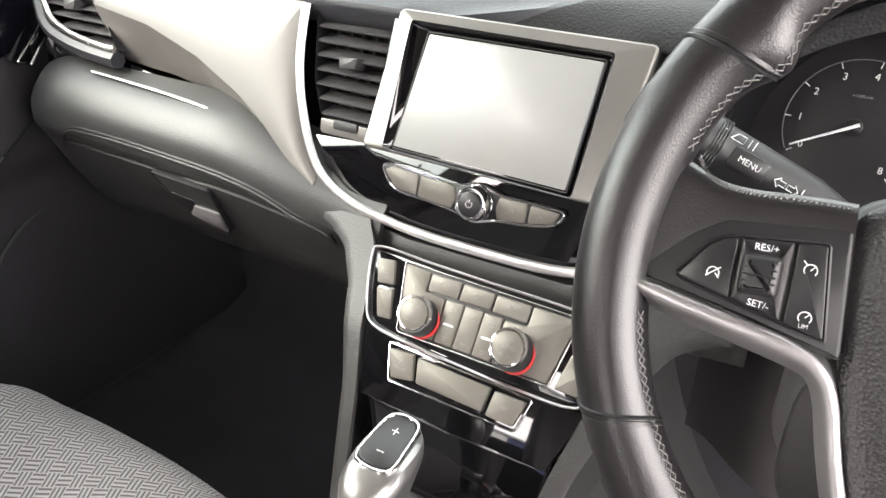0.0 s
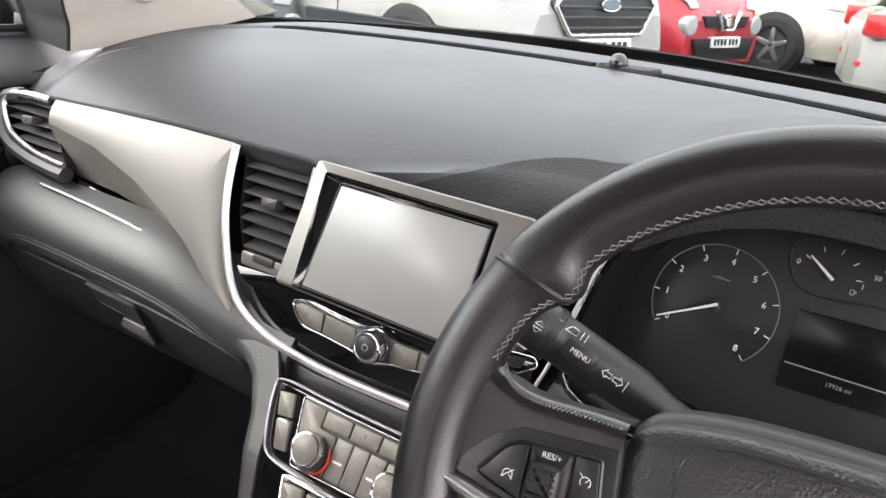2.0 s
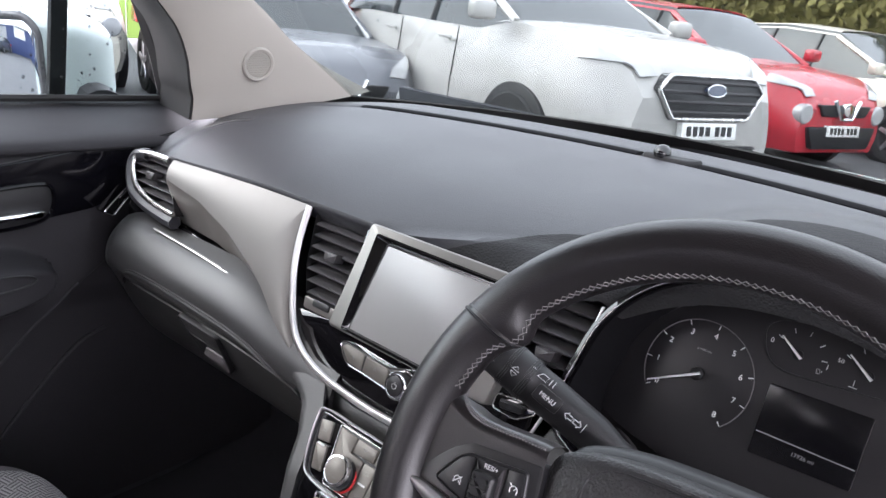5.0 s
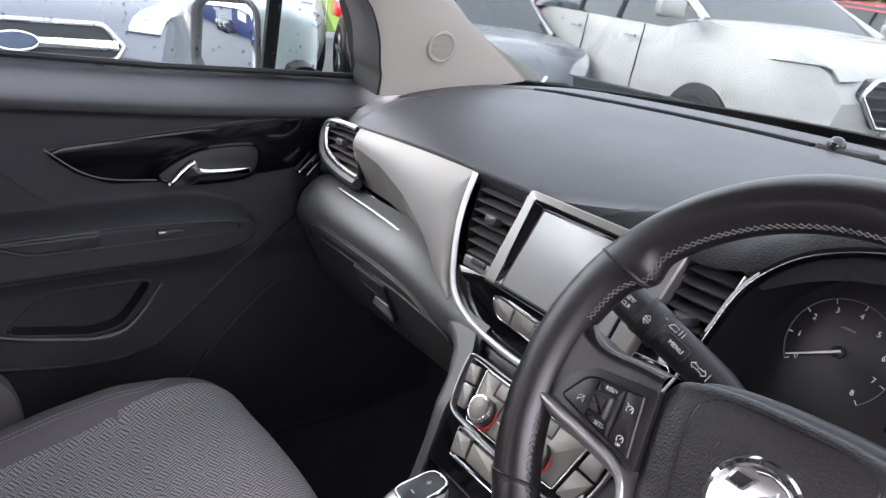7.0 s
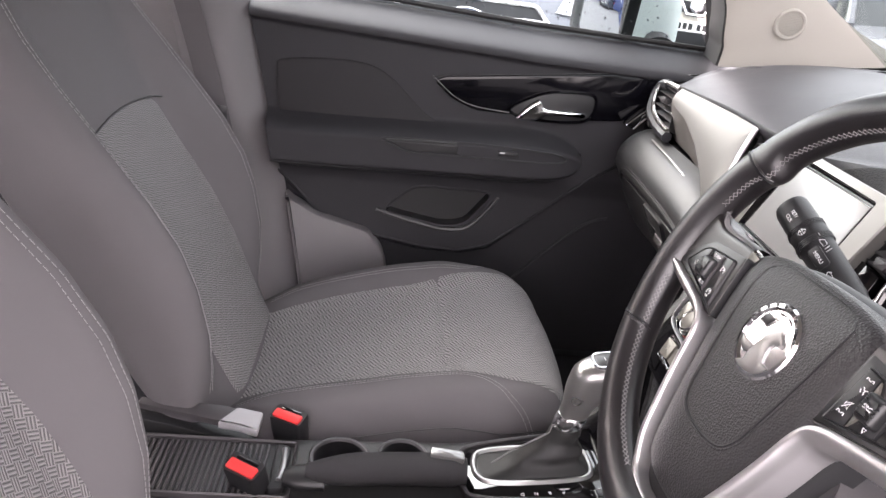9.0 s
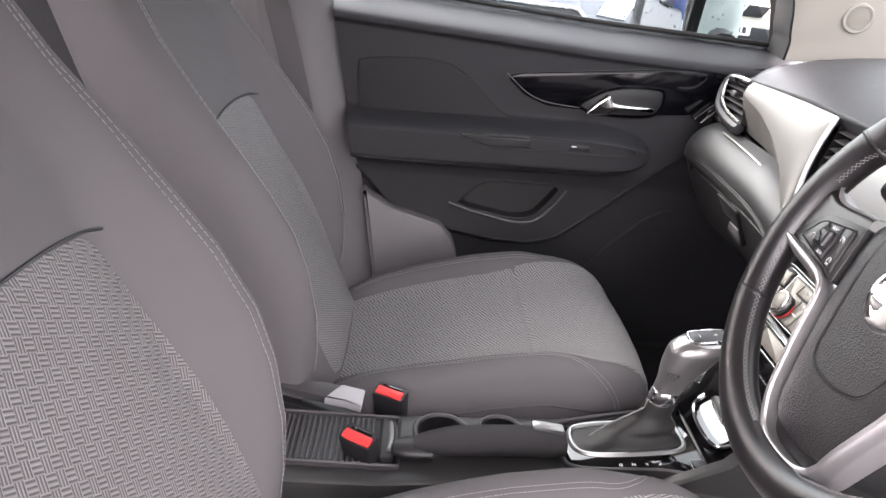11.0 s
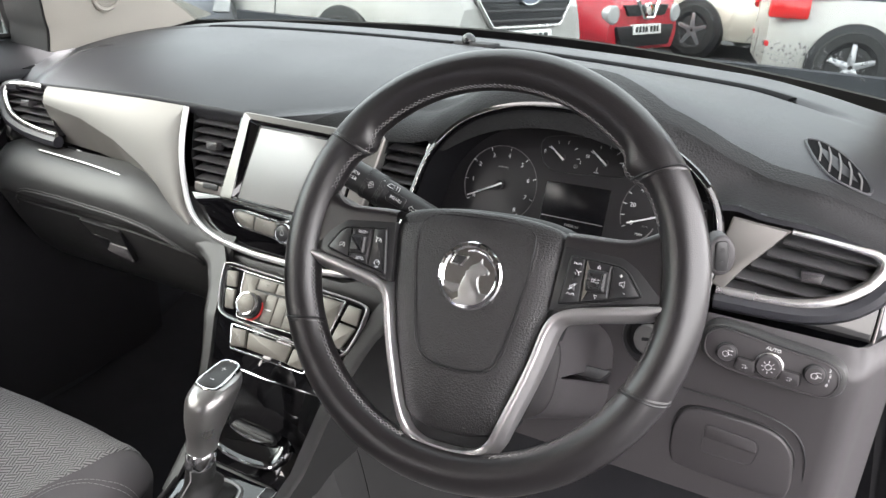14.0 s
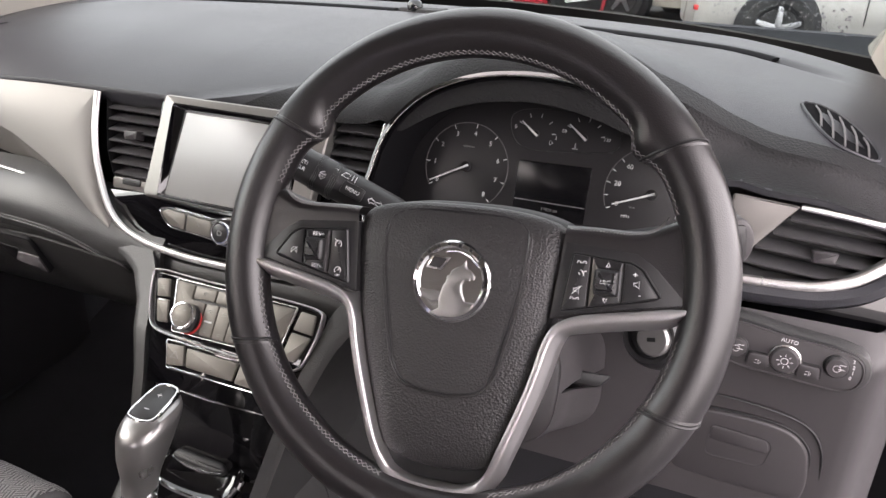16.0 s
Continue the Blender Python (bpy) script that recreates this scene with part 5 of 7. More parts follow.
    part("rocker_trim", slab(POD, mirrored([(0.1003, 0.0200), (0.1050, 0.0115), (0.1050, -0.0010), (0.1003, -0.0120)], s), 0.002, 0.0056, 0.0006), CLIMATE if s > 0 else PLASTIC, wheel, "satin grey rocker trim" if s > 0 else "")
    part("rocker_trim", slab(POD, mirrored([(0.1203, 0.0186), (0.1164, 0.0115), (0.1164, -0.0010), (0.1203, -0.0068)], s), 0.002, 0.0050, 0.0006), BUTTON, wheel)
    part("rocker", slab(at_on(POD, s * 0.1107, 0.0050), rect(-0.0082, -0.0088, 0.0082, 0.0088, 0.0025), 0.002, 0.0120, 0.0040, 4), BUTTON, wheel, "ribbed thumb rocker")
    for k in range(5):
        y = -0.0058 + 0.0029 * k
        part("rocker_rib", tube([POD @ Vector((s * 0.1107 + x, 0.0050 + y, 0.0119 - 0.35 * abs(y) ** 1.15)) for x in (-0.0066, 0.0066)], 0.0006, 4), BLACK, wheel)
    if s < 0:
        part("lettering", lettering("RES/+", at_on(POD, -0.1103, 0.0168, 0.0038), 0.0042), PRINT, wheel)
        part("lettering", lettering("SET/-", at_on(POD, -0.1095, -0.0078, 0.0038, -4), 0.0042), PRINT, wheel)
        part("lettering", lettering("LIM", at_on(POD, -0.0905, -0.0130, 0.0047), 0.0026), PRINT, wheel)
        signs = ((-0.1300, 0.0030, SLASHED), (-0.0920, 0.0115, GAUGE + [[(-0.0032, 0.0030), (-0.0014, 0.0012)]]), (-0.0905, -0.0085, GAUGE))
    else:
        part("lettering", lettering("SRC", at_on(POD, 0.1107, 0.0050, 0.0121), 0.0040), PRINT, wheel)
        part("lettering", lettering("+", at_on(POD, 0.1290, 0.0120, 0.0047), 0.0060), PRINT, wheel)
        part("lettering", lettering("-", at_on(POD, 0.1330, -0.0008, 0.0047), 0.0060), PRINT, wheel)
        signs = ((0.1308, 0.0060, SPEAKER), (0.0930, 0.0160, HANDSET), (0.0945, 0.0100, [[(-0.002, 0.002), (0.0, 0.0002), (0.0024, 0.0012)], [(-0.003, 0.0), (-0.002, -0.002)], [(0.0, 0.0002), (0.0008, -0.0024)]]), (0.0915, -0.0020, SPEAKER + [[(-0.003, -0.003), (0.003, 0.003)]]), (0.0905, -0.0090, HANDSET), (0.1107, 0.0168, [[(-0.0013, -0.0012), (0, 0.0016), (0.0013, -0.0012), (-0.0013, -0.0012)]]), (0.1107, -0.0072, [[(-0.0013, 0.0012), (0, -0.0016), (0.0013, 0.0012), (-0.0013, 0.0012)]]))
    for x, y, runs in signs:
        part("key_sign", strokes(at_on(POD, x, y, 0.0046 if abs(abs(x) - 0.1107) > 0.002 else 0.0037), runs, 0.0004), PRINT, wheel)


silver = [(0.1685, -0.0080), (0.1500, -0.0150), (0.1150, -0.0218), (0.0930, -0.0268), (0.0820, -0.0325), (0.0763, -0.0435), (0.0718, -0.0620), (0.0668, -0.0800), (0.0600, -0.1010), (0.0480, -0.1350), (0.0435, -0.1450), (0.0355, -0.1545), (0.0200, -0.1610)]
run = curve_through([(-x, y) for x, y in silver] + [(0.0, -0.1625)] + silver[::-1], 6, False)
rings = []
for i, p in enumerate(run):
    t = (run[min(i + 1, len(run) - 1)] - run[max(i - 1, 0)]).normalized()
    nrm = Vector((-t.y, t.x))
    far = abs(p.x)
    tip = smooth_step(0.150, 0.169, far)
    w = 0.0052 + 0.0014 * smooth_step(0.075, 0.10, far) + 0.0010 * smooth_step(-0.13, -0.16, p.y) - 0.0034 * tip
    h = 0.0105 - 0.0055 * smooth_step(-0.12, -0.155, p.y)
    rings.append([TILTED @ Vector((p.x + nrm.x * w * a, p.y + nrm.y * w * a, b)) for a, b in ((-1.0, -0.020), (-1.0, h - 0.0130), (-0.88, h - 0.0098), (-0.30, h - 0.0030), (-0.05, h - 0.0008), (0.15, h), (0.75, h), (0.95, h - 0.0010), (1.0, h - 0.0030), (1.0, -0.020))])
part("silver_spoke_trim", skin(rings, caps=(True, True)), SATIN, wheel, "satin silver spoke trim", angle=50)
part("spoke_back", slab(TILTED, rounded([(-0.071, -0.034), (0.071, -0.034), (0.046, -0.135), (0.030, -0.156), (-0.030, -0.156), (-0.046, -0.135)], 0.01), -0.026, -0.0075, 0.003), BLACK, wheel)

# ---- front seats ----
SEAT_X = -0.340


def seat_top(x, y):
    """Height of the cushion: rising from the backrest to the front, a shallow dish between two bolsters."""
    base = float(np.interp(y, [-0.53, -0.46, -0.35, -0.24, -0.15, -0.07, -0.03], [0.522, 0.545, 0.581, 0.611, 0.629, 0.637, 0.635]))
    bump = 0.030 * smooth_step(-0.54, -0.40, y) * (1 - 0.75 * smooth_step(-0.18, -0.02, y))
    return base + bump * math.exp(-(((abs(x) - 0.190) / 0.042) ** 2)) - 0.005 * (1 - smooth_step(0.0, 0.15, abs(x)))


def cushion(q, v, lift=0.0):
    """q: across, -1 to 1; v: from the back (0) over the front edge down to the pan (1); lift: above the surface."""
    x = 0.198 * min(abs(q), 0.62) / 0.62
    a = min(1, max(0, (abs(q) - 0.62) / 0.20)) * math.pi / 2
    b = min(1, max(0, (v - 0.72) / 0.16)) * math.pi / 2
    low = max(max(0, abs(q) - 0.82) / 0.18, max(0, v - 0.88) / 0.12)
    y = -0.53 + 0.455 * min(v, 0.72) / 0.72
    top = seat_top(x, y)
    px = (x + (0.046 + lift) * math.sin(a) * (0.8 + 0.2 * math.cos(b)) - 0.030 * math.sin(b) * abs(q) ** 2) * (0.90 + 0.10 * smooth_step(0.0, 0.45, v))
    py = y + (0.084 + lift) * math.sin(b) * (0.75 + 0.25 * math.cos(a)) + 0.052 * smooth_step(0.25, 0.9, v) * (math.cos(q * math.pi / 2) - 0.35)
    pz = top + lift - (0.062 + lift) * (1 - math.cos(a) * math.cos(b))
    pz += (0.44 - pz) * low
    return Vector((SEAT_X + math.copysign(px, q), py - 0.03 * max(0, v - 0.88) / 0.12, pz))


seat = thing("front_seat", "grey cloth front seat with a woven centre panel", "car seat", (SEAT_X, -0.25, 0.34), "front seats")
part("cushion", sheet(lambda u, v: cushion(2 * u - 1, v), 80, 80), CLOTH, seat, "plain grey cloth cushion")


def insert(u, v):
    """The woven panel over the middle of the cushion and down its front edge."""
    half = 0.46 + 0.12 * smooth_step(0.50, 0.85, v)
    q, w = half * (2 * u - 1), 0.915 * v
    edge = 0.004 * min(1.0, 12 * min(u, 1 - u)) ** 0.5 * min(1.0, 20 * (1 - v)) ** 0.5
    p = cushion(q, w, edge + 0.0006)
    p.z -= 0.004 * math.exp(-(((w - 0.565) / 0.006) ** 2))
    return p


part("woven_cushion_panel", sheet(insert, 56, 100), WEAVE_FLAT, seat, "grey and black woven cushion panel")
for s in (-1, 1):
    for off in (0.0, 0.022):
        run = [cushion(s * (0.56 + off + 0.30 * smooth_step(0.62, 0.86, v)), v, 0.0004) for v in [0.10 + 0.72 * i / 90 for i in range(91)]]
        part("seam", join(*[tube([run[i], run[i].lerp(run[i + 1], 0.75)], 0.0005, 4) for i in range(90)]), SEAM, seat, "pale twin stitching")
    run = [cushion(s * 0.80, v, 0.0004) for v in [0.05 + 0.80 * i / 40 for i in range(41)]]
    part("welt", tube(run, 0.0012, 5), BLACK, seat)
    side = part("base_trim", slab(plane((SEAT_X + s * 0.238, -0.25, 0.47), (0, s * 1, 0), (0, 0, 1)), rounded([(-0.26, -0.09), (0.20, -0.09), (0.23, -0.02), (0.10, 0.03), (-0.18, 0.05), (-0.27, 0.09)], 0.03), -0.01, 0.012, 0.006), PLASTIC, seat, "dark plastic seat side cover")
part("pan", block(SEAT_X - 0.22, -0.50, 0.36, SEAT_X + 0.22, -0.06, 0.47, 0.02), BLACK, seat)


def back_line(z):
    """The front surface of the backrest: y at height z."""
    return -0.478 - 0.53 * (z - 0.58) + 0.10 * max(0, z - 0.85) ** 1.5


def back_half(z):
    return float(np.interp(z, [0.50, 0.58, 0.66, 0.76, 0.90, 1.02, 1.12, 1.20, 1.30], [0.225, 0.235, 0.243, 0.252, 0.258, 0.250, 0.228, 0.198, 0.13]))


def bolster(x, z):
    """How far the sides of the backrest stand forward."""
    high = float(np.interp(z, [0.50, 0.57, 0.64, 0.70, 0.77, 0.83, 0.89, 0.95, 1.01, 1.07, 1.18, 1.28], [-0.040, -0.028, 0.026, 0.064, 0.094, 0.107, 0.100, 0.079, 0.056, 0.032, 0.012, 0.003]))
    return high * smooth_step(0.50, 0.90, abs(x) / back_half(z))


def back_shell(u, v):
    z = 0.52 + 0.76 * v
    half = back_half(z)
    a = 2 * math.pi * u
    c, s = math.cos(a), math.sin(a)
    x = half * math.copysign(abs(c) ** 0.55, c)
    if s >= 0:
        y = back_line(z) - 0.045 + (0.045 + bolster(x, z)) * abs(s) ** 0.42
    else:
        y = back_line(z) - 0.045 - 0.065 * abs(s) ** 0.6
    close = smooth_step(0.90, 1.0, v)
    return Vector((SEAT_X + x * (1 - 0.5 * close), y - 0.03 * close, z - 0.04 * close * abs(c)))


part("backrest", skin([[back_shell(i / 96, j / 48) for i in range(96)] for j in range(49)], caps=(True, True)), CLOTH, seat, "plain grey cloth backrest with raised bolsters")


def back_insert(u, v):
    z = 0.56 + (0.385 - 0.014 * (2 * u - 1) ** 2) * v
    half = min(0.135 + 0.015 * math.sin(math.pi * v), back_half(z) * 0.62)
    x = -half + 2 * half * u
    edge = 0.006 * min(1.0, 9 * min(u, 1 - u)) ** 0.5
    edge *= min(1.0, 14 * (1 - v)) ** 0.5
    crease = 0.0
    return Vector((SEAT_X + x, back_line(z) - 0.045 + (0.045 + bolster(x, z)) * (1 - min(1, abs(x) / back_half(z)) ** 3.64) ** 0.21 + edge - crease, z))


part("woven_back_panel", sheet(back_insert, 40, 70), WEAVE_UP, seat, "grey woven backrest panel")
upper = []
for i in range(41):
    u = i / 40
    half = 0.148
    x, z = half * (2 * u - 1), 0.945 - 0.014 * (2 * u - 1) ** 2
    upper.append(Vector((SEAT_X + x, back_line(z) - 0.045 + (0.045 + bolster(x, z)) * (1 - min(1, abs(x) / back_half(z)) ** 3.64) ** 0.21 + 0.001, z + 0.002)))
part("panel_seam", tube(upper, 0.0016, 6), BLACK, seat)
for s in (-1, 1):
    for k in (0.80, 0.835):
        run = []
        for i in range(81):
            z = 0.60 + 0.58 * i / 80
            x = back_half(z) * k
            run.append(Vector((SEAT_X + s * x, back_line(z) - 0.045 + (0.045 + bolster(x, z)) * (1 - k ** 3.64) ** 0.21 + 0.0012, z)))
        part("bolster_seam", join(*[tube([run[i], run[i].lerp(run[i + 1], 0.75)], 0.0005, 4) for i in range(80)]), SEAM, seat, "pale bolster stitching")
part("headrest_post", join(*[tube([(SEAT_X + x, back_line(1.2) - 0.06, 1.22), (SEAT_X + x, back_line(1.3) - 0.06, 1.36)], 0.007, 8) for x in (-0.07, 0.07)]), BRUSHED, seat)


def headrest(u, v):
    a, b = 2 * math.pi * u, math.pi * v
    c, s = math.cos(a), math.sin(a)
    return Vector((SEAT_X + 0.135 * math.copysign(abs(c) ** 0.6, c) * math.sin(b) ** 0.5, back_line(1.35) - 0.055 + 0.05 * math.copysign(abs(s) ** 0.7, s) * math.sin(b) ** 0.5, 1.42 - 0.10 * math.cos(b)))


part("headrest", sheet(headrest, 32, 20), CLOTH, seat, "plain grey cloth headrest")
part("recliner_cover", slab(plane((SEAT_X + 0.238, -0.50, 0.56), (0, 1, 0), (0, 0, 1)), rounded([(-0.13, -0.07), (0.09, -0.05), (0.075, -0.005), (-0.03, 0.02), (-0.12, 0.04)], 0.015), -0.01, 0.012, 0.004), BLACK, seat)
part("tilt_lever", slab(plane((SEAT_X + 0.232, -0.475, 0.592), (0.05, 1, -0.12), (-1, 0, 0.3)), rounded([(-0.11, -0.012), (0.03, -0.016), (0.055, -0.02), (0.055, 0.010), (0.0, 0.012), (-0.11, 0.0)], 0.005), -0.006, 0.006, 0.003), PLASTIC, seat, "dark recliner cover")
part("lever_tip", slab(plane((SEAT_X + 0.232, -0.475, 0.592), (0.05, 1, -0.12), (-1, 0, 0.3)), rounded([(0.0, -0.018), (0.03, -0.0175), (0.0565, -0.0215), (0.0565, 0.0115), (0.02, 0.0125)], 0.004), -0.007, 0.0075, 0.003), LEVER, seat, "light grey recliner lever tip")
other = copy_thing(seat, pose(0.340, -0.25, 0.362))


def buckle(x, y, z, lean, turn):
    M = Matrix.Translation((x, y, z)) @ Euler((radians(lean), 0, radians(turn))).to_matrix().to_4x4() @ Matrix.Scale(0.98, 4)
    b = thing("seat_belt_buckle", "black seat belt buckle with a red release button", "seat belt buckle", (x, y, z - 0.05), "seat belt buckles")
    body = rect(-0.024, -0.014, 0.024, 0.014, 0.006)
    part("body", skin([[M @ Vector((p.x * k, p.y * k, h)) for p in body] for h, k in ((-0.10, 0.72), (-0.06, 0.95), (-0.004, 1.04), (0.0, 1.0))], caps=(True, True)), BLACK, b)
    part("release_button", slab(M, rect(-0.021, -0.011, 0.021, 0.004, 0.003), -0.004, 0.003, 0.0015), RED, b, "red release button")
    part("slot", slab(M, rect(-0.016, 0.006, 0.016, 0.010, 0.001), -0.002, 0.0012, 0.0004), GLOSS, b)


buckle(-0.098, -0.381, 0.606, 12, 65)
buckle(0.030, -0.418, 0.622, 18, 60)

# ---- centre console ----
console = thing("centre_console", "dark grey centre console with cup holders and a ribbed tray", "centre console", (0, -0.2, 0.34))


def console_top(y):
    return float(np.interp(y, [-0.80, -0.40, -0.16, -0.06, 0.02, 0.07, 0.10], [0.575, 0.580, 0.600, 0.612, 0.628, 0.655, 0.69]))


def console_half(y):
    return float(np.interp(y, [-0.80, -0.38, -0.15, 0.0, 0.08], [0.078, 0.074, 0.066, 0.072, 0.082]))


def console_shell(u, v):
    y = -0.80 + 0.90 * v
    h, top = console_half(y), console_top(y)
    q = (u - 0.5) * 2
    if abs(q) < 0.35:
        x = q / 0.35 * h
        return Vector((-0.008 + x, y, top - 0.004 * abs(q / 0.35) ** 6))
    t = (abs(q) - 0.35) / 0.65
    flare = 0.06 * smooth_step(-0.05, 0.10, y) * t
    return Vector((-0.008 + math.copysign(h + 0.010 * math.sin(t * math.pi / 2) + 0.02 * t + flare, q), y + 0.05 * t * smooth_step(0.0, 0.1, y), top - 0.006 - t * (top - 0.34)))


CUPS = ((-0.036, -0.305, 0.036), (-0.040, -0.222, 0.029))
shell = sheet(console_shell, 120, 220)
gone = [f for f in shell.faces if any((f.calc_center_median().xy - Vector((x, y))).length < r + 0.001 and f.calc_center_median().z > 0.5 for x, y, r in CUPS)]
bmesh.ops.delete(shell, geom=gone, context="FACES")
part("body", shell, LOWER, console, "smooth dark grey console body")


def tunnel(s, y, t):
    """The side of the centre tunnel ahead of the console; t: from its top (0) to the floor (1)."""
    top = min(0.684 + 0.35 * (y - 0.10), 0.78)
    wide = 0.082 + 0.010 * math.sin(t * math.pi / 2) + 0.08 * t + 0.10 * smooth_step(0.10, 0.45, y) * t ** 3
    return Vector((-0.008 + s * wide, y + 0.05 * t, top - t * (top - 0.338)))


for s in (-1, 1):
    part("side_panel", sheet(lambda u, t, s=s: tunnel(s, 0.0985 + (0.10 - 0.07 * t * t) * u, 0.86 * t), 12, 24, 0.004), LOWER, console, "smooth dark grey side panel")
    part("panel_gap", tube([tunnel(s, 0.150 - 0.05 * (i / 12) ** 2, 0.12 + 0.70 * i / 12) + Vector((s * 0.0003, 0, 0)) for i in range(13)], 0.0012, 5), BLACK, console)
    part("tunnel_carpet", sheet(lambda u, t, s=s: tunnel(s, 0.1005 + (0.34 if s > 0 else 0.10) * u, t) - Vector((s * 0.006, 0, 0)), 30, 24, 0.004), LOWER if s > 0 else CARPET, console, "dark cover of the tunnel side")
TRAY = plane((-0.010, -0.50, 0.582), (1, 0, 0), (0, 1, 0.01))
part("tray_floor", slab(TRAY, rect(-0.050, -0.20, 0.050, 0.12, 0.006), -0.002, 0.0012, 0.0005), BLACK, console)
part("tray_edge", rim(TRAY, rect(-0.054, -0.205, 0.054, 0.138, 0.008), 0.004, -0.002, 0.007, 0.002), PLASTIC, console)
for i in range(40):
    y = -0.190 + 0.290 * i / 39
    part("rib", slab(TRAY, rect(-0.047, y - 0.0019, 0.047, y + 0.0019, 0.0006, 1), 0.0, 0.0045, 0.0008, 1), PLASTIC, console)
part("tray_handle", slab(TRAY, rounded([(-0.045, 0.110), (0.045, 0.110), (0.040, 0.130), (-0.040, 0.130)], 0.006), 0.0, 0.010, 0.004), BLACK, console)
part("handle_bar", tube([TRAY @ Vector((x, 0.121 + 0.004 * math.cos(x * 40), 0.011)) for x in (-0.03, -0.015, 0, 0.015, 0.03)], 0.004, 8), GRIP, console, "chrome tray handle")


def cup(x, y, r):
    M = Matrix.Translation((x, y, console_top(y) + 0.001))
    c = thing_part("cup_holder", console, "black cup holder")
    part("lip", turned_ring(M, [(r + 0.005, -0.004), (r + 0.005, 0.002), (r + 0.003, 0.0035), (r, 0.003), (r - 0.002, 0.0)]), PLASTIC, c)
    part("well", skin([[M @ Vector((q * math.cos(a), q * math.sin(a), h)) for a in [2 * math.pi * i / 40 for i in range(40)]] for q, h in ((r - 0.001, 0.001), (r - 0.004, -0.04), (r - 0.006, -0.068), (0.002, -0.070))], caps=(False, True)), BLACK, c)


def turned_ring(m, profile, n=40):
    return skin([[m @ Vector((r * math.cos(2 * math.pi * i / n), r * math.sin(2 * math.pi * i / n), h)) for i in range(n)] for r, h in profile])


for spot in CUPS:
    cup(*spot)
# parking brake lever
brake = thing("parking_brake", "grey parking brake lever with a chrome button", "parking brake", (0.01, -0.24, 0.60))
rings = []
for t in [i / 24 for i in range(25)]:
    y = -0.345 + 0.20 * t
    z = 0.606 + 0.016 * math.sin(t * math.pi * 0.55)
    r = 0.021 * (0.35 + 0.65 * math.sin(min(1, t * 2.6 + 0.12) * math.pi / 2)) * (1 if t < 0.94 else 0.82)
    rings.append([Vector((0.014 + r * 1.05 * math.cos(q), y, z + r * 0.95 * math.sin(q))) for q in [2 * math.pi * k / 20 for k in range(20)]])
part("grip", skin(rings, caps=(True, True)), DOORSOFT, brake, "soft grey grip")
part("boot", skin([[p + Vector((0, 0, -0.004)) for p in [Vector((0.014 + (r * math.cos(q)), y, 0.600 + r * 0.6 * math.sin(q))) for q in [2 * math.pi * k / 20 for k in range(20)]]] for y, r in ((-0.372, 0.012), (-0.355, 0.021), (-0.345, 0.0195), (-0.338, 0.021), (-0.328, 0.0195), (-0.32, 0.020))], caps=(True, True)), BLACK, brake)
BR = plane((0.010, -0.170, 0.6435), (0.1, 1, -0.03), (-1, 0.1, 0.1))
part("release_button", slab(BR, rounded([(-0.022, -0.008), (0.022, -0.008), (0.020, 0.008), (-0.022, 0.008)], 0.005), -0.008, 0.003, 0.003), GRIP, brake, "chrome release button")

# gear selector
GEAR = plane((0.0, -0.025, 0.622), (1, 0, 0), (0, 1, 0.14))
selector = thing("gear_selector", "chrome and black automatic gear selector with a leather gaiter", "gear selector", (0, -0.02, 0.61))
surround = curve_through([(-0.030, -0.118), (0.024, -0.118), (0.046, -0.095), (0.056, 0.0), (0.070, 0.085), (-0.070, 0.085), (-0.062, 0.0), (-0.050, -0.095)], 5)
part("surround", slab(GEAR, surround, -0.02, 0.004, 0.002), GLOSS, selector, "piano-black surround")
part("outer_lip", rim(GEAR, [(p.x * 1.10, p.y * 1.05 - 0.002) for p in surround], 0.005, -0.02, 0.007, 0.002), PLASTIC, selector)
inlay = curve_through([(-0.030, -0.108), (0.010, -0.108), (0.028, -0.080), (0.030, 0.0), (0.022, 0.040), (-0.012, 0.046), (-0.040, 0.035), (-0.046, -0.02), (-0.044, -0.085)], 5)
part("silver_inlay", rim(GEAR, inlay, 0.0085, 0.0, 0.0075, 0.003), GRIP, selector, "satin silver gaiter ring")
knob_at, foot = Vector((-0.008, 0.0, 0.770)), GEAR @ Vector((-0.008, -0.028, 0.006))
rings = []
gait = inset(inlay, 0.009)
top_c = Vector((-0.009, -0.022, 0.688))
for i in range(13):
    t = i / 12
    c = foot.lerp(top_c, t)
    fold = 1 + 0.085 * math.sin(t * math.pi * 5)
    ring = []
    for p in gait:
        base_p = GEAR @ Vector((p.x, p.y, 0.004))
        d = Vector((p.x + 0.008, p.y + 0.03))
        d = d.normalized() if d.length else Vector((1, 0))
        top_p = top_c + Vector((d.x * 0.014, d.y * 0.018, 0))
        w = 1 - (1 - t) ** 1.7
        q = base_p.lerp(top_p, w)
        q.z = base_p.z + (top_p.z - base_p.z) * t ** 1.25
        ring.append(c + (q - c) * fold if 0 < i < 12 else q)
    rings.append(ring)
part("gaiter", skin(rings, caps=(False, True)), GAITER, selector, "black leather gaiter")
part("gaiter_seam", tube([foot + Vector((0.010, -0.058, 0.004)), foot + Vector((0.006, -0.035, 0.022)), top_c + Vector((0.004, -0.021, -0.012)), top_c + Vector((0.003, -0.019, 0))], 0.001, 5), THREAD, selector)
axis = (knob_at - top_c).normalized()
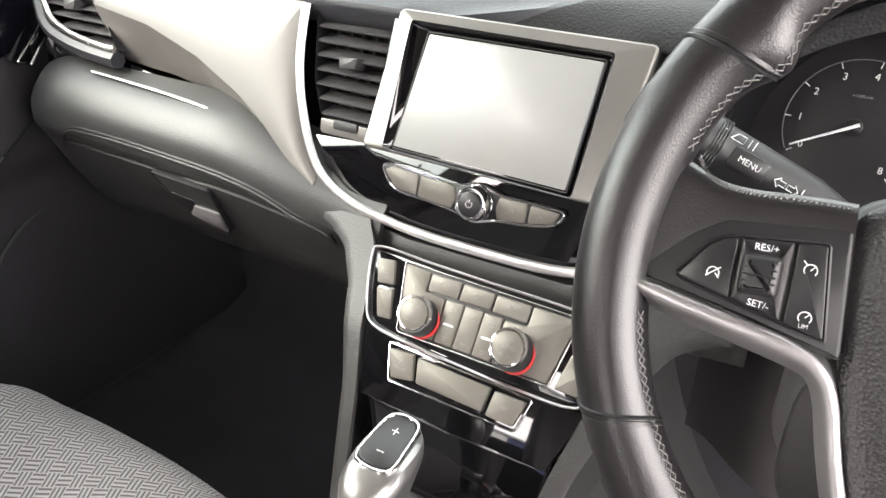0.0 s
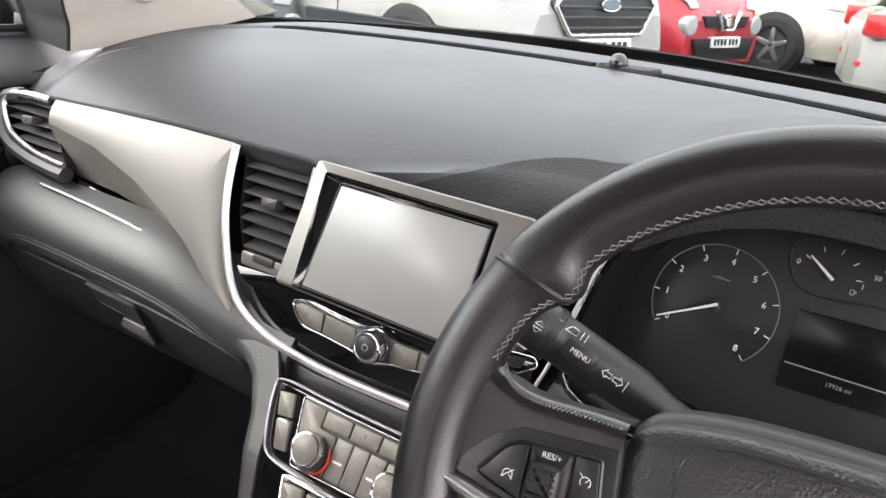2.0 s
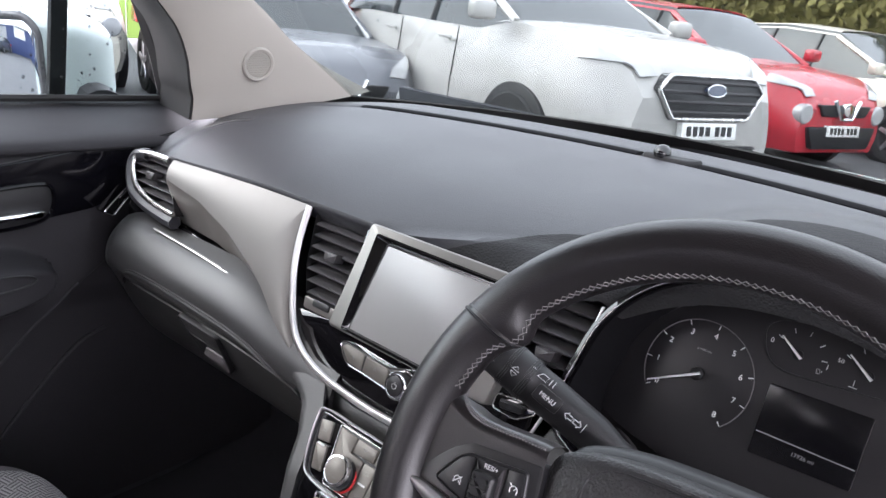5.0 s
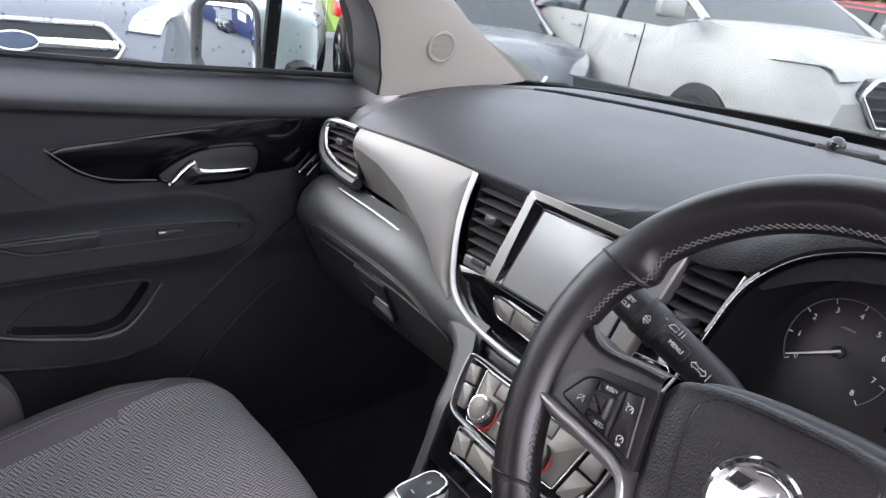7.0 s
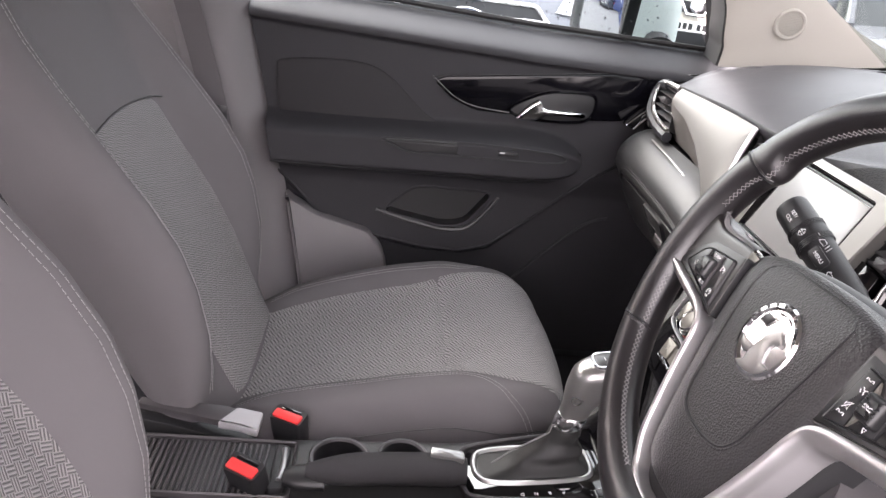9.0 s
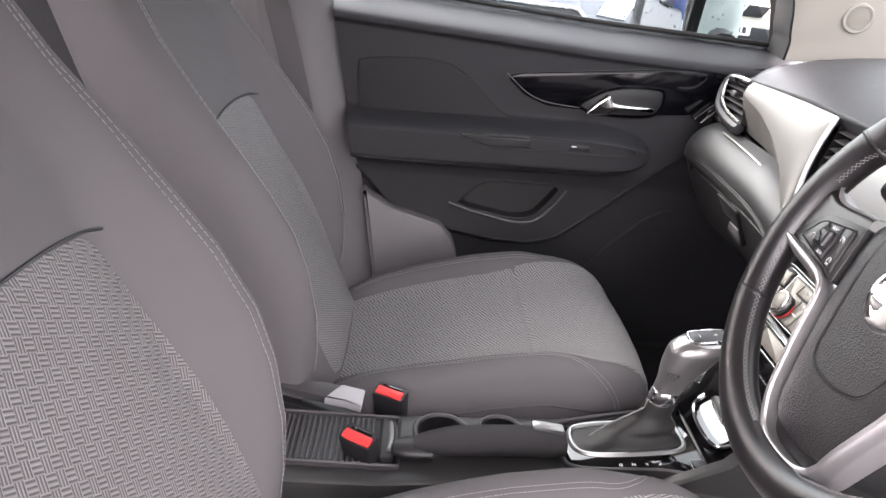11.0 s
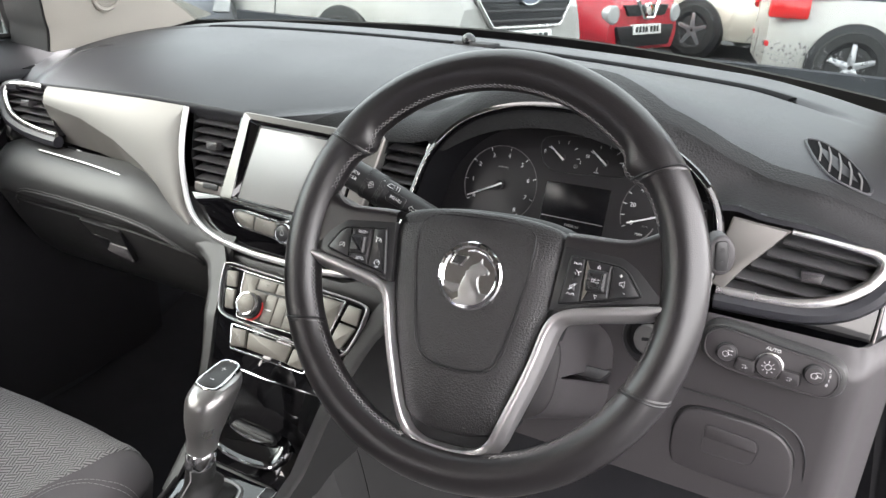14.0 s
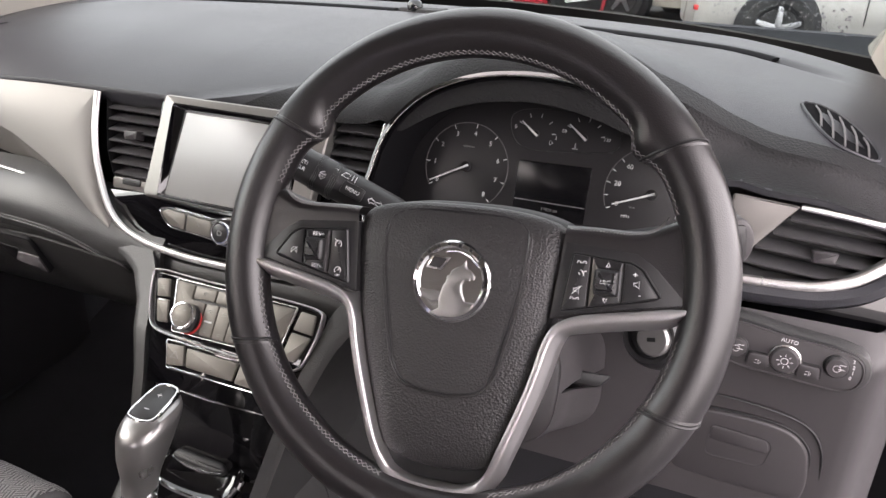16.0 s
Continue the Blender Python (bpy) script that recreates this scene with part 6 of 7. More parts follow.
part("collar", skin([[top_c + axis * h + Vector((r * math.cos(q), r * 1.15 * math.sin(q), 0)) for q in [2 * math.pi * k / 24 for k in range(24)]] for h, r in ((-0.004, 0.0145), (0.0, 0.0165), (0.014, 0.0172), (0.018, 0.016))], caps=(True, True)), CHROME, selector, "chrome collar")


def grip_ring(t, k=28):
    c = top_c + axis * (0.016 + 0.088 * t) + Vector((0, 0.012 * t * t, 0))
    w = float(np.interp(t, [0, 0.2, 0.5, 0.8, 0.93, 1.0], [0.0155, 0.0165, 0.0215, 0.0245, 0.0225, 0.012]))
    d = float(np.interp(t, [0, 0.2, 0.5, 0.8, 0.93, 1.0], [0.0175, 0.020, 0.030, 0.037, 0.033, 0.018]))
    return [c + Vector((w * math.copysign(abs(math.cos(q)) ** 0.8, math.cos(q)), d * math.copysign(abs(math.sin(q)) ** 0.8, math.sin(q)) , 0.004 * math.sin(q) * t)) for q in [2 * math.pi * j / k for j in range(k)]]


part("grip", skin([grip_ring(i / 16) for i in range(17)], caps=(True, True)), GRIP, selector, "satin grey metal grip")
KT = plane(top_c + axis * 0.1035 + Vector((0, 0.012, 0.0)), (1, 0, 0), (0, 1, 0.18))
part("top_plate", slab(KT, curve_through([(-0.012, -0.020), (0.012, -0.020), (0.0145, 0.0), (0.010, 0.022), (-0.010, 0.022), (-0.0145, 0.0)], 5), -0.003, 0.0025, 0.0015), BUTTON, selector, "grey rocker plate")
part("top_ring", rim(KT, curve_through([(-0.014, -0.023), (0.014, -0.023), (0.017, 0.0), (0.012, 0.025), (-0.012, 0.025), (-0.017, 0.0)], 5), 0.003, -0.004, 0.0022, 0.001), CHROME, selector)
part("sign", strokes(at_on(KT, 0, 0, 0.0025), [[(-0.003, 0.010), (0.003, 0.010)], [(0, 0.007), (0, 0.013)], [(-0.003, -0.010), (0.003, -0.010)]], 0.0005), PRINT, selector)
part("side_button", slab(plane(top_c + axis * 0.05 + Vector((0.004, 0.026, 0)), (1, 0, 0), (0, 0.2, 1)), rect(-0.007, -0.012, 0.007, 0.012, 0.004), -0.004, 0.005, 0.003), CHROME, selector)
for i, ch in enumerate("PRND"):
    part("lettering", lettering(ch, at_on(GEAR, 0.046, 0.000 - 0.017 * i, 0.0042, -90), 0.0068), PRINT, selector)
part("small_switch", slab(GEAR, rect(0.046, 0.040, 0.060, 0.056, 0.003), 0.003, 0.0075, 0.001), BUTTON, selector)
part("switch_edge", rim(GEAR, rect(0.044, 0.038, 0.062, 0.058, 0.003), 0.0015, 0.002, 0.006, 0.0005), BRUSHED, selector)
# open bin ahead of the selector
BINF = plane((0.0, 0.066, 0.668), (1, 0, 0), (0, 0.75, 0.66))
bin_part = thing("storage_bin", "piano-black open bin with a bright coin tray", "storage tray", (0, 0.06, 0.64))
part("floor", slab(BINF, rounded([(-0.074, -0.046), (0.076, -0.046), (0.080, 0.035), (-0.078, 0.035)], 0.006), -0.01, 0.002, 0.002), GLOSS, bin_part)
scoop = curve_through([(-0.058, 0.004), (-0.056, -0.022), (-0.030, -0.032), (0.015, -0.033), (0.046, -0.026), (0.056, -0.006), (0.050, 0.014), (0.020, 0.021), (-0.030, 0.022), (-0.052, 0.018)], 5)
part("coin_tray", skin([[BINF @ Vector((q.x, q.y, h)) for q in inset(scoop, d)] for d, h in ((0.0, 0.001), (0.0, 0.006), (0.002, 0.0075), (0.004, 0.0068), (0.009, 0.0030), (0.016, 0.0024))], caps=(False, True)), GLOSS, bin_part, "glossy coin tray")
part("tray_rim", tube(curve_through([BINF @ Vector((x, y, 0.007)) for x, y in ((-0.055, -0.004), (-0.050, -0.022), (-0.026, -0.0305), (0.014, -0.0312), (0.042, -0.0250), (0.052, -0.008))], 6, False), 0.0024, 6), CHROME, bin_part, "chrome lip of the tray")
part("socket_lid", slab(BINF, rounded([(-0.036, 0.000), (0.026, -0.003), (0.034, 0.004), (0.028, 0.012), (-0.034, 0.014), (-0.040, 0.007)], 0.005), 0.002, 0.013, 0.005, 4), BLACK, bin_part, "slim black socket lid")
part("lid_edge", tube(curve_through([BINF @ Vector((x, y, 0.0105)) for x, y in ((-0.038, 0.003), (-0.020, -0.0012), (0.010, -0.0026), (0.030, 0.001))], 6, False), 0.0016, 6), CHROME, bin_part)

# ---- passenger door ----
door = thing("passenger_door", "closed front passenger door with charcoal trim and piano-black inlay", "car door", (-0.78, -0.1, 0.45))
DX = -0.705


def door_sill(y):
    return float(np.interp(y, [-0.62, 0.0, 0.38], [1.105, 1.074, 1.066]))


def door_edge(y):
    """Height of the lower edge of the raised trim."""
    return float(np.interp(y, [-0.62, -0.456, -0.407, -0.286, -0.187, -0.102, -0.042, 0.044, 0.106, 0.146, 0.25, 0.40], [0.85, 0.704, 0.653, 0.612, 0.596, 0.594, 0.611, 0.685, 0.745, 0.785, 0.86, 0.93]))


def door_rear(v):
    """The slanting rear edge of the door trim."""
    return -0.562 + 0.212 * 0.74 * v


def door_skin(u, v):
    """The inner trim: from the window sill down to the bottom edge."""
    y = door_rear(v) + (0.58 - door_rear(v)) * u
    sill = door_sill(y)
    z = sill - (sill - 0.36) * v
    roll = 0.145 * (1 - smooth_step(0.0, 0.068, v)) ** 2     # the sill slopes out towards the glass
    x = DX - roll + 0.012 * smooth_step(0.016, 0.060, v) - 0.012 * smooth_step(0.066, 0.080, v)
    nose = max(0.0, (y + 0.03) / 0.150)
    tall = 0.050 * math.sqrt(max(0.0, 1 - nose ** 2.4)) if nose < 1 else 0.0      # the armrest, with a rounded tip
    mid = 0.835 - 0.012 * smooth_step(0.0, -0.5, y)
    if tall > 0.002:
        q = abs(z - mid) / tall
        if q < 1.25:
            x += 0.062 * min(1.0, (tall / 0.05) ** 0.5) * (1 - smooth_step(0.55, 1.25, q))
    x += 0.016 * smooth_step(0.86, 0.96, z) * smooth_step(-0.12, -0.30, y) * smooth_step(1.0, 0.96, z) * 0
    x -= 0.012 * smooth_step(0.79, 0.74, z)
    x -= 0.034 * smooth_step(0.012, -0.010, z - door_edge(y))       # below the raised trim it falls back
    return Vector((x, y, z))


def on_trim(y, z, off=0.0):
    v = (door_sill(y) - z) / (door_sill(y) - 0.36)
    p = door_skin((y - door_rear(v)) / (0.58 - door_rear(v)), v)
    return Vector((p.x + off, p.y, p.z))


POCKET = rounded([(-0.212, 0.745), (-0.040, 0.746), (-0.096, 0.668), (-0.141, 0.658), (-0.276, 0.681)], 0.03, 7)


def inside(p, outline):
    hit = False
    for a, b in zip(outline, outline[1:] + outline[:1]):
        if (a.y > p[1]) != (b.y > p[1]) and p[0] < a.x + (b.x - a.x) * (p[1] - a.y) / (b.y - a.y):
            hit = not hit
    return hit


trim = sheet(door_skin, 200, 220)
bmesh.ops.delete(trim, geom=[f for f in trim.faces if inside(f.calc_center_median().yz, POCKET)], context="FACES")
part("trim", trim, DOOR, door, "charcoal moulded door trim")
part("trim_edge", tube([on_trim(-0.50 + 0.66 * i / 60, door_edge(-0.50 + 0.66 * i / 60) + 0.013, 0.0) for i in range(61)], 0.003, 6), DOOR, door)
part("kick_edge", tube(curve_through([on_trim(y, z, 0.001) for y, z in ((-0.02, 0.47), (0.027, 0.528), (0.085, 0.596), (0.169, 0.678), (0.22, 0.70))], 6, False), 0.004, 6), DOOR, door)
DOORM = plane((DX, 0, 0.90), (0, 1, 0), (0, 0, 1))     # x forward, y up, z into the cabin
if DOORM.to_3x3().col[2].x < 0:
    DOORM = plane((DX, 0, 0.90), (0, -1, 0), (0, 0, 1))


def on_door(pts):
    s = 1 if DOORM.to_3x3().col[0].y > 0 else -1
    return [(s * y, z - 0.90) for y, z in pts]


part("soft_insert", slab(DOORM, curve_through(on_door([(-0.500, 0.955), (-0.488, 0.976), (-0.41, 0.986), (-0.33, 0.985), (-0.275, 0.960), (-0.205, 0.900), (-0.14, 0.874), (-0.05, 0.862), (-0.10, 0.855), (-0.35, 0.850), (-0.46, 0.850), (-0.490, 0.87)]), 5), -0.01, 0.006, 0.004), DOORSOFT, door, "soft cloth upper insert")
gl = rounded(on_door([(-0.197, 0.967), (-0.176, 0.978), (0.057, 1.007), (0.224, 1.027), (0.34, 1.038), (0.34, 0.99), (0.229, 0.945), (0.188, 0.928), (0.119, 0.921), (-0.036, 0.917), (-0.11, 0.918), (-0.158, 0.936)]), 0.010)
part("gloss_inlay", slab(DOORM, gl, -0.01, 0.004, 0.002), DOORGLOSS, door, "piano-black door inlay")
# two thin paler bars drawn as the highlights on the inlay's edges
part("inlay_top_highlight", tube(curve_through([DOORM @ Vector((*p, 0.0055)) for p in on_door([(-0.195, 0.971), (-0.176, 0.979), (0.057, 1.009), (0.224, 1.029)])], 6, False), 0.0011, 5), PLASTIC, door)
part("inlay_low_highlight", tube(curve_through([DOORM @ Vector((*p, 0.006)) for p in on_door([(-0.200, 0.977), (-0.155, 0.942), (-0.11, 0.9265), (-0.04, 0.9215)])], 6, False), 0.0010, 6), SILL, door)
hs = thing_part("door_handle", door, "chrome inner door handle")
cupo = curve_through(on_door([(-0.045, 0.925), (-0.02, 0.950), (0.03, 0.972), (0.10, 0.978), (0.128, 0.970), (0.128, 0.935), (0.10, 0.914), (0.0, 0.910)]), 5)
part("cup", slab(DOORM, cupo, -0.005, 0.0055, 0.001), BLACK, hs)
part("cup_edge", rim(DOORM, cupo, 0.006, 0.0, 0.010, 0.003), DOORGLOSS, hs)
part("lever", slab(DOORM, curve_through(on_door([(-0.028, 0.912), (-0.018, 0.930), (-0.004, 0.944), (0.012, 0.955), (0.020, 0.948), (0.027, 0.940), (0.060, 0.938), (0.106, 0.938), (0.109, 0.933), (0.106, 0.928), (0.060, 0.926), (0.028, 0.922), (0.010, 0.913)]), 4), 0.004, 0.020, 0.006, 4), CHROME, hs)
tray = curve_through([(-0.285, 0.859), (-0.14, 0.865), (-0.02, 0.865), (0.055, 0.860), (0.078, 0.849), (0.055, 0.842), (-0.02, 0.840), (-0.135, 0.838), (-0.226, 0.836), (-0.26, 0.845)], 6)
part("arm_tray_edge", tube([on_trim(p.x, p.y, 0.0012) for p in tray], 0.0016, 6, True), BLACK, door)
# no opening is cut: a black patch paints the pocket's shaded inside
part("pull_pocket_shade", skin([[on_trim(p.x, p.y, off) for p in ring] for ring, off in ((rounded([(-0.278, 0.856), (-0.140, 0.861), (-0.140, 0.841), (-0.226, 0.839), (-0.258, 0.846)], 0.004), 0.0005), (rounded([(-0.270, 0.854), (-0.144, 0.858), (-0.144, 0.843), (-0.226, 0.841), (-0.254, 0.847)], 0.004), 0.0025))], caps=(True, True)), BLACK, door)
part("pocket_lip", tube([on_trim(y, z, 0.003) for y, z in ((-0.280, 0.857), (-0.21, 0.861), (-0.143, 0.863))], 0.0024, 6), LOWER, door, "pale edge of the pull")
part("window_switch", moved(block(-0.004, -0.020, -0.005, 0.006, 0.020, 0.005, 0.003), Matrix.Translation(on_trim(-0.040, 0.853))), BUTTON, door)
part("switch_sign", moved(block(-0.001, -0.006, -0.001, 0.0066, 0.004, 0.001, 0), Matrix.Translation(on_trim(-0.052, 0.855))), PRINT, door)
part("map_pocket", skin([[on_trim(p.x, p.y, off) for p in inset(POCKET, d)] for d, off in ((-0.003, 0.0006), (0.001, -0.002), (0.003, -0.030))], caps=(False, True)), BLACK, door, "dark map pocket")
part("map_pocket_rim", tube([on_trim(p.x, p.y, 0.0) for p in POCKET], 0.0032, 6, True), DOOR, door)
part("map_pocket_lip", tube(curve_through([on_trim(y, z, 0.002) for y, z in ((-0.286, 0.684), (-0.24, 0.671), (-0.19, 0.661), (-0.141, 0.653), (-0.095, 0.660), (-0.062, 0.692), (-0.034, 0.735))], 6, False), 0.0060, 8, taper=[0.6 + 0.4 * math.sin(math.pi * i / 36) for i in range(37)]), LOWER, door)
part("arm_seam", tube([on_trim(y, 0.790 + 0.008 * smooth_step(-0.1, 0.1, y), 0.0015) for y in [-0.50 + 0.59 * i / 40 for i in range(41)]], 0.0013, 5), LOWER, door, "thin edge line below the armrest")
lower = [(-0.475, 0.71), (-0.46, 0.696), (-0.407, 0.667), (-0.300, 0.640), (-0.268, 0.60), (-0.255, 0.56), (-0.25, 0.42), (-0.425, 0.42)]
tagged(part("sill_trim", slab(DOORM, rounded(on_door(lower), 0.012), -0.02, 0.014, 0.008), SILL, None), "light grey sill trim at the foot of the pillar", "trim", kind="structure")
# door frame round the window
part("frame_front", tube([(-0.845, 0.405, 1.06), (-0.845, 0.385, 1.15), (-0.825, 0.34, 1.25), (-0.765, 0.20, 1.40), (-0.70, 0.02, 1.52)], 0.022, 8, up=(0, 1, 0)), RUBBER, door, "black window frame")
part("glass_divider", slab(plane((-0.848, 0.208, 1.15), (0, 1, 0), (0.18, -0.05, 1)), rect(-0.013, -0.10, 0.013, 0.28, 0.003), -0.006, 0.006, 0.002), RUBBER, door, "black upright between the panes")
part("sill_seal", tube([(-0.842, -0.62, 1.112), (-0.842, 0.0, 1.080), (-0.842, 0.40, 1.070)], 0.006, 6), RUBBER, door)
pane = part("window_pane", sheet(lambda u, v: Vector((-0.850 + 0.15 * v ** 1.3, -0.70 + 1.10 * u - 0.32 * u * v, 1.05 + 0.45 * v)), 4, 8, 0.004), PANE, door, "clear glass with rain drops")
pane.visible_shadow = False
drops = []
rng = random.Random(11)
for i in range(420):
    u, v, r = rng.random(), rng.random() ** 1.4 * 0.7, rng.uniform(0.001, 0.0032)
    c = Vector((-0.850 + 0.15 * v ** 1.3 + 0.0035, -0.70 + 1.10 * u - 0.32 * u * v, 1.05 + 0.45 * v))
    drops.append([[c + Vector((0.0014 * h, r * k * math.cos(a), r * k * 1.2 * math.sin(a))) for a in [math.pi * j / 3 for j in range(6)]] for k, h in ((1.0, 0.0), (0.7, 0.7), (0.15, 1.0))])
part("rain_drops", join(*[skin(d, caps=(False, True)) for d in drops]), DROP, door, "rain drops on the glass").visible_shadow = False
part("lock_pin", turned(Matrix.Translation((-0.80, -0.50, 1.095)), [(0.006, 0), (0.006, 0.03), (0.004, 0.034), (0, 0.035)]), BLACK, door)
part("outer_skin", sheet(lambda u, v: Vector((-0.885 + 0.035 * abs(v - 0.4), -0.62 + 1.05 * u, 0.35 + 0.72 * v)), 6, 10, 0.004), PEARL, door, "pale painted outer skin")
# wing mirror
mir = thing("wing_mirror", "pale painted wing mirror with a black surround", "wing mirror", (-0.99, 0.25, 1.10))
MG = plane((-1.000, 0.178, 1.115), (0.873, 0.487, 0.03), (0.03, 0.03, 1))
if MG.to_3x3().col[2].y > 0:
    MG = plane((-1.000, 0.178, 1.115), (-0.873, -0.487, -0.03), (0.03, 0.03, 1))
mo = rounded([(-0.070, 0.052), (-0.05, 0.068), (0.055, 0.070), (0.075, 0.05), (0.078, -0.055), (0.06, -0.068), (-0.055, -0.066), (-0.074, -0.05)], 0.02)
part("mirror_glass", slab(MG, mo, -0.004, 0.0, 0.001), MIRROR, mir, "mirror glass")
part("surround", rim(MG, inset(mo, -0.012), 0.012, -0.03, 0.010, 0.004), SILL, mir, "dark grey mirror surround")
part("shell", skin([[MG @ Vector((p.x * k + off, p.y * k, h)) for p in inset(mo, -0.013)] for h, k, off in ((0.004, 1.0, 0.0), (-0.03, 1.08, 0.016), (-0.08, 1.06, 0.042), (-0.115, 0.88, 0.058), (-0.14, 0.5, 0.06))], caps=(False, True)), PEARL, mir, "pale painted mirror shell")
part("stem", tube([(-0.87, 0.29, 1.065), (-0.95, 0.30, 1.075)], 0.03, 10, flat=0.6), PLASTIC, mir)

# ---- cabin shell ----
# the wall carpet again with about half its base brightness
FLOORING = mat("darker_floor_carpet", (0.027, 0.027, 0.030), 0.95, grain=1.0, size=500, vary=0.25, patch=12, spec=0.1)
tagged(part("floor", sheet(lambda u, v: Vector((-0.79 + 1.56 * u, -1.6 + 2.75 * v, 0.33 + 0.22 * smooth_step(0.70, 1.0, v) + 0.01 * noise.noise((u * 9, v * 14, 0)))), 30, 40, 0.01), FLOORING, None), "dark carpeted car floor", "floor", kind="structure")
tagged(part("bulkhead", sheet(lambda u, v: Vector((-0.74 + 1.48 * u, 1.02 - 0.12 * v, 0.50 + 0.60 * v)), 8, 8, 0.01), CARPET, None), "dark front bulkhead", "wall", kind="structure")
for s, name in ((-1, "side_wall_left"), (1, "side_wall_right")):
    tagged(part(name, sheet(lambda u, v: Vector((s * (0.785 + 0.01 * math.sin(v * 3)), (0.36 if s > 0 else -0.90) + (0.68 if s > 0 else 1.94) * u, 0.33 + (0.72 if s > 0 else 0.66) * v)), 8, 8, 0.01), CARPET, None), "dark footwell side wall", "wall", kind="structure")
    if s > 0:
        tagged(part("door_sill", sheet(lambda u, v: Vector((s * (0.735 + 0.10 * u), -1.0 + 1.5 * v, 0.36 + 0.04 * math.sin(math.pi * u))), 8, 8, 0.02), SILL, None), "grey plastic door sill", "trim", kind="structure")


def pillar_trim(s):
    """The pale trim of the windscreen pillar, wide at its foot."""
    front = [(-0.640, 0.700, 1.108), (-0.644, 0.610, 1.143), (-0.645, 0.554, 1.168), (-0.644, 0.501, 1.200), (-0.642, 0.461, 1.231), (-0.639, 0.40, 1.275), (-0.615, 0.20, 1.42), (-0.58, 0.02, 1.545)]
    rear = [(-0.692, 0.350, 1.060), (-0.686, 0.350, 1.095), (-0.681, 0.343, 1.117), (-0.672, 0.332, 1.164), (-0.665, 0.312, 1.207), (-0.660, 0.280, 1.245), (-0.635, 0.13, 1.40), (-0.60, -0.06, 1.53)]
    f, r = curve_through(front, 5, False), curve_through(rear, 5, False)

    def at(u, v):
        i = min(int(u * (len(f) - 1) + 0.5), len(f) - 1)
        a, b = f[i], r[i]
        p = a.lerp(b, v)
        p += Vector((0.97, -0.11, -0.2)) * 0.010 * math.sin(math.pi * min(1, v)) ** 0.6
        return Vector((p.x * -s, p.y, p.z)) if s > 0 else p
    back = lambda u, v: at(u, 1.0) + Vector(((0.155 * v - 0.004) * (1 if s > 0 else -1), 0.035 * v, 0.0))
    return sheet(at, 30, 20, 0.006), sheet(back, 30, 4, 0.006)


for s, name in ((-1, "pillar_left"), (1, "pillar_right")):
    front_face, back_face = pillar_trim(s)
    tagged(part(name, front_face, PILLAR, None), "pale grey windscreen pillar trim", "pillar trim", kind="structure")
    tagged(part("pillar_seal", back_face, RUBBER, None), "black rubber seal behind the pillar trim", "trim", kind="structure")
SPK = plane((-0.6445, 0.445, 1.156), (0.11, 1, 0.0), (0.22, 0, 1))
if SPK.to_3x3().col[2].x < 0:
    SPK = plane((-0.6445, 0.445, 1.156), (-0.11, -1, 0.0), (0.22, 0, 1))
tweeter = thing("tweeter_grille", "round pale speaker grille in the pillar trim", "speaker", (-0.66, 0.45, 1.15))
part("ring", turned(SPK, [(0.029, -0.004), (0.029, 0.003), (0.0265, 0.0050), (0.0225, 0.0040), (0.0215, 0.002)], 36), PILLAR, tweeter)
part("grille", turned(SPK, [(0.022, -0.002), (0.0215, 0.0022), (0.012, 0.0034), (0.0, 0.0036)], 36), PILLAR, tweeter)
for k in range(13):
    h = -0.018 + 0.003 * k
    w = math.sqrt(max(0, 0.021 ** 2 - h * h))
    part("grille_bar", tube([SPK @ Vector((-w, h, 0.0035)), SPK @ Vector((w, h, 0.0035))], 0.0007, 4), PILLAR, tweeter)


def roof(u, v):
    x = -0.72 + 1.44 * u
    y = -1.9 + 2.0 * v
    return Vector((x, y, 1.60 - 0.08 * (2 * u - 1) ** 4 - 0.07 * v ** 6 - 0.1 * (1 - v) ** 4))


tagged(part("ceiling", sheet(roof, 16, 24, 0.02), PILLAR, None), "pale cloth headlining", "ceiling", kind="structure")


def screen(u, v):
    x = (-1 + 2 * u)
    y0, y1 = 0.90 - 0.30 * x * x, 0.12 - 0.08 * x * x
    half = 0.745 - 0.10 * v
    return Vector((x * half, y0 + (y1 - y0) * v, 1.10 + 0.47 * v - 0.02 * x * x))


wind = tagged(part("windscreen", sheet(screen, 20, 10, 0.004), SCREENGLASS, None), "clear raked windscreen", "windscreen", kind="structure")
wind.visible_shadow = False
rng = random.Random(23)
drops = []
for i in range(130):
    u, v, r = rng.uniform(0.79, 0.91), rng.uniform(0.09, 0.17), rng.uniform(0.0008, 0.0022)
    c = screen(u, v) + Vector((0, -0.0045, -0.004))
    drops.append([[c + Vector((r * k * math.cos(a), -0.001 * h, r * k * 1.1 * math.sin(a))) for a in [math.pi * j / 3 for j in range(6)]] for k, h in ((1.0, 0.0), (0.7, 0.7), (0.15, 1.0))])
part("rain_drops", join(*[skin(d, caps=(False, True)) for d in drops]), DROP, wind).visible_shadow = False
tagged(part("windscreen_band", sheet(lambda u, v: screen(u, -0.01 + 0.045 * v) + Vector((0, -0.006, 0.0)), 40, 3, 0.003), RUBBER, None), "black painted edge of the windscreen", "trim", kind="structure")
